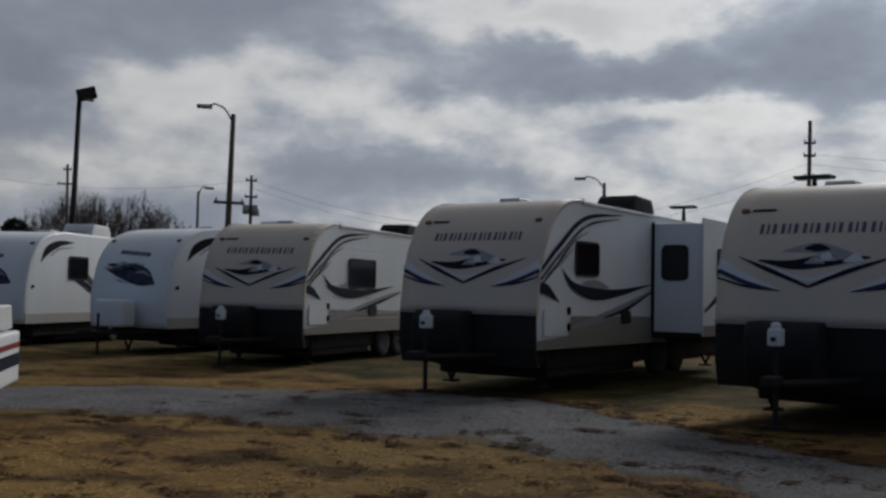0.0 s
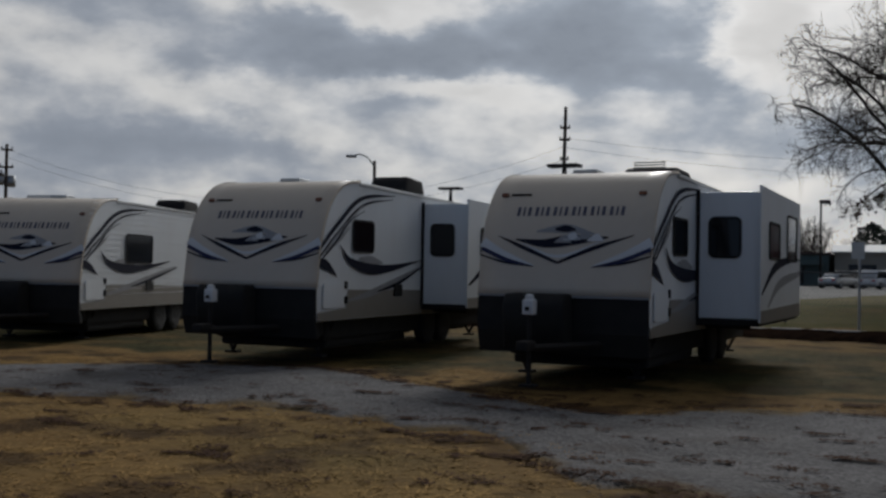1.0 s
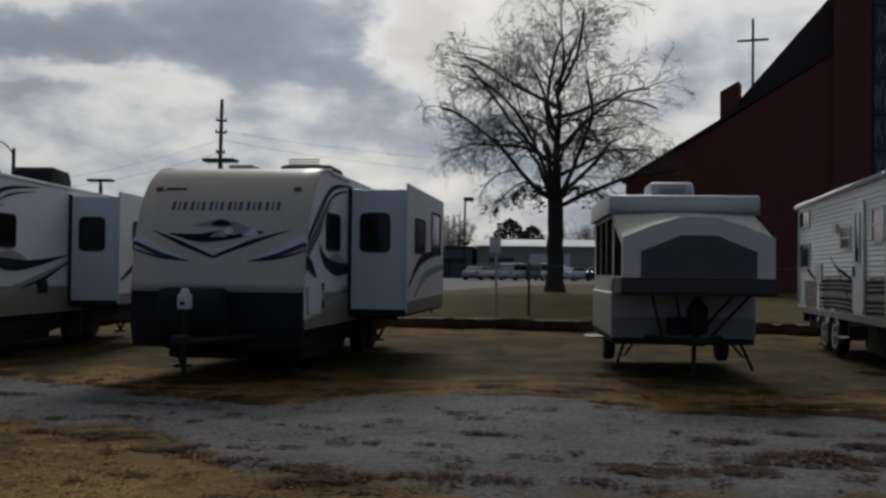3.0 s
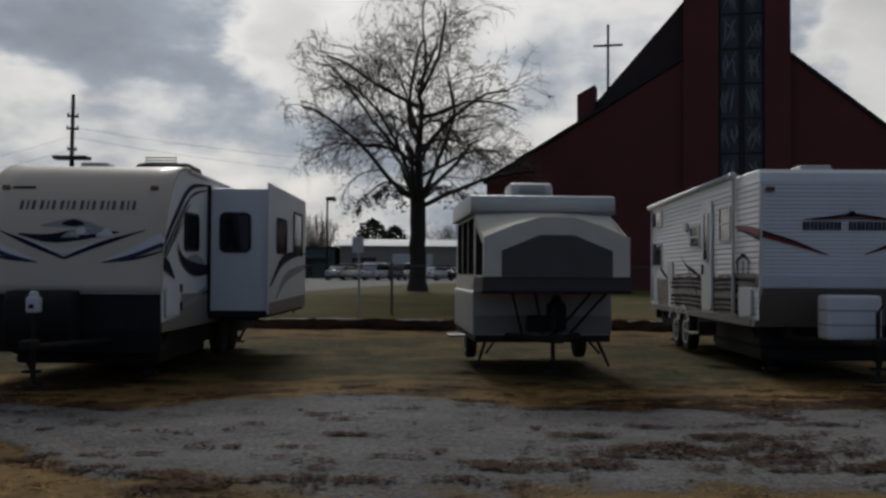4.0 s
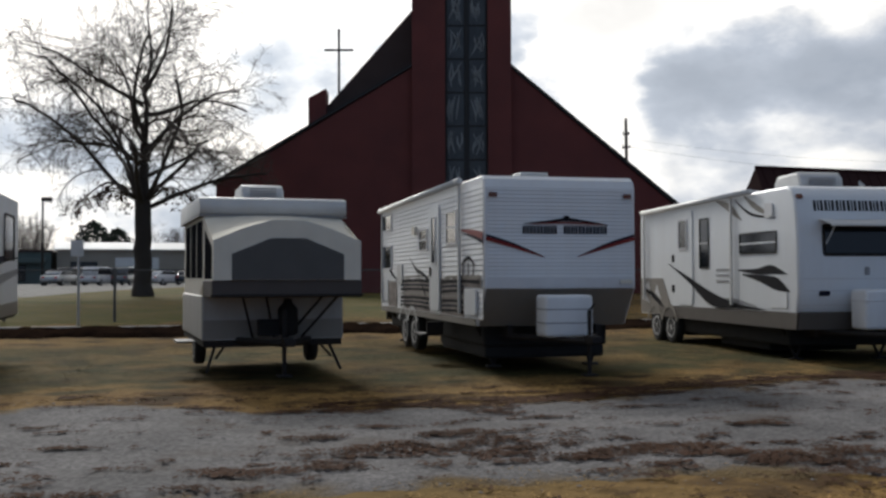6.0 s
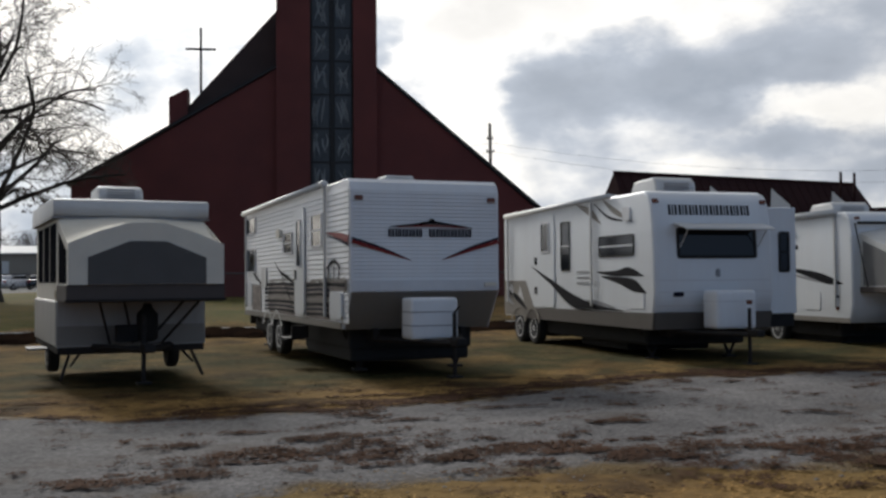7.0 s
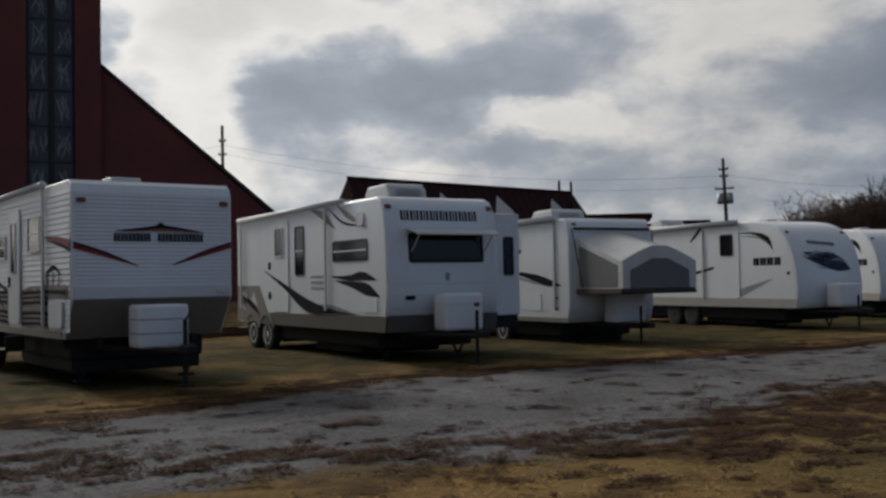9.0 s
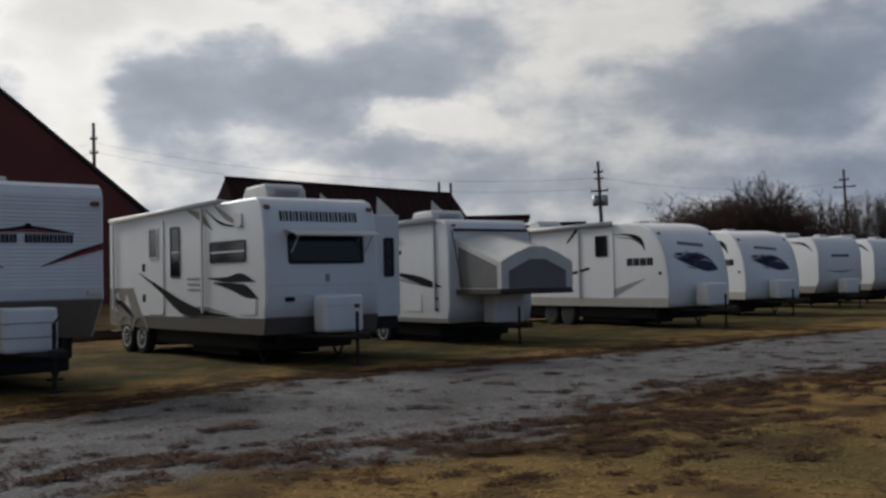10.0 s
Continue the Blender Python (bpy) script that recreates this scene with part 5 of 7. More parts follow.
# ---------- tent end: a fold-out bed under canvas ----------
def tent_end(tr, half, y0, reach, floor, deep, eave, ridge, front_eave, hi_front, k, flat, side_screen, screen, cloth):
    """A fold-out bed ahead of a wall at y0: tray of the given depth, end panel, sloping cover, screens."""
    yf = y0 - reach
    lip = floor + deep
    bed = part("tent_bed", box((2 * half + 0.04, reach, deep), (0, y0 - reach / 2, floor + deep / 2), 0.02), BEDSKIRT, tr, "dark fold-out bed tray")
    part("tray_rim", box((2 * half + 0.07, 0.03, 0.035), (0, yf - 0.012, floor + 0.03), 0.008), STEEL, bed)
    fm = front_map(yf)
    bow = 0.025
    shape = [(-half, lip), (half, lip), (half, front_eave), ((half + flat) / 2, (front_eave + hi_front) / 2 + bow), (flat, hi_front), (-flat, hi_front), (-(half + flat) / 2, (front_eave + hi_front) / 2 + bow), (-half, front_eave)]
    patch("end_panel", fm, shape, cloth, bed, 0.0, 0.03, "cream canvas end panel")
    drop = 0.26 * (hi_front - lip) + 0.03
    inner = [(-half * k, lip + 0.004), (half * k, lip + 0.004), (half * k, front_eave - drop * 0.72), (flat * 1.1, hi_front - drop), (-flat * 1.1, hi_front - drop), (-half * k, front_eave - drop * 0.72)]
    patch("end_screen", fm, inner, screen, bed, 0.034, 0.006, "grey screen panel")
    for a0, a1 in zip(shape[2:], shape[3:]):
        part("panel_hem", rod(fm(a0[0], a0[1], 0.01), fm(a1[0], a1[1], 0.01), 0.014, sides=6), cloth, bed)
    # cover: rises from the end panel to the wall, sagging a little between its bows
    top = shape[2:]
    wall = [(half, eave), ((half + flat) / 2, (eave + ridge) / 2), (flat, ridge), (-flat, ridge), (-(half + flat) / 2, (eave + ridge) / 2), (-half, eave)]
    verts = []
    for t in np.linspace(0, 1, 7):
        sag = -0.05 * math.sin(math.pi * t)
        for (a, b), (c, d) in zip(top, wall):
            verts.append((a * (1 - t) + c * t, yf + (y0 - yf) * t, b * (1 - t) + d * t + sag))
    faces = [(r * 6 + i, r * 6 + i + 1, r * 6 + i + 7, r * 6 + i + 6) for r in range(6) for i in range(5)]
    link_mesh("tent_cover", verts, faces, cloth, bed, "cream canvas cover")
    for s in (-1, 1):
        sm = side_map(s * half)
        patch("side_panel", sm, [(yf, lip), (y0, lip), (y0, eave - 0.01), (yf, front_eave - 0.01)], cloth, bed, -0.012, 0.012)
        patch("side_screen", sm, [(yf + 0.13, lip + 0.02), (y0 - 0.1, lip + 0.02), (y0 - 0.1, eave - 0.18), (yf + 0.13, front_eave - 0.08)], side_screen, bed, 0.004)
    return bed


def hybrid(x, y, yaw, z):
    tr = base_at("hybrid_camper", x, y, yaw, z, "white hybrid camper with a canvas bed folded out in front")
    tr["category"] = "camper"
    tr.scale = (1, 1, 1.035)
    W, L, H, z0 = 1.22, 5.6, 2.95, 0.60
    prof = [(0.10, z0), (0.0, 1.0), (0.02, 2.5), (0.10, 2.82), (0.25, H), (L - 0.1, H - 0.02), (L, H - 0.15), (L, z0)]
    part("body", prism(prof, -W, W, 0.05, 3), WHITE, tr, "white fibreglass shell", True)
    fm, sm = front_map(0.0), side_map(-W)
    tent_end(tr, 1.03, 0.0, 1.7, 1.24, 0.12, 2.5, 2.62, 1.93, 2.26, 0.8, 0.2, PALESCREEN, PALESCREEN, ROOFW)
    part("hinge_bar", box((2.2, 0.05, 0.06), (0, -0.03, 2.70), 0.01), BLACK, tr)
    for s in (-1, 1):
        part("bed_strap", rod((s * 1.16, -0.02, 2.70), (s * 1.09, -0.35, 1.34), 0.014, sides=5), BLACK, tr)
    for a in (-1.1, 1.1):
        marker(tr, fm, a, 2.8, AMBER, 0.12, 0.06)
    ribbon("black_sweep", sm, [(2.6, 1.78, 0.04), (1.5, 1.62, 0.16), (0.9, 1.5, 0.18), (0.32, 1.42, 0.01)], INK, tr, 20)
    ribbon("grey_sweep", sm, [(2.6, 1.66, 0.03), (1.4, 1.5, 0.07), (0.5, 1.42, 0.01)], GREYV, tr, 20, 0.004)
    blocks(tr, sm, 2.7, 2.05, 2.2, 2.3, 3, INK, gap=0.2)
    patch("hatch_door", sm, round_rect(1.2, 0.85, 1.9, 1.25, 0.05), WHITE, tr, 0.002, 0.014)
    patch("porch_lamp", sm, round_rect(2.2, 2.5, 2.45, 2.65, 0.05), PALEV, tr, 0.002, 0.06)
    patch("lower_edge", sm, [(0.1, z0), (L, z0), (L, 0.70), (0.1, 0.70)], TAUPE, tr, 0.002, 0.01)
    for b in (1.15, 0.9):
        patch("hatch_latch", sm, round_rect(0.5, b - 0.03, 0.62, b + 0.03, 0.01, 2), AMBER if b < 1 else INK, tr, 0.002, 0.015)
    part("gas_box", box((0.86, 0.5, 0.66), (0.02, -0.42, 0.92), 0.07, 3), SIDING_W, tr, "white gas bottle cover", True)
    j = tongue(tr, STEEL, 0.1)
    air_conditioner(tr, -0.3, 1.3, H - 0.01, ALU, w=0.95, l=1.0)
    aw = part("awning_roll", rod((-W - 0.08, 0.5, H), (-W - 0.08, L - 0.3, H - 0.03), 0.07, sides=12), ALU, tr, "rolled white awning", True)
    for a in (0.6, L - 0.5):
        part("awning_arm", box((0.04, 0.06, 2.0), (-W - 0.03, a, H - 1.02), 0.01), ALU, aw)
    undercarriage(tr, L, (3.1,), x=1.08, z0=z0, r=0.35)
    return tr


hybrid(24.81, 3.0, -46.2, -0.15)


# ---------- folding tent camper, raised ----------
def popup(x, y, yaw, z):
    tr = base_at("popup_camper", x, y, yaw, z, "raised pop-up camper, cream canvas with grey screens")
    tr["category"] = "camper"
    w, L, z0, box_top, H = 1.06, 3.4, 0.48, 1.14, 2.60
    part("lower_box", prism([(0.0, z0), (0.0, box_top), (L, box_top), (L, z0)], -w, w, 0.03, 2), POPUPBOX, tr, "grey-white lower body")
    fm = front_map(0.0)
    patch("skirt_band", fm, [(-w + 0.02, z0 + 0.02), (w - 0.02, z0 + 0.02), (w - 0.02, 0.78), (-w + 0.02, 0.78)], TAUPE, tr, 0.002, 0.012)
    part("floor_frame", box((2 * w - 0.05, L, 0.09), (0, L / 2, z0 - 0.05), 0.01), STEEL, tr)
    roof = part("roof", prism([(-0.05, H - 0.25), (-0.06, H - 0.04), (0.05, H), (L - 0.1, H + 0.02), (L + 0.04, H - 0.06), (L + 0.04, H - 0.27)], -w - 0.04, w + 0.04, 0.018, 2), ALU, tr, "white lift-up roof", True)
    part("roof_lip", box((2 * w + 0.1, L + 0.12, 0.025), (0, L / 2, H - 0.275), 0.006), GREYV, roof)
    air_conditioner(tr, -0.08, 0.55, H, ALU, w=0.66, l=0.9, h=0.25)
    # canvas walls between box and roof
    for s in (-1, 1):
        sm = side_map(s * (w - 0.03))
        wall = patch("canvas_wall", sm, [(0.05, box_top), (L - 0.05, box_top), (L - 0.05, H - 0.28), (0.05, H - 0.28)], CANVAS, tr, -0.02, 0.02, "cream canvas side wall")
        for a in (0.18, 1.18, 2.2):
            patch("wall_screen", sm, [(a, box_top + 0.26), (a + 0.85, box_top + 0.26), (a + 0.85, H - 0.34), (a, H - 0.34)], DARKMESH, wall, 0.003, 0.004)
        for a in (0.1, L - 0.1):
            part("lift_post", rod((s * (w - 0.06), a, box_top), (s * (w - 0.06), a, H - 0.27), 0.022, sides=8), ALU, tr)
        for k in range(3):
            ribbon("canvas_fold", sm, [(-0.1, 1.42 - 0.05 * k, 0.05), (0.25, 1.28 - 0.05 * k, 0.06), (0.6, 1.38 - 0.04 * k, 0.04)], CANVAS, wall, 12, 0.02 + 0.015 * k)
    bed = (1.03, -0.02, 1.2, 1.13, 0.24, 2.30, 2.34, 1.91, 2.20, 0.76, 0.22, DARKMESH, MESHG, CANVAS)
    tent_end(tr, *bed)
    back = tent_end(tr, *bed)
    for o in (back, *back.children):
        o.matrix_local = (pose(0, L, 0, 0, 0, 180) if o is back else Matrix()) @ o.matrix_local
    for a in (-0.62, -0.3, 0.5, 0.72):
        s = 1 if a > 0 else -1
        part("bed_brace", rod((a, -1.15, 1.15), (a - s * 0.3, -0.02, 0.52), 0.018, sides=6), STEEL, tr)
    part("gas_bottle", lathe([(0.56, 0.08), (0.6, 0.15), (0.95, 0.15), (1.03, 0.08), (1.1, 0.05)], 14, "Z", (0.12, -0.5, 0)), BLACK, tr, "dark gas bottle", True)
    part("battery_box", box((0.3, 0.24, 0.24), (-0.15, -0.42, 0.68), 0.02), BLACK, tr)
    tongue(tr, STEEL, 0.0, 1.1, 0.48)
    for s in (-1, 1):
        wheel(tr, s * 0.92, 1.83, 0.29, 0.17)
        part("stabiliser_jack", rod((s * 0.85, 0.1, z0 - 0.06), (s * 1.0, -0.08, 0.02), 0.024, sides=6), STEEL, tr)
        part("stabiliser_jack", rod((s * 0.7, 0.1, z0 - 0.06), (s * 0.86, -0.05, 0.22), 0.018, sides=6), STEEL, tr)
    part("axle", rod((-0.92, 1.83, 0.29), (0.92, 1.83, 0.29), 0.035, sides=8), STEEL, tr)
    part("step", box((0.28, 0.6, 0.03), (-w - 0.16, 1.1, 0.42), 0.006), FENCEM, tr)
    return tr


popup(10.82, 11.65, -33.5, 0.08)


# ---------- round-nosed white trailers ----------
ROUND = bend([(0.06, 0.62), (0.0, 1.1), (0.05, 1.6), (0.17, 2.05), (0.37, 2.42), (0.68, 2.71), (1.12, 2.89), (1.7, 2.98)], 24)


def round_nose(x, y, yaw, z, label, L=8.6, ac_y=6.7, ac_h=0.34, tall=1.055):
    tr = base_at("travel_trailer", x, y, yaw, z, label)
    tr.scale = (1, 1, tall)
    W, H = 1.22, 2.98
    prof = [(float(a), float(b)) for a, b in ROUND] + [(L - 0.15, H - 0.02), (L, H - 0.2), (L, 0.62)]
    part("body", prism(prof, -W, W, 0.05, 3), WHITE, tr, "white rounded fibreglass shell", True)
    cm = curve_map(ROUND)
    for s in (-1, 1):
        ribbon("nose_seam", side_map(s * W), [(a + 0.1, b, 0.02) for a, b in ROUND[::4]], PALEV, tr, 24, 0.004, 2)
    blocks(tr, cm, -0.55, 0.45, 2.31, 2.40, 7, LETTER, gap=0.12, drop=-0.01)
    # ragged dark splash on the nose
    rng = random.Random(17)
    ribbon("smudge_graphic", cm, [(-0.78, 1.93, 0.03), (-0.45, 1.92, 0.26), (0.0, 1.86, 0.42), (0.45, 1.76, 0.40), (0.80, 1.62, 0.04)], SMUDGE, tr, 26, 0.004, 5)
    for k in range(16):
        a, b = rng.uniform(-0.95, 0.35), rng.uniform(1.60, 2.10)
        l, w = rng.uniform(0.25, 0.55), rng.uniform(0.02, 0.07)
        ribbon("smudge_streak", cm, [(a, b, 0.01), (a + l * 0.5, b + rng.uniform(-0.03, 0.03), w), (a + l, b + rng.uniform(-0.08, 0.03), 0.012)], (SMUDGE, INK, SMUDGE, GREYV)[k % 4], tr, 10, 0.005 + 0.0006 * k)
    for a in (-1.05, 1.05):
        marker(tr, cm, a, 2.62)
    for s in (-1, 1):
        sm = side_map(s * W)
        patch("lower_panel", sm, [(0.08, 0.62), (L, 0.62), (L, 0.88), (0.04, 0.86)], LTAUPE, tr, 0.003, 0.008)
        if s > 0:
            window(tr, sm, 1.95, 1.72, 2.95, 2.36, r=0.09, rim=0.05)
        ribbon("arc_stripe", sm, [(2.35, 2.66, 0.01), (1.7, 2.64, 0.06), (1.15, 2.47, 0.15), (0.92, 2.15, 0.01)] if s < 0 else [(2.2, 2.72, 0.02), (1.5, 2.66, 0.16), (0.95, 2.46, 0.22), (0.66, 2.16, 0.02)], INK, tr, 22)
        ribbon("arc_stripe", sm, [(2.2, 2.58, 0.01), (1.5, 2.52, 0.05), (1.08, 2.32, 0.03)], TAUPE, tr, 18, 0.004)
        ribbon("long_dart", sm, [(5.6, 1.35, 0.01), (4.2, 1.6, 0.08), (3.0, 1.78, 0.06), (2.75, 1.8, 0.01)] if s < 0 else [(4.6, 1.0, 0.02), (3.4, 1.4, 0.16), (2.4, 1.75, 0.16), (1.9, 2.0, 0.03)], INK, tr, 18)
        if s < 0:
            ribbon("grey_dart", sm, [(2.3, 1.0, 0.22), (1.7, 1.18, 0.14), (0.95, 1.4, 0.01)], GREYV, tr, 16)
        else:
            for q in ([(4.2, 1.3, 0.02), (3.3, 1.62, 0.14), (2.75, 1.9, 0.22), (2.4, 2.1, 0.02)], [(3.6, 1.2, 0.02), (2.9, 1.5, 0.08), (2.5, 1.72, 0.02)]):
                ribbon("splash_streak", sm, q, SMUDGE, tr, 16, 0.007)
        if s < 0:
            emblem_row(tr, sm, 1.72, 0.6, 1.76, 1.97, 4, INK, 0.085, 0.14)
        patch("hatch_latch", sm, round_rect(0.3, 1.5, 0.4, 1.58, 0.02, 2), SLATE, tr, 0.002, 0.015)
    sm = side_map(-W)
    door = patch("door", sm, round_rect(2.3, 0.85, 3.4, 2.82, 0.1), WHITE, tr, 0.002, 0.02, "white entry door")
    window(door, side_map(-W - 0.022), 2.55, 2.05, 3.1, 2.66, r=0.06)
    aw = part("awning_roll", rod((-W - 0.08, 2.3, H), (-W - 0.08, L - 0.3, H - 0.03), 0.07, sides=12), ALU, tr, "rolled white awning", True)
    for a in (3.9, L - 0.4):
        part("awning_arm", box((0.04, 0.06, 2.1), (-W - 0.03, a, H - 1.08), 0.01), ALU, aw)
        ribbon("dark_bracket", sm, [(a + 0.05, 2.92, 0.1), (a + 0.3, 2.72, 0.1), (a + 0.6, 2.5, 0.05)], INK, aw, 10, 0.006)
    part("gas_box", box((0.82, 0.5, 0.62), (0.05, -0.40, 0.95), 0.08, 3), SIDING_W, tr, "white gas bottle cover", True)
    tongue(tr, STEEL, 0.05)
    air_conditioner(tr, -0.1, ac_y, H - 0.01, ALU, w=0.95, l=1.1, h=ac_h)
    roof_vent(tr, 0.2, 2.6, H - 0.02)
    undercarriage(tr, L, (4.6, 5.45), x=1.05, z0=0.62, rim=STEEL)
    return tr


WL = "white round-nosed trailer with dark smudged nose graphic and stripes"
round_nose(-7.6, 25.7, -27.3, -0.06, WL + ", gas cover", ac_y=5.4, ac_h=0.46, tall=1.02)
round_nose(-11.7, 27.0, -9.5, -0.06, WL, ac_y=4.6, ac_h=0.42, tall=1.0)
round_nose(31.0, -2.3, -48.0, -0.08, WL + ", awning rolled")
round_nose(38.6, -5.4, -56, -0.08, WL + ", awning rolled")


def plain_white(x, y, yaw, z):
    tr = base_at("travel_trailer", x, y, yaw, z, "plain white square-fronted trailer with a small grey emblem")
    W, L, H = 1.22, 7.0, 2.95
    prof = [(0.35, 0.62), (0.0, 1.1), (0.02, 2.3), (0.2, 2.7), (0.5, H), (L, H - 0.03), (L, 0.62)]
    part("body", prism(prof, -W, W, 0.06, 3), WHITE, tr, "white shell", True)
    cm, sm = curve_map(prof[1:5]), side_map(-W)
    blocks(tr, cm, -0.5, 0.5, 2.1, 2.2, 5, SLATE, gap=0.15)
    ribbon("smile_stripe", cm, [(-0.8, 1.55, 0.01), (0.0, 1.48, 0.05), (0.8, 1.58, 0.01)], SLATE, tr, 14, 0.004)
    window(tr, sm, 1.5, 1.55, 2.6, 2.35, r=0.08)
    ribbon("arc_stripe", sm, [(1.6, 2.75, 0.02), (0.8, 2.65, 0.1), (0.35, 2.35, 0.02)], INK, tr, 14)
    patch("lower_panel", sm, [(0.3, 0.62), (L, 0.62), (L, 0.9), (0.15, 0.9)], TAUPE, tr, 0.003, 0.008)
    part("gas_box", box((0.8, 0.5, 0.6), (0, -0.4, 0.9), 0.08, 3), SIDING_W, tr, "white gas bottle cover", True)
    tongue(tr, STEEL, 0.05)
    air_conditioner(tr, 0, 2.6, H - 0.01, ALU, w=0.85, l=1.1, h=0.28)
    roof_vent(tr, 0.2, 1.3, H)
    undercarriage(tr, L, (3.9, 4.75), x=1.05, z0=0.62, rim=STEEL)
    return tr


plain_white(45.6, -9.1, -54.5, 0.0)
plain_white(50.4, -12.4, -56, 0.0)


# ---------- church ----------
def church():
    c = bearing(-52, 56)
    ch = thing("church", pose(c.x, c.y, c.z - 0.02, 0, 0, -52), "maroon brick church with a tall tower and stepped gable", "church")
    g = c.z
    fm = front_map(0.0)

    def slab(name, pts, depth, material, y=0.0, label=""):
        """A wall with the (x, z) outline facing -y, depth metres thick."""
        bm = bmesh.new()
        a = [bm.verts.new((x, y, z - g)) for x, z in pts]
        b = [bm.verts.new((x, y + depth, z - g)) for x, z in pts]
        bm.faces.new(a)
        bm.faces.new(b[::-1])
        for i in range(len(pts)):
            bm.faces.new((a[i], b[i], b[(i + 1) % len(pts)], a[(i + 1) % len(pts)]))
        return part(name, bm, material, ch, label)

    wall_l = [(-12.1, g), (-1.57, g), (-1.57, 12.75), (-6.9, 9.55), (-12.1, 6.45)]
    wall_r = [(3.75, g), (14.5, g), (14.5, 3.6), (12.4, 5.35), (3.75, 12.7)]
    slab("gable_wall", wall_l, 17.0, BRICK, 0.0, "maroon brick gable wall")
    slab("gable_wall", wall_r, 17.0, BRICK, 0.0, "maroon brick gable wall")
    for pts in ([(-12.3, 6.42), (-1.6, 12.78), (-1.6, 12.95), (-12.3, 6.6)], [(3.76, 12.72), (14.7, 3.5), (14.8, 3.66), (3.76, 12.92)]):
        slab("roof_coping", pts, 17.2, BRONZE, -0.12, "dark metal roof edge")
    # high roof behind the left shoulder
    slab("upper_roof", [(-6.7, 9.4), (-1.58, 12.5), (-1.58, 16.1), (-6.3, 10.75)], 12.0, SHINGLE, 0.9, "dark shingled upper roof")
    slab("chimney", [(-7.22, 9.1), (-6.27, 9.6), (-6.27, 11.72), (-7.22, 11.2)], 1.4, BRICK, 0.5, "brick stub with a slanted top")
    # tower: two piers and a deep slot of leaded glass
    slab("tower_pier", [(-1.57, g), (0.2, g), (0.2, 21.0), (-1.57, 20.0)], 6.0, BRICK, -0.35, "brick tower pier")
    slab("tower_pier", [(2.5, g), (3.75, g), (3.75, 23.0), (2.5, 22.3)], 6.0, BRICK, -0.35, "brick tower pier")
    slab("tower_core", [(0.2, g), (2.5, g), (2.5, 22.2), (0.2, 21.0)], 5.0, BRICK, 0.55)
    win = slab("leaded_window", [(0.2, 2.2), (2.5, 2.2), (2.5, 17.2), (0.2, 17.2)], 0.12, BRONZE, 0.34, "dark framed leaded window")
    rng = random.Random(4)
    for col, (a0, a1) in enumerate(((0.32, 1.22), (1.52, 2.38))):
        for r in range(8):
            b0 = 2.4 + 1.82 * r
            m = front_map(0.34)
            pane = patch("pane", m, [(a0, b0 - g), (a1, b0 - g), (a1, b0 + 1.7 - g), (a0, b0 + 1.7 - g)], LEADED, win, 0.006, 0.02)
            for k in range(5):
                x0, x1 = rng.uniform(a0 + 0.08, a1 - 0.08), rng.uniform(a0 + 0.08, a1 - 0.08)
                y0, y1 = b0 + rng.uniform(0.1, 0.5) - g, b0 + rng.uniform(1.1, 1.6) - g
                ribbon("glass_relief", m, [(x0, y0, 0.02), ((x0 + x1) / 2 + rng.uniform(-0.15, 0.15), (y0 + y1) / 2, 0.10), (x1, y1, 0.03)], LEADLINE, pane, 8, 0.03, 2)
    part("tower_mullion", box((0.2, 0.14, 15.0), (1.37, 0.3, 9.7 - g), 0.02), BRONZE, ch)
    cross = thing("roof_cross", ch.matrix_world @ Matrix.Translation((-5.82, 3.2, 9.85 - g)), "thin dark metal cross on the church roof", "cross")
    part("upright", box((0.13, 0.13, 5.75), (0, 0, 2.87), 0.02), BRONZE, cross)
    part("crossbar", box((1.65, 0.12, 0.12), (0, 0, 4.55), 0.02), BRONZE, cross)


church()


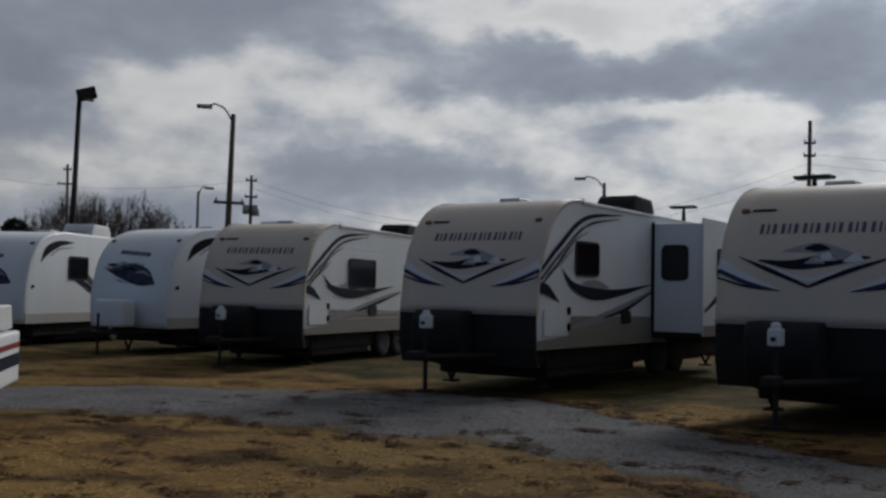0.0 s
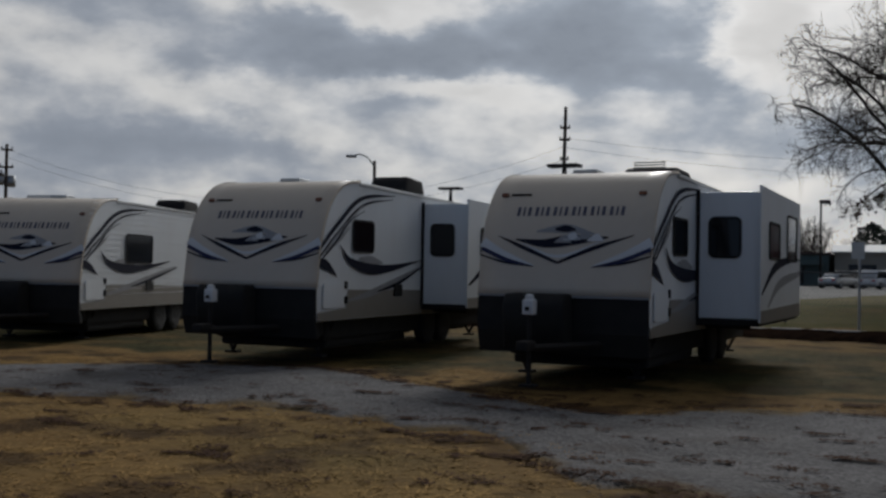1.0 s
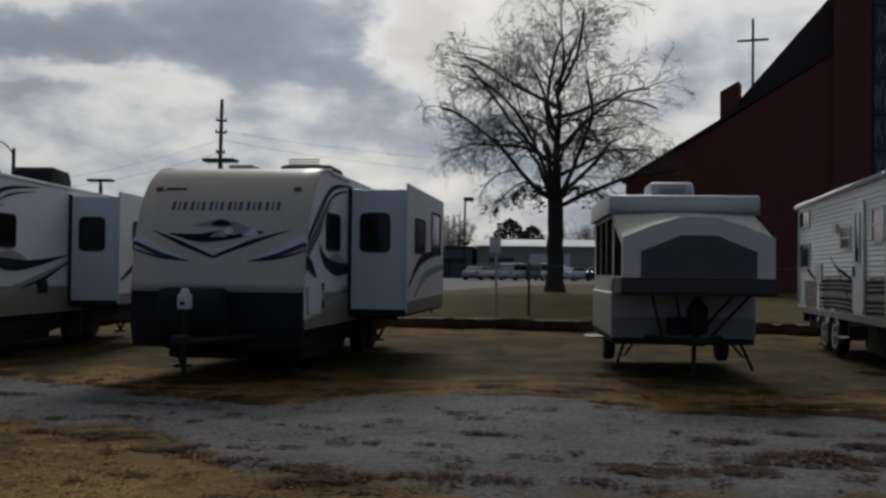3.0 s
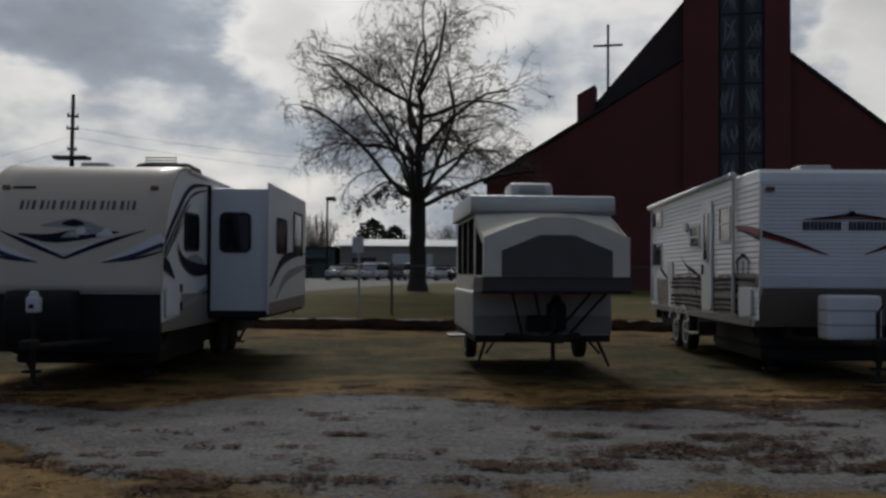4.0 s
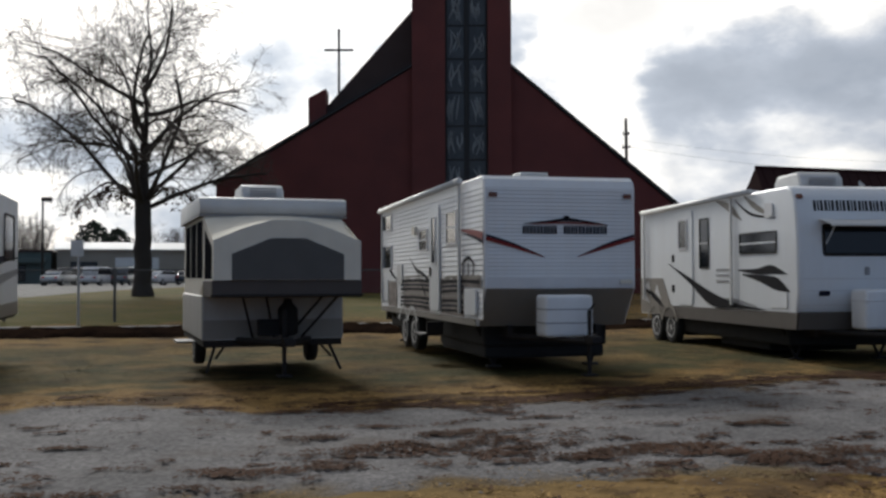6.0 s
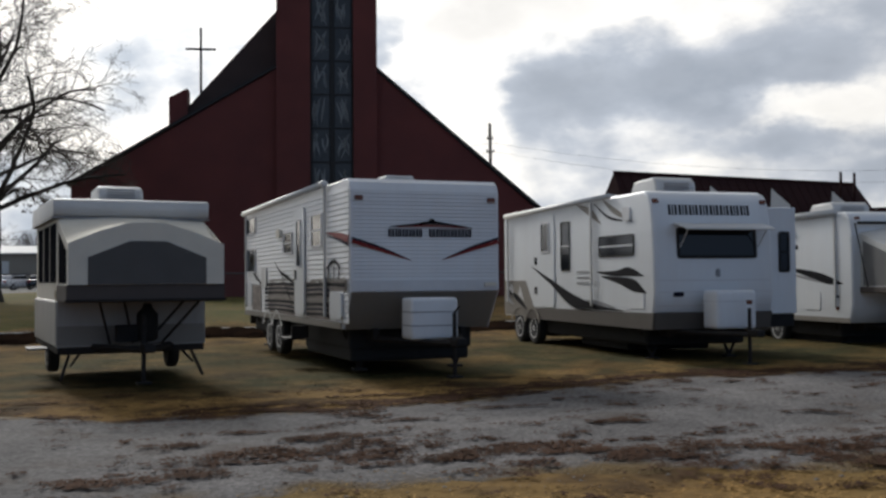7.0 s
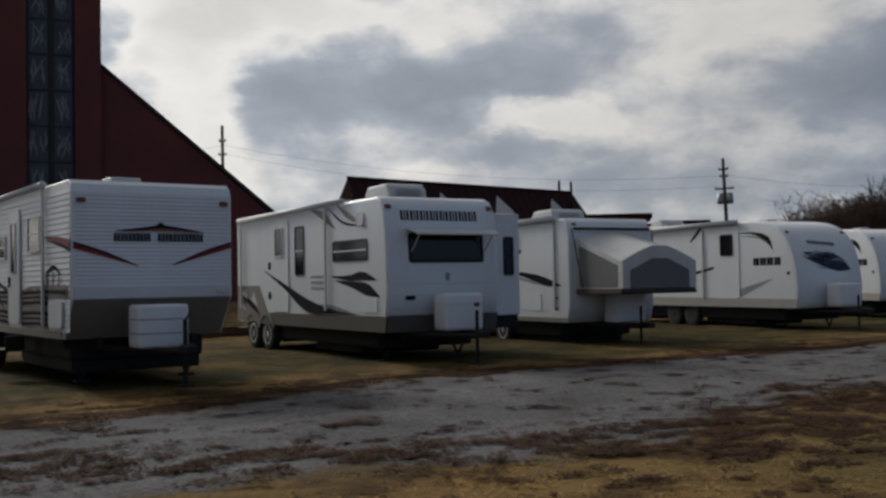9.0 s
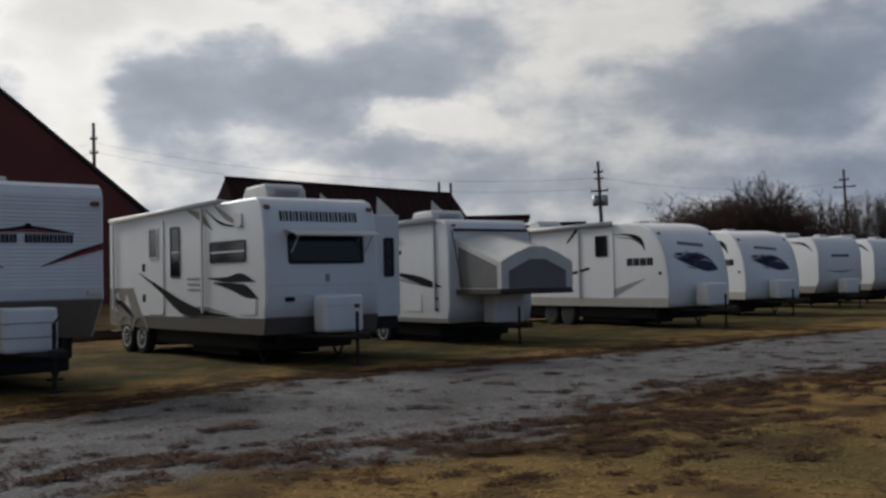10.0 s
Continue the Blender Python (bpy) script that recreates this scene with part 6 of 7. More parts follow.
def hall():
    """Long low hall with a maroon metal roof and white gablets."""
    a, b = bearing(-68.75, 50), bearing(-81.0, 61)
    d = (b - a).to_2d()
    L, yaw = d.length, math.degrees(math.atan2(d.y, d.x))
    m = pose(a.x, a.y, a.z, 0, 0, yaw)
    h = thing("hall", m, "long hall with maroon metal roof and white gablets", "building")
    near = -1          # the camera is on the -y side
    hi, lo, out = 6.45 - a.z, 3.3 - a.z, 1.9
    v = [(0, 0, hi), (L, 0, hi), (-0.3, -out, lo), (L + 0.9, -out, lo), (-0.3, out, lo), (L + 0.9, out, lo)]
    f = [(0, 1, 3, 2), (1, 0, 4, 5), (0, 2, 4), (1, 5, 3)]
    roof = link_mesh("roof", v, f, ROOFM, h, "maroon standing seam roof")
    for i in range(int(L / 0.6)):
        x = 0.3 + 0.6 * i
        part("roof_seam", rod((x, -0.02, hi + 0.01), (x, -out, lo + 0.02), 0.02, sides=4), ROOFM, roof)
    part("ridge_cap", rod((0, 0, hi + 0.02), (L, 0, hi + 0.02), 0.08, sides=6), ROOFM, roof)
    part("wall", box((L - 0.2, 2 * out - 0.6, lo), (L / 2, 0, lo / 2), 0.02), BRICK, h, "maroon brick wall")
    for az in (-72.9, -76.0, -79.0):
        x = None
        for k in range(400):
            p = a.to_2d() + d.normalized() * (L * k / 399)
            if math.degrees(math.atan2(-p.x, p.y)) <= az:
                x = L * k / 399
                break
        y, z = -out * 0.5, hi - (hi - lo) * 0.5
        y = -1.15
        z = hi - (hi - lo) * 0.45
        bm = prism([(0.0, -0.3), (0.95, -0.3), (0.95, 0.0), (0.06, 0.86)], -0.06, 0.06)
        bmesh.ops.transform(bm, matrix=Matrix.Translation((x, y, z)) @ Matrix.Rotation(radians(-90 + az - yaw + 0), 4, "Z"), verts=bm.verts)
        part("gablet", bm, ROOFPALE, roof, "white triangular gablet")
    for x in (L - 2.2, L - 1.2):
        part("vent_pipe", rod((x, -1.0, hi - 1.0), (x, -1.0, hi + 0.5), 0.07, sides=8), ROOFM, roof)
    # lower wings behind the hall
    for az, dist, wide, high, label in ((-83.3, 72, 4.6, 5.0, "low maroon brick wing with flat roof"), (-86.4, 78, 4.8, 4.75, "low dark annexe with a flat roof edge")):
        c = bearing(az, dist)
        w = thing("low_wing", pose(c.x, c.y, c.z, 0, 0, az), label, "building")
        part("wall", box((wide, 8, high), (0, 3, high / 2), 0.02), BRICK, w)
        part("roof_edge", box((wide + 0.3, 8.3, 0.3), (0, 3, high + 0.05), 0.03), ROOFM, w)


hall()


# ---------- shops and car park ----------
def shops():
    c = bearing(-34, 130)
    m = pose(c.x, c.y, c.z, 0, 0, -34)
    a = thing("shop_building", m, "low beige shop building with a pale roof band", "building")
    part("wall", box((27, 24, 4.0), (8.5, 12, 2.0), 0.03), STUCCO, a)
    part("roof", prism([(-0.5, 3.95), (-0.5, 4.1), (1.6, 4.95), (22.6, 4.95), (24.5, 4.1), (24.5, 3.95)], -5.3, 22.3, 0.03), ROOFPALE, a, "pale sloping metal roof")
    for x0, x1, z0, z1, mt in ((1.5, 6.5, 0.2, 3.1, ROOFPALE), (10, 15, 0.6, 2.9, ROOFPALE), (17, 20, 0.2, 2.8, GLASS), (-3.5, -0.5, 0.2, 2.6, GLASS)):
        part("shop_panel", box((x1 - x0, 0.12, z1 - z0), ((x0 + x1) / 2, -0.05, (z0 + z1) / 2), 0.02), mt, a)
    b = thing("shop_building", m, "low dark green shop front with plain windows", "building")
    part("wall", box((26, 20, 3.7), (-18.6, 9, 1.85), 0.03), GREENB, b)
    part("roof", box((26.4, 20.4, 0.3), (-18.6, 9, 3.8), 0.04), SHINGLE, b)
    part("canopy", box((24, 1.6, 0.5), (-18.2, -1.6, 2.7), 0.04), GREENB, b, "green canopy")
    for k in range(9):
        w = part("window", box((1.4, 0.08, 1.9), (-29 + 2.5 * k, -1.02, 1.25), 0.02), BRONZE, b)
        part("pane", box((1.2, 0.04, 1.7), (-29 + 2.5 * k, -1.06, 1.25), 0.01), GLASS, w)
    # asphalt
    az = np.linspace(-12, -46, 35)
    near = np.interp(-az, [12, 30, 31.5, 34, 37, 40, 46], [46, 49, 54, 66, 80, 90, 96])
    verts, faces = [], []
    for q, n0 in zip(az, near):
        for t in np.linspace(0, 1, 12):
            p = bearing(q, n0 + (150 - n0) * t)
            verts.append((p.x, p.y, p.z + (0.015 if t > 0 else -0.02)))
    for i in range(34):
        for j in range(11):
            k = i * 12 + j
            faces.append((k, k + 1, k + 13, k + 12))
    tagged(link_mesh("car_park", verts, faces, ASPHALT), "pale worn asphalt car park in front of shops", "car park", kind="structure")


shops()


def car(az, d, yaw, paint, tall=False, label="", category="car"):
    p = bearing(az, d)
    c = thing("car", pose(p.x, p.y, p.z + 0.02, 0, 0, yaw), label, category, "cars parked by the shops")
    h = 1.75 if tall else 1.45
    L = 4.7
    lower = [(-2.3, 0.35), (-2.35, 0.7), (-2.2, 0.88), (-1.2, 0.98), (1.7, 1.0), (2.25, 0.92), (2.35, 0.6), (2.3, 0.35)]
    cabin = [(-1.25, 0.96), (-0.55, h - 0.08), (-0.2, h), (1.2 if not tall else 1.8, h), (1.9 if not tall else 2.15, 0.98)]
    turn = Matrix.Rotation(math.pi / 2, 4, "Z")
    for nm, pr, w, mt in (("body", lower, 0.88, paint), ("cabin", cabin, 0.76, paint)):
        bm = prism(pr, -w, w, 0.07, 2)
        bmesh.ops.transform(bm, matrix=turn, verts=bm.verts)
        part(nm, bm, mt, c, smooth=True)
    glass = [(-1.05, 1.02), (-0.5, h - 0.14), (1.15 if not tall else 1.75, h - 0.12), (1.7 if not tall else 1.95, 1.02)]
    for s in (-1, 1):
        bm = prism(glass, s * 0.755, s * 0.775)
        bmesh.ops.transform(bm, matrix=turn, verts=bm.verts)
        part("side_glass", bm, GLASS, c)
    bm = prism([(-1.22, 1.02), (-0.58, h - 0.12), (-0.6, h - 0.1), (-1.26, 1.03)], -0.66, 0.66)
    bmesh.ops.transform(bm, matrix=turn, verts=bm.verts)
    part("windscreen", bm, GLASS, c)
    for y in (-0.8, 0.8):
        for x in (-1.45, 1.45):
            t = part("wheel", lathe([(-0.1, 0.2), (-0.1, 0.3), (0.1, 0.3), (0.1, 0.2)], 16, "Y", (x, y, 0.31)), RUBBER, c)
            part("rim", lathe([(-0.11, 0.19), (0.11, 0.19)], 12, "Y", (x, y, 0.31)), GALV, t)
    for y in (-0.6, 0.6):
        part("headlight", box((0.06, 0.34, 0.14), (2.31, y, 0.74), 0.02), PALEV, c)
        part("tail_light", box((0.06, 0.3, 0.16), (-2.33, y, 0.76), 0.02), REDLENS, c)


car(-32.6, 112, 30, PAINTS[2], True, "dark parked SUV in front of the shops")
car(-32.0, 104, 32, PAINTS[0], False, "silver parked saloon car on the asphalt")
car(-33.9, 104, 30, PAINTS[1], True, "white parked SUV on the asphalt")
car(-35.2, 106, 38, PAINTS[3], True, "grey parked SUV beside the white one")
car(-37.1, 104, 20, PAINTS[1], False, "white parked saloon car behind the tree")
car(-38.5, 106, 34, PAINTS[2], False, "dark parked saloon car behind the tree")


# ---------- bare trees ----------
def grow_tree(seed, height, spread, fork, r0, levels=4, limbs=8, twig_min=0.010, droop=0.6):
    """Tapered segments (a, b, ra, rb, level) of a leafless tree."""
    rng = random.Random(seed)
    segs = []
    centre, rad = Vector((0, 0, (height + fork) / 2)), Vector((spread, spread, (height - fork) / 2 * 1.08))

    def inside(p):
        q = p - centre
        return (q.x / rad.x) ** 2 + (q.y / rad.y) ** 2 + (q.z / rad.z) ** 2

    def limb(p, d, length, r, level, wob):
        n = max(3, int(length / (0.5 if level < 2 else 0.3)))
        step = length / n
        for i in range(n):
            t = i / n
            sink = 0.10 * (1 - 2.4 * t) if level == 1 else -droop * 0.10 * level * t
            d = (d + Vector((rng.gauss(0, wob), rng.gauss(0, wob), rng.gauss(0, wob) + sink))).normalized()
            q = p + d * step
            if inside(q) > 1.0:
                d = (d + Vector((0, 0, -0.2)) - (q - centre).normalized() * 0.3).normalized()
                q = p + d * step * 0.6
            r1 = max(r * (1 - 0.8 / n), twig_min)
            segs.append((p, q, r, r1, level))
            p, r = q, r1
            if level < levels and t > (0.16 if level == 1 else 0.1):
                for _ in range(1 if level < 2 else 2):
                    if rng.random() < 0.74:
                        side = Vector((rng.gauss(0, 1), rng.gauss(0, 1), rng.gauss(0.25, 0.5)))
                        side = (side - d * side.dot(d)).normalized()
                        nd = (d * rng.uniform(0.55, 1.0) + side * rng.uniform(0.5, 0.9)).normalized()
                        limb(p, nd, length * rng.uniform(0.34, 0.55) * (1 - 0.3 * t), max(r * rng.uniform(0.38, 0.55), twig_min), level + 1, 0.17)

    p, r = Vector((0, 0, -0.1)), r0
    for i in range(8):
        q = Vector((rng.gauss(0, 0.03), rng.gauss(0, 0.03), fork * (i + 1) / 8))
        segs.append((p, q, r * (1.4 if i == 0 else 1), r * 0.985, 0))
        p, r = q, r * 0.985
    # leader, straight to the top, with limbs all the way
    steps = 12
    rl = r * 0.82
    for i in range(steps):
        q = p + Vector((rng.gauss(0, 0.10), rng.gauss(0, 0.10), (height - fork) * 0.95 / steps))
        segs.append((p, q, rl, rl * 0.82, 0 if i < 5 else 1))
        p, rl = q, rl * 0.82
        if i > 0:
            for _ in range(2):
                a = rng.uniform(0, 2 * math.pi)
                limb(p, Vector((math.cos(a), math.sin(a), rng.uniform(0.5, 1.2))).normalized(), spread * rng.uniform(0.65, 1.0) * (1 - 0.5 * i / steps), rl * rng.uniform(0.4, 0.6), 2, 0.1)
    for k in range(limbs):
        a = 2 * math.pi * (k + rng.uniform(-0.25, 0.25)) / limbs
        up = (0.3, 1.0, 0.5, 1.6, 0.4, 0.8)[k % 6] + rng.uniform(-0.05, 0.2)
        limb(Vector((0, 0, fork * rng.uniform(0.84, 1.05))), Vector((math.cos(a), math.sin(a), up)).normalized(), spread * rng.uniform(0.95, 1.25) * (1 + 0.28 * (up > 1)), r * rng.uniform(0.3, 0.46), 1, 0.09)
    # arching side limbs off the leader
    for k in range(9):
        a = 2.4 * k + rng.uniform(-0.3, 0.3)
        z = fork + (height - fork) * (0.10 + 0.42 * k / 8)
        limb(Vector((0, 0, z)), Vector((math.cos(a), math.sin(a), rng.uniform(0.25, 0.6))).normalized(), spread * rng.uniform(0.85, 1.05) * (1 - 0.25 * k / 8), r * 0.3, 1, 0.09)
    return segs


def tube_mesh(name, segs, material, parent, label=""):
    """Joins segments into one mesh of thin tubes."""
    big = [s for s in segs if s[2] > 0.05]
    small = [s for s in segs if s[2] <= 0.05]
    V, F, base = [], [], 0
    for group, k in ((big, 7), (small, 3)):
        if not group:
            continue
        a, b = np.array([s[0] for s in group]), np.array([s[1] for s in group])
        ra, rb = np.array([s[2] for s in group]), np.array([s[3] for s in group])
        d = b - a
        d /= np.linalg.norm(d, axis=1)[:, None] + 1e-9
        ref = np.where(np.abs(d[:, 2:3]) > 0.9, [[1.0, 0, 0]], [[0, 0, 1.0]])
        u = np.cross(d, ref)
        u /= np.linalg.norm(u, axis=1)[:, None] + 1e-9
        w = np.cross(d, u)
        rings = []
        for p, r in ((a, ra), (b + d * 0.25 * rb[:, None], rb)):
            rings.append(np.stack([p + (u * math.cos(2 * math.pi * i / k) + w * math.sin(2 * math.pi * i / k)) * r[:, None] for i in range(k)], 1))
        v = np.concatenate(rings, 1).reshape(-1, 3)
        m = len(group)
        idx = base + np.arange(m)[:, None] * 2 * k
        for i in range(k):
            j = (i + 1) % k
            F.append(idx + [[i, j, k + j, k + i]])
        V.append(v)
        base += len(v)
    me = bpy.data.meshes.new(name)
    me.from_pydata(np.concatenate(V).tolist(), [], np.concatenate(F).tolist())
    me.materials.append(material)
    me.polygons.foreach_set("use_smooth", [True] * len(me.polygons))
    ob = new(name, me)
    ob.parent = parent
    return tagged(ob, label)


def big_tree():
    p = bearing(-36.05, 50)
    t = thing("bare_tree", pose(p.x, p.y, p.z, 0, 0, 20), "large leafless shade tree on the green lawn", "tree")
    segs = grow_tree(12, 15.2, 6.6, 4.4, 0.42, 4, 7, 0.009, 0.7)
    # hair-fine twigs that hang from the outer shoots
    rng = random.Random(31)
    for a, b, ra, rb, level in [s for s in segs if s[4] >= 4]:
        for _ in range(1):
            if rng.random() < 0.24:
                d = ((b - a).normalized() * 0.6 + Vector((rng.gauss(0, 0.5), rng.gauss(0, 0.5), rng.gauss(-0.1, 0.4)))).normalized()
                m1 = b + d * rng.uniform(0.2, 0.4)
                m2 = m1 + (d + Vector((0, 0, -0.35))).normalized() * rng.uniform(0.2, 0.45)
                segs.append((b, m1, 0.006, 0.005, 5))
                segs.append((m1, m2, 0.005, 0.003, 5))
    tube_mesh("trunk", [s for s in segs if s[4] < 2], BARK, t, "dark forking trunk")
    tagged(tube_mesh("crown", [s for s in segs if s[4] >= 2], TWIG, t, "fine bare twigs"), kind="stuff")
    # low drooping branches that still hold brown leaves
    rng = random.Random(9)
    boughs, verts, faces = [], [], []
    for x1, z1, n in ((-3.2, 3.9, 3), (-2.3, 4.3, 4), (-1.3, 4.3, 3), (1.5, 4.5, 3), (2.6, 4.2, 3)):
        for _ in range(n):
            s = 1 if x1 > 0 else -1
            end = Vector((x1 + rng.gauss(0, 0.35), rng.gauss(0, 1.0), z1 + rng.gauss(0, 0.2)))
            path = bend([(s * 0.2, 0, 4.4), (x1 * 0.45, end.y * 0.4, 5.1 + rng.uniform(-0.2, 0.3)), (x1 * 0.8, end.y * 0.8, z1 + 0.5), tuple(end)], 12)
            pts = [Vector(q) for q in path]
            for k, (a, b) in enumerate(zip(pts, pts[1:])):
                boughs.append((a, b, 0.045 - 0.0034 * k, 0.042 - 0.0034 * k, 2))
                if k < 5:
                    continue
                for _ in range(3):
                    c = b + Vector((rng.gauss(0, 0.22), rng.gauss(0, 0.22), rng.gauss(-0.08, 0.16)))
                    boughs.append((b, c, 0.008, 0.005, 3))
                    for _ in range(3):
                        e = c + Vector((rng.gauss(0, 0.06), rng.gauss(0, 0.06), rng.gauss(-0.03, 0.05)))
                        u, v = Vector((rng.gauss(0, 1), rng.gauss(0, 1), rng.gauss(0, 1))).normalized(), Vector((rng.gauss(0, 1), rng.gauss(0, 1), rng.gauss(0, 1))).normalized()
                        r = rng.uniform(0.04, 0.09)
                        q = len(verts)
                        verts += [e + u * r, e + v * r, e - u * r, e - v * r]
                        faces.append((q, q + 1, q + 2, q + 3))
    hung = tube_mesh("low_bough", boughs, TWIG, t, "low drooping boughs")
    leaves = link_mesh("dead_foliage", verts, faces, DEADLEAF, t, "brown leaves clinging to low twigs")
    for ob in (hung, leaves):
        tagged(ob, kind="stuff")
        ob.matrix_local = pose(0, 0, 0, 0, 0, -56)


big_tree()


def fan_tree(seed, h, w, stems=26):
    """Upright spreading stems with a haze of fine twigs, as (a, b, ra, rb, level)."""
    rng = random.Random(seed)
    segs = []
    for k in range(stems):
        a, lean = rng.uniform(0, 6.283), math.sqrt(rng.random())
        out = Vector((math.cos(a), math.sin(a), 0)) * w * lean
        top = h * (0.62 + 0.38 * math.sqrt(max(0, 1 - lean ** 2.4))) * rng.uniform(0.9, 1.04)
        p, r = Vector((rng.gauss(0, 0.15), rng.gauss(0, 0.15), -0.1)), 0.06
        for i in range(1, 9):
            t = i / 8
            q = out * t ** 0.8 + Vector((rng.gauss(0, 0.08), rng.gauss(0, 0.08), top * t))
            segs.append((p, q, r, r * 0.8, 1 if i < 6 else 2))
            for _ in range(6 if i > 2 else 2):
                d = (q - p).normalized() * 0.9 + Vector((rng.gauss(0, 0.45), rng.gauss(0, 0.45), rng.uniform(0, 0.5)))
                e = q + d.normalized() * h * rng.uniform(0.05, 0.13)
                segs.append((q, e, 0.02, 0.012, 3))
                for _ in range(2):
                    d2 = d.normalized() + Vector((rng.gauss(0, 0.4), rng.gauss(0, 0.4), rng.gauss(0.1, 0.3)))
                    segs.append((e, e + d2.normalized() * h * rng.uniform(0.03, 0.08), 0.012, 0.007, 4))
            p, r = q, r * 0.8
    return segs


def far_trees():
    segs = fan_tree(3, 7.6, 2.5, 32)
    first = None
    spots = [(22.4, 92, 0.8), (20.0, 90, 1.0), (20.9, 95, 0.98), (19.2, 95, 0.95), (17.3, 91, 1.0), (16.0, 94, 0.9), (8.9, 117, 0.8), (7.6, 119, 0.75), (-97.4, 80, 0.95), (-100.6, 88, 0.8), (-102.4, 84, 0.8), (-104.2, 84, 0.85), (-95.2, 82, 0.72), (-93.8, 86, 0.7), (-82.6, 100, 0.75), (-84.5, 110, 0.7), (-66.3, 120, 0.6), (-28.9, 150, 0.9), (-30.6, 155, 1.1), (-38.0, 150, 0.9), (-40.5, 148, 1.05)]
    for k, (az, d, s) in enumerate(spots):
        p = bearing(az, d)
        m = pose(p.x, p.y, p.z, 0, 0, 47 * k)
        if first is None:
            first = thing("bare_tree", m, "leafless grey-brown tree in the distance", "tree", "distant bare trees")
            tube_mesh("trunk", [q for q in segs if q[4] < 2], BARK, first)
            tube_mesh("crown", [q for q in segs if q[4] >= 2], TWIGFAR, first)
            first.scale = (s, s, s)
        else:
            first.scale = (s, s, s)
            copy_thing(first, m)
    first.scale = (spots[0][2],) * 3


far_trees()


def thicket(name, az0, az1, d, h, material, label, seed, count):
    """A belt of bare brush: many thin upright stems."""
    rng = random.Random(seed)
    segs = []
    for _ in range(count):
        az, dd = rng.uniform(az0, az1), d + rng.uniform(-5, 5)
        p = bearing(az, dd)
        top = h * (0.66 + 0.5 * noise.noise((az * 0.8, seed, 0))) * rng.uniform(0.55, 1.0)
        q = p.copy()
        dirn = Vector((rng.gauss(0, 0.22), rng.gauss(0, 0.22), 1)).normalized()
        r = 0.035
        for i in range(4):
            n = q + dirn * top / 4
            segs.append((q, n, r, r * 0.7, 3))
            for _ in range(4):
                e = n + Vector((rng.gauss(0, 0.5), rng.gauss(0, 0.5), rng.uniform(0.1, 0.8))) * top * 0.14
                segs.append((n, e, 0.018, 0.008, 4))
            q, r = n, r * 0.7
            dirn = (dirn + Vector((rng.gauss(0, 0.15), rng.gauss(0, 0.15), 0))).normalized()
    ob = tube_mesh(name, segs, material, None)
    tagged(ob, label, "brush", kind="stuff")


thicket("low_brush", -90, -94, 86, 6.2, TWIGRED, "low belt of russet leafless brush behind the trailers", 12, 1200)
thicket("russet_brush", -93.4, -99.5, 84, 8.6, TWIGRED, "belt of russet leafless brush behind the trailers", 2, 5000)
thicket("grey_brush", -99, -112, 95, 8.8, TWIGFAR, "belt of grey leafless brush behind the trailers", 5, 1300)
thicket("grey_brush", 3, 26, 105, 5.0, TWIGFAR, "belt of grey leafless brush behind the trailers", 7, 1300)
thicket("grey_brush", -66, -90, 125, 4.6, TWIGFAR, "belt of grey leafless brush behind the hall", 8, 900)
thicket("dark_brush", -26, -44, 166, 9.6, TWIGFAR, "dark brush behind the shop roofs", 9, 1600)


def evergreen(az, d, h, w):
    rng = random.Random(int(d))
    p = bearing(az, d)
    t = thing("evergreen_tree", pose(p.x, p.y, p.z), "dark dense evergreen in the distance", "tree", "distant evergreens")
    part("trunk", rod((0, 0, -0.1), (0, 0, h * 0.8), 0.16, 0.05), BARK, t)
    verts, faces = [], []
    for _ in range(2600):
        z = rng.uniform(0.06, 1.0)
        r = w * (1 - z ** 2.2) ** 0.6 * math.sqrt(rng.uniform(0.25, 1.0))
        a = rng.uniform(0, 6.283)
        c = Vector((r * math.cos(a), r * math.sin(a), z * h))
        s = rng.uniform(0.1, 0.28) * max(1.0, w / 1.5)
        u = Vector((rng.gauss(0, 1), rng.gauss(0, 1), rng.gauss(0, 0.6))).normalized()
        v = Vector((rng.gauss(0, 1), rng.gauss(0, 1), rng.gauss(0, 0.6))).normalized()
        k = len(verts)
        verts += [c, c + u * s, c + v * s]
        faces.append((k, k + 1, k + 2))
    link_mesh("crown", verts, faces, EVERGREEN, t)


evergreen(22.9, 61, 4.8, 2.0)
evergreen(-33.6, 158, 8.6, 3.6)
evergreen(-34.8, 160, 7.8, 3.2)


# ---------- poles, lamps and wires ----------
def place(az, d, el):
    p = bearing(az, d)
    return p, EYE + d * math.tan(radians(el)) - p.z


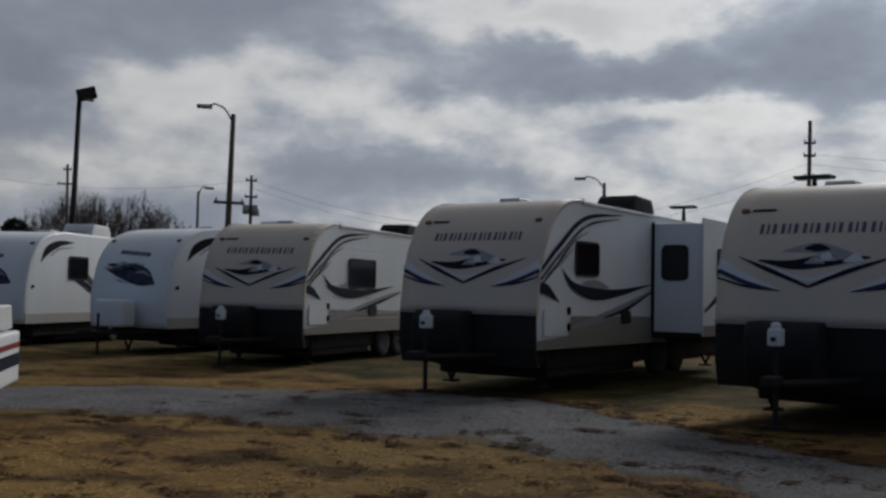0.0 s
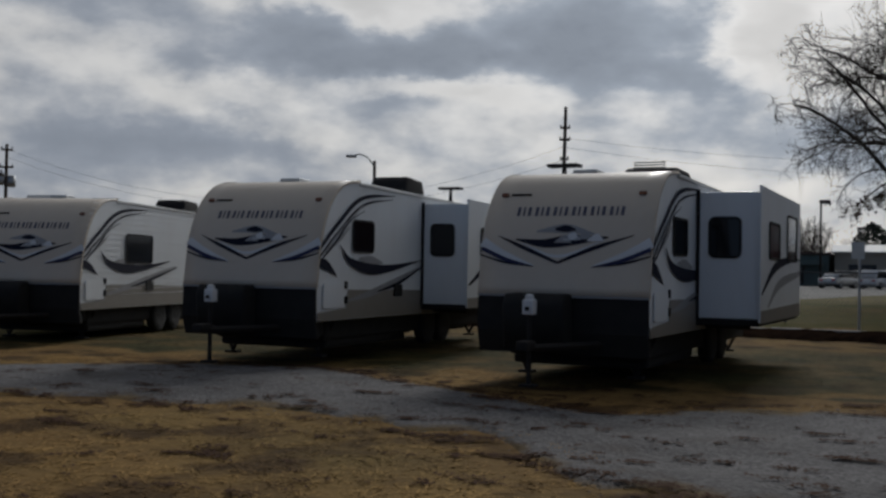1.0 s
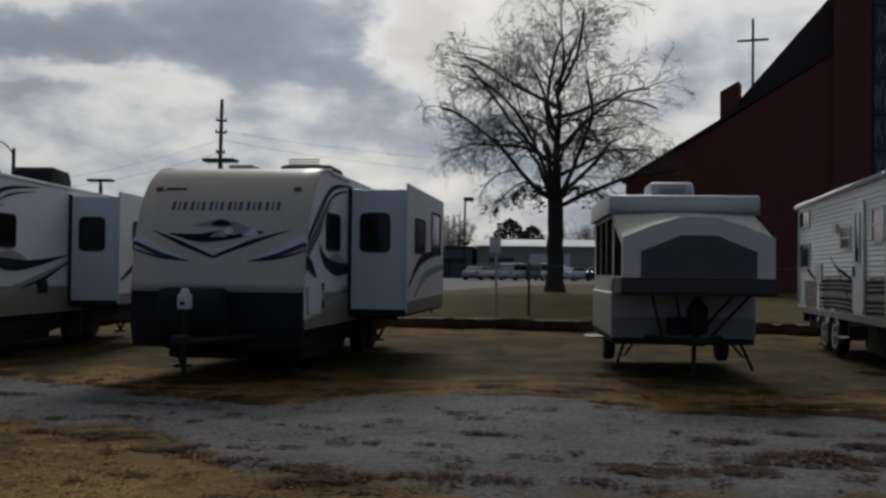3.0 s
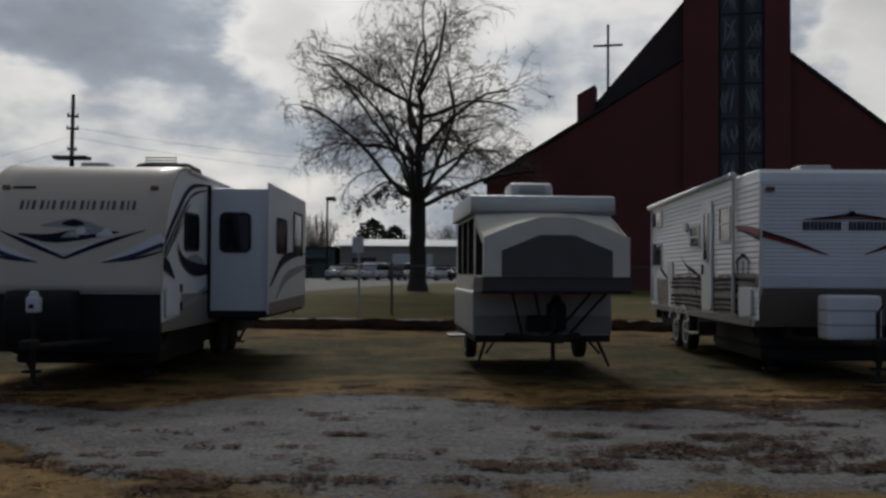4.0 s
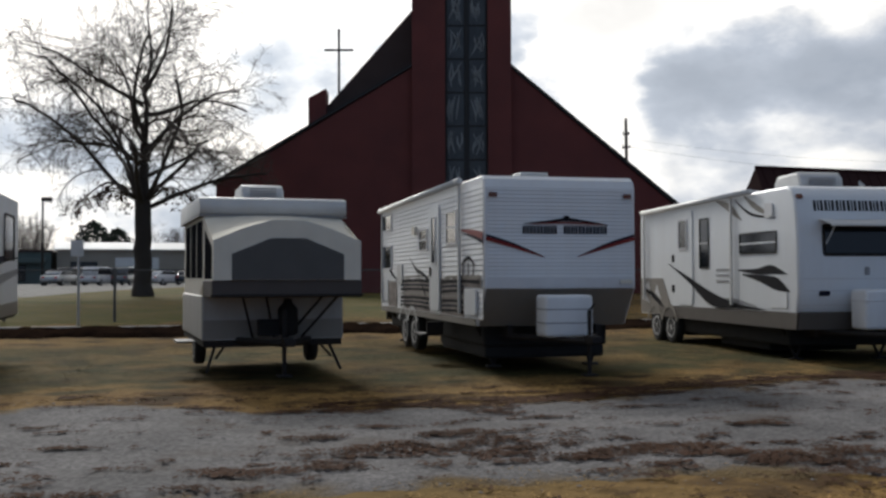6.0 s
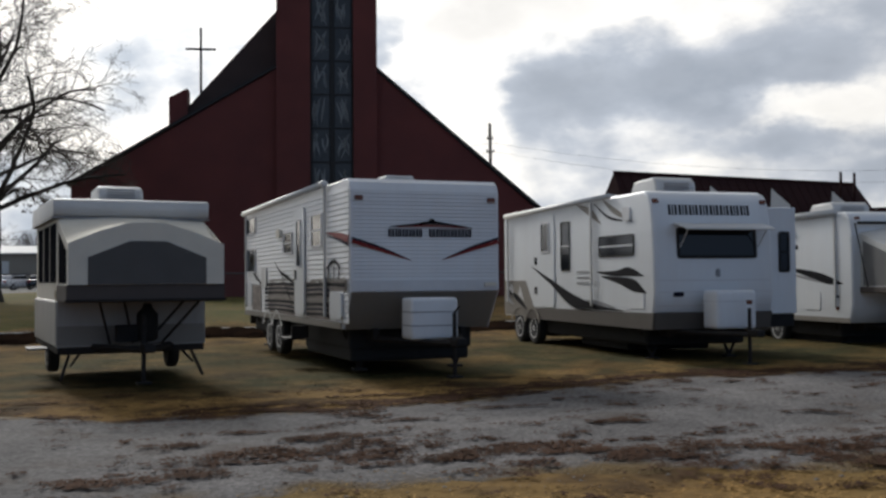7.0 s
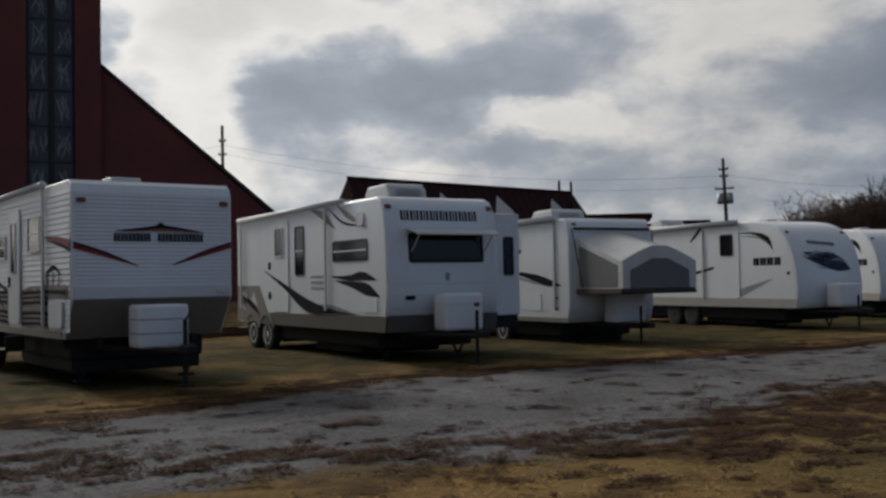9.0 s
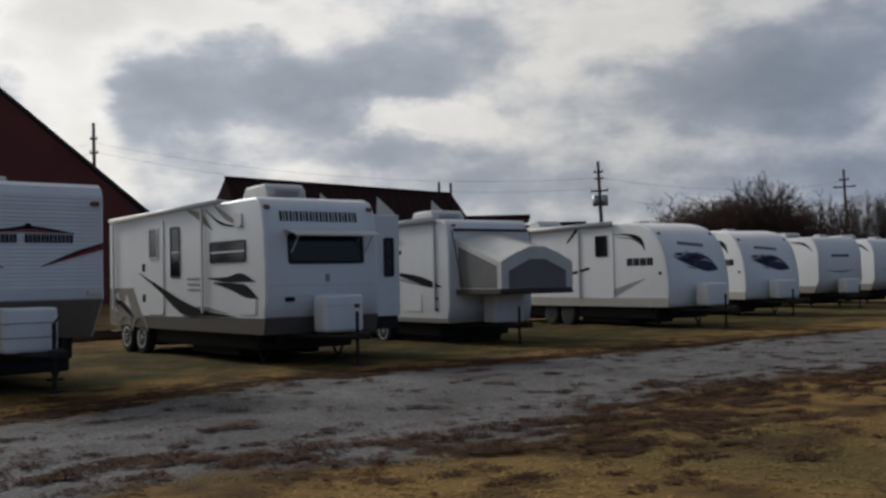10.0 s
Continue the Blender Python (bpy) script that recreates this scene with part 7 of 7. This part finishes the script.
def utility_pole(az, d, el, arms=(), lean=0.0, r=0.14, lamp=None, gear=(), label="weathered wooden utility pole with short crossarms"):
    """arms: (height below the top, half length); lamp: reach to the viewer's left (-) or right (+)."""
    p, h = place(az, d, el)
    t = thing("utility_pole", pose(p.x, p.y, p.z, 0, lean, az), label, "utility pole", "utility poles")
    part("pole", rod((0, 0, -0.3), (0, 0, h), r, r * 0.65, 10), WOOD, t, smooth=True)
    for drop, half in arms:
        a = part("crossarm", box((2 * half, 0.1, 0.12), (0, -r, h - drop), 0.01), WOOD, t)
        for s in (-1, 1):
            part("insulator", lathe([(0, 0.03), (0.05, 0.055), (0.1, 0.035), (0.14, 0.02)], 8, "Z", (s * half * 0.85, -r, h - drop + 0.06)), GREYV, a)
    for drop, x, rr, hh in gear:
        part("transformer", lathe([(0, rr * 0.8), (0.04, rr), (hh - 0.06, rr), (hh, rr * 0.6)], 12, "Z", (x, 0, h - drop - hh)), GALV, t, "grey pole transformer", True)
    if lamp:
        s = 1 if lamp > 0 else -1
        pts = bend([(0, 0, h - 0.35), (lamp * 0.35, 0, h + 0.18), (lamp * 0.75, 0, h + 0.36), (lamp, 0, h + 0.3)], 9)
        bm = bmesh.new()
        for a, b in zip(pts, pts[1:]):
            rod(a, b, 0.04, sides=6, bm=bm)
        arm = part("lamp_arm", bm, GALV, t)
        part("lamp_head", box((0.62, 0.26, 0.16), (lamp + s * 0.2, 0, h + 0.24), 0.06, 3), GALV, arm, "grey cobra-head lamp", True)
    return p, h


utility_pole(12.3, 44.2, 9.1, ((3.6, 0.6),), 1.2, 0.15, -0.95, label="tall wooden pole with a cobra-head street lamp")
utility_pole(11.35, 69.2, 6.05, ((0.35, 0.35), (1.4, 0.4)), 0.0, 0.14, None, ((1.9, 0.3, 0.25, 0.7), (1.9, -0.3, 0.22, 0.6)), "distant wooden pole with transformers")
utility_pole(14.1, 71.9, 5.1, (), 0.0, 0.12, 0.5, label="distant lamp pole among bare trees")
utility_pole(-7.5, 61, 6.0, (), 0.0, 0.14, -1.15, label="wooden pole with a cobra-head street lamp")
utility_pole(-17.72, 62, 9.05, ((1.25, 0.3), (1.95, 0.32), (3.1, 0.25)), 0.8, 0.15, label="tall wooden pole with short crossarms above the trailers")
utility_pole(-62.12, 80, 8.45, ((1.2, 0.25), (2.2, 0.3)), -0.5, 0.17, label="tall wooden pole behind the church roof")
utility_pole(-89.25, 78, 6.2, ((0.8, 0.35), (1.3, 0.3), (2.2, 0.65)), -2.0, 0.17, None, ((2.5, -0.3, 0.26, 0.8), (2.5, 0.32, 0.26, 0.8)), "leaning wooden pole with transformers and crossarms")
utility_pole(-101.7, 95, 5.2, ((0.9, 0.4), (1.5, 0.9)), -1.5, 0.16, label="distant wooden pole above bare brush")
utility_pole(-99.6, 110, 3.5, ((0.3, 1.1),), -3.0, 0.15, label="distant wooden pole with one wide crossarm")
utility_pole(20.6, 84.8, 6.2, ((0.4, 0.3), (1.5, 0.7)), -1.0, 0.14, label="distant wooden pole behind the lot lamp")


def lot_lamp(az, d, el, r, head, name="lot_lamp", label=""):
    p, h = place(az, d, el)
    t = thing("lot_lamp", pose(p.x, p.y, p.z, 0, 1.2 if d < 60 else 0, az), label, "lamp post")
    part("pole", rod((0, 0, -0.2), (0, 0, h), r, r * 0.8, 10), STEEL, t, smooth=True)
    k = part("lamp_head", box(head, (head[0] * 0.35, 0, h + head[2] * 0.25), 0.04, turn=Matrix.Rotation(radians(-18 if d < 60 else 0), 4, "Y")), STEEL, t, "dark floodlight housing")
    part("lamp_glass", box((head[0] * 0.8, head[1] * 0.8, 0.03), (head[0] * 0.35, 0, h - head[2] * 0.3), 0.01), GREYV, k)


lot_lamp(19.8, 37.8, 9.5, 0.10, (0.62, 0.45, 0.36), label="dark steel floodlight post behind the trailers")
lot_lamp(-31.1, 105, 3.95, 0.11, (1.0, 0.5, 0.35), label="thin car park lamp post with a flat head")
lot_lamp(-32.9, 135, 2.6, 0.09, (0.7, 0.4, 0.3), label="thin distant car park lamp post")


def wire(a, b, sag, r=0.014):
    a, b = Vector(a), Vector(b)
    bm = bmesh.new()
    pts = [a.lerp(b, t) - Vector((0, 0, sag * 4 * t * (1 - t))) for t in np.linspace(0, 1, 18)]
    rings = [[bm.verts.new(p + Vector((0, 0, r * c)) + Vector((0, 0, 0)).lerp((b - a).cross(Vector((0, 0, 1))).normalized(), r * s)) for c, s in ((1, 0), (-0.5, 0.87), (-0.5, -0.87))] for p in pts]
    for g, h in zip(rings, rings[1:]):
        for i in range(3):
            bm.faces.new((g[i], g[(i + 1) % 3], h[(i + 1) % 3], h[i]))
    tagged(part("overhead_wire", bm, STEEL), "thin dark overhead wire between poles", "overhead wire", "overhead wires")


def at(az, d, el):
    return bearing(az, d, EYE + d * math.tan(radians(el)))


wire(at(-62.12, 80, 6.95), at(-89.25, 78, 4.75), 1.3, 0.009)
wire(at(-62.12, 80, 7.4), at(-89.25, 78, 5.3), 1.2, 0.009)
wire(at(11.35, 69.2, 5.8), at(-17.72, 62, 6.9), 3.2, 0.009)
wire(at(11.35, 69.2, 5.4), at(-17.72, 62, 6.2), 3.0, 0.009)
wire(at(11.35, 69.2, 5.8), at(26, 80, 5.6), 0.9, 0.009)
wire(at(-17.72, 62, 7.4), at(-62.12, 80, 7.4), 2.6, 0.009)
wire(at(-17.72, 62, 6.9), at(-62.12, 80, 6.9), 2.8, 0.009)
wire(at(-89.25, 78, 5.3), at(-101.7, 95, 4.6), 0.8, 0.009)


# ---------- fence, sign, kerb ----------
def fence():
    f = thing("chain_link_fence", Matrix(), "grey chain-link fence along the back of the lot", "fence", kind="structure")
    n0, top = 31.9, 1.5
    us = [-13.65 + 3 * k for k in range(12)]
    pts = []
    for u in us:
        p = plan(u, n0)
        z = lift(p.x, p.y)
        pts.append(Vector((p.x, p.y, z)))
        q = part("post", rod((p.x, p.y, z - 0.2), (p.x, p.y, z + top + 0.05), 0.04, sides=8), FENCEM, f)
        part("post_cap", lathe([(0, 0.045), (0.03, 0.045), (0.06, 0.015)], 8, "Z", (p.x, p.y, z + top + 0.05)), FENCEM, q)
    bm = bmesh.new()
    for a, b in zip(pts, pts[1:]):
        part("top_rail", rod(a + Vector((0, 0, top)), b + Vector((0, 0, top)), 0.024, sides=6), FENCEM, f)
        k = 22
        for i in range(-k, k * 2):
            t0, t1 = i / k * 0.95, i / k * 0.95 + 0.5
            for s0, s1 in ((t0, t1), (t1, t0)):
                lo, hi = max(0.0, min(1.0, s0)), max(0.0, min(1.0, s1))
                if abs(hi - lo) < 0.02 or abs(s1 - s0) < 1e-6:
                    continue
                z0, z1 = top * (lo - s0) / (s1 - s0), top * (hi - s0) / (s1 - s0)
                rod(a.lerp(b, lo) + Vector((0, 0, 0.03 + z0 * 0.97)), a.lerp(b, hi) + Vector((0, 0, 0.03 + z1 * 0.97)), 0.0026, sides=3, bm=bm)
    part("wire_mesh", bm, FENCEM, f, "grey diamond wire mesh")


fence()


def sign_post():
    p = bearing(-32.85, 31.0)
    t = thing("road_sign", pose(p.x, p.y, p.z, 0, 0, -32.8), "pale back of a small sign on a post", "sign")
    part("post", rod((0, 0, -0.2), (0, 0, 2.35), 0.035, sides=8), GALV, t)
    part("sign_panel", box((0.34, 0.015, 0.46), (-0.04, -0.045, 2.14), 0.006), SIGNBACK, t)


sign_post()


def kerb():
    k = thing("kerb", Matrix(), "pale concrete kerb behind the parked trailers", "kerb", kind="structure")
    me = None
    for i in range(18):
        u = -13 + 2.4 * i
        p = plan(u, 28.9)
        if me is None:
            ob = part("kerb_stone", box((2.36, 0.24, 0.2), (0, 0, 0.02), 0.025), CONCRETE, k)
            me = ob.data
        else:
            ob = new("kerb_stone", me)
            ob.parent = k
        ob.matrix_local = pose(p.x, p.y, lift(p.x, p.y) - 0.02 + 0.025 * noise.noise((u * 0.4, 5, 0)), 0, 0, -37.6)


kerb()


# ---------- low white trailer at the end of the lane ----------
def folded_trailer():
    t = thing("folded_camper", pose(-5.32, 11.5, 0, 0, 0, 15), "white folded camper with a red stripe, closed", "camper")
    part("body", prism([(-1.6, 0.55), (-1.75, 0.78), (-1.75, 0.98), (1.7, 0.98), (1.7, 0.40), (-1.2, 0.40)], -1.0, 1.0, 0.05, 3), SIDING_W, t, "white lower body")
    part("lid", prism([(-1.65, 0.99), (-1.62, 1.22), (-1.5, 1.28), (1.5, 1.28), (1.62, 1.0)], -0.93, 0.93, 0.04, 3), ALU, t, "white closed lid")
    fm, sm = front_map(-1.75), side_map(1.0)
    patch("red_stripe", sm, [(-1.7, 0.80), (1.65, 0.80), (1.65, 0.86), (-1.7, 0.86)], REDV, t, 0.004)
    patch("dark_panel", sm, [(-1.5, 0.60), (1.65, 0.60), (1.65, 0.74), (-1.6, 0.74)], SLATE, t, 0.004)
    patch("red_stripe", fm, [(-0.95, 0.80), (0.95, 0.80), (0.95, 0.85), (-0.95, 0.85)], REDV, t, 0.004)
    patch("tail_lamp", fm, round_rect(0.72, 0.86, 0.92, 0.95, 0.02, 2), REDLENS, t, 0.004, 0.02)
    for s in (-1, 1):
        wheel(t, s * 0.92, 0.2, 0.3, 0.17)
    part("axle", rod((-0.9, 0.2, 0.3), (0.9, 0.2, 0.3), 0.04), STEEL, t)
    for s in (-1, 1):
        part("stabiliser_jack", rod((s * 0.8, -1.2, 0.42), (s * 0.85, -1.3, 0.02), 0.025, sides=6), STEEL, t)


folded_trailer()


scatter_turf()
scatter_stones()
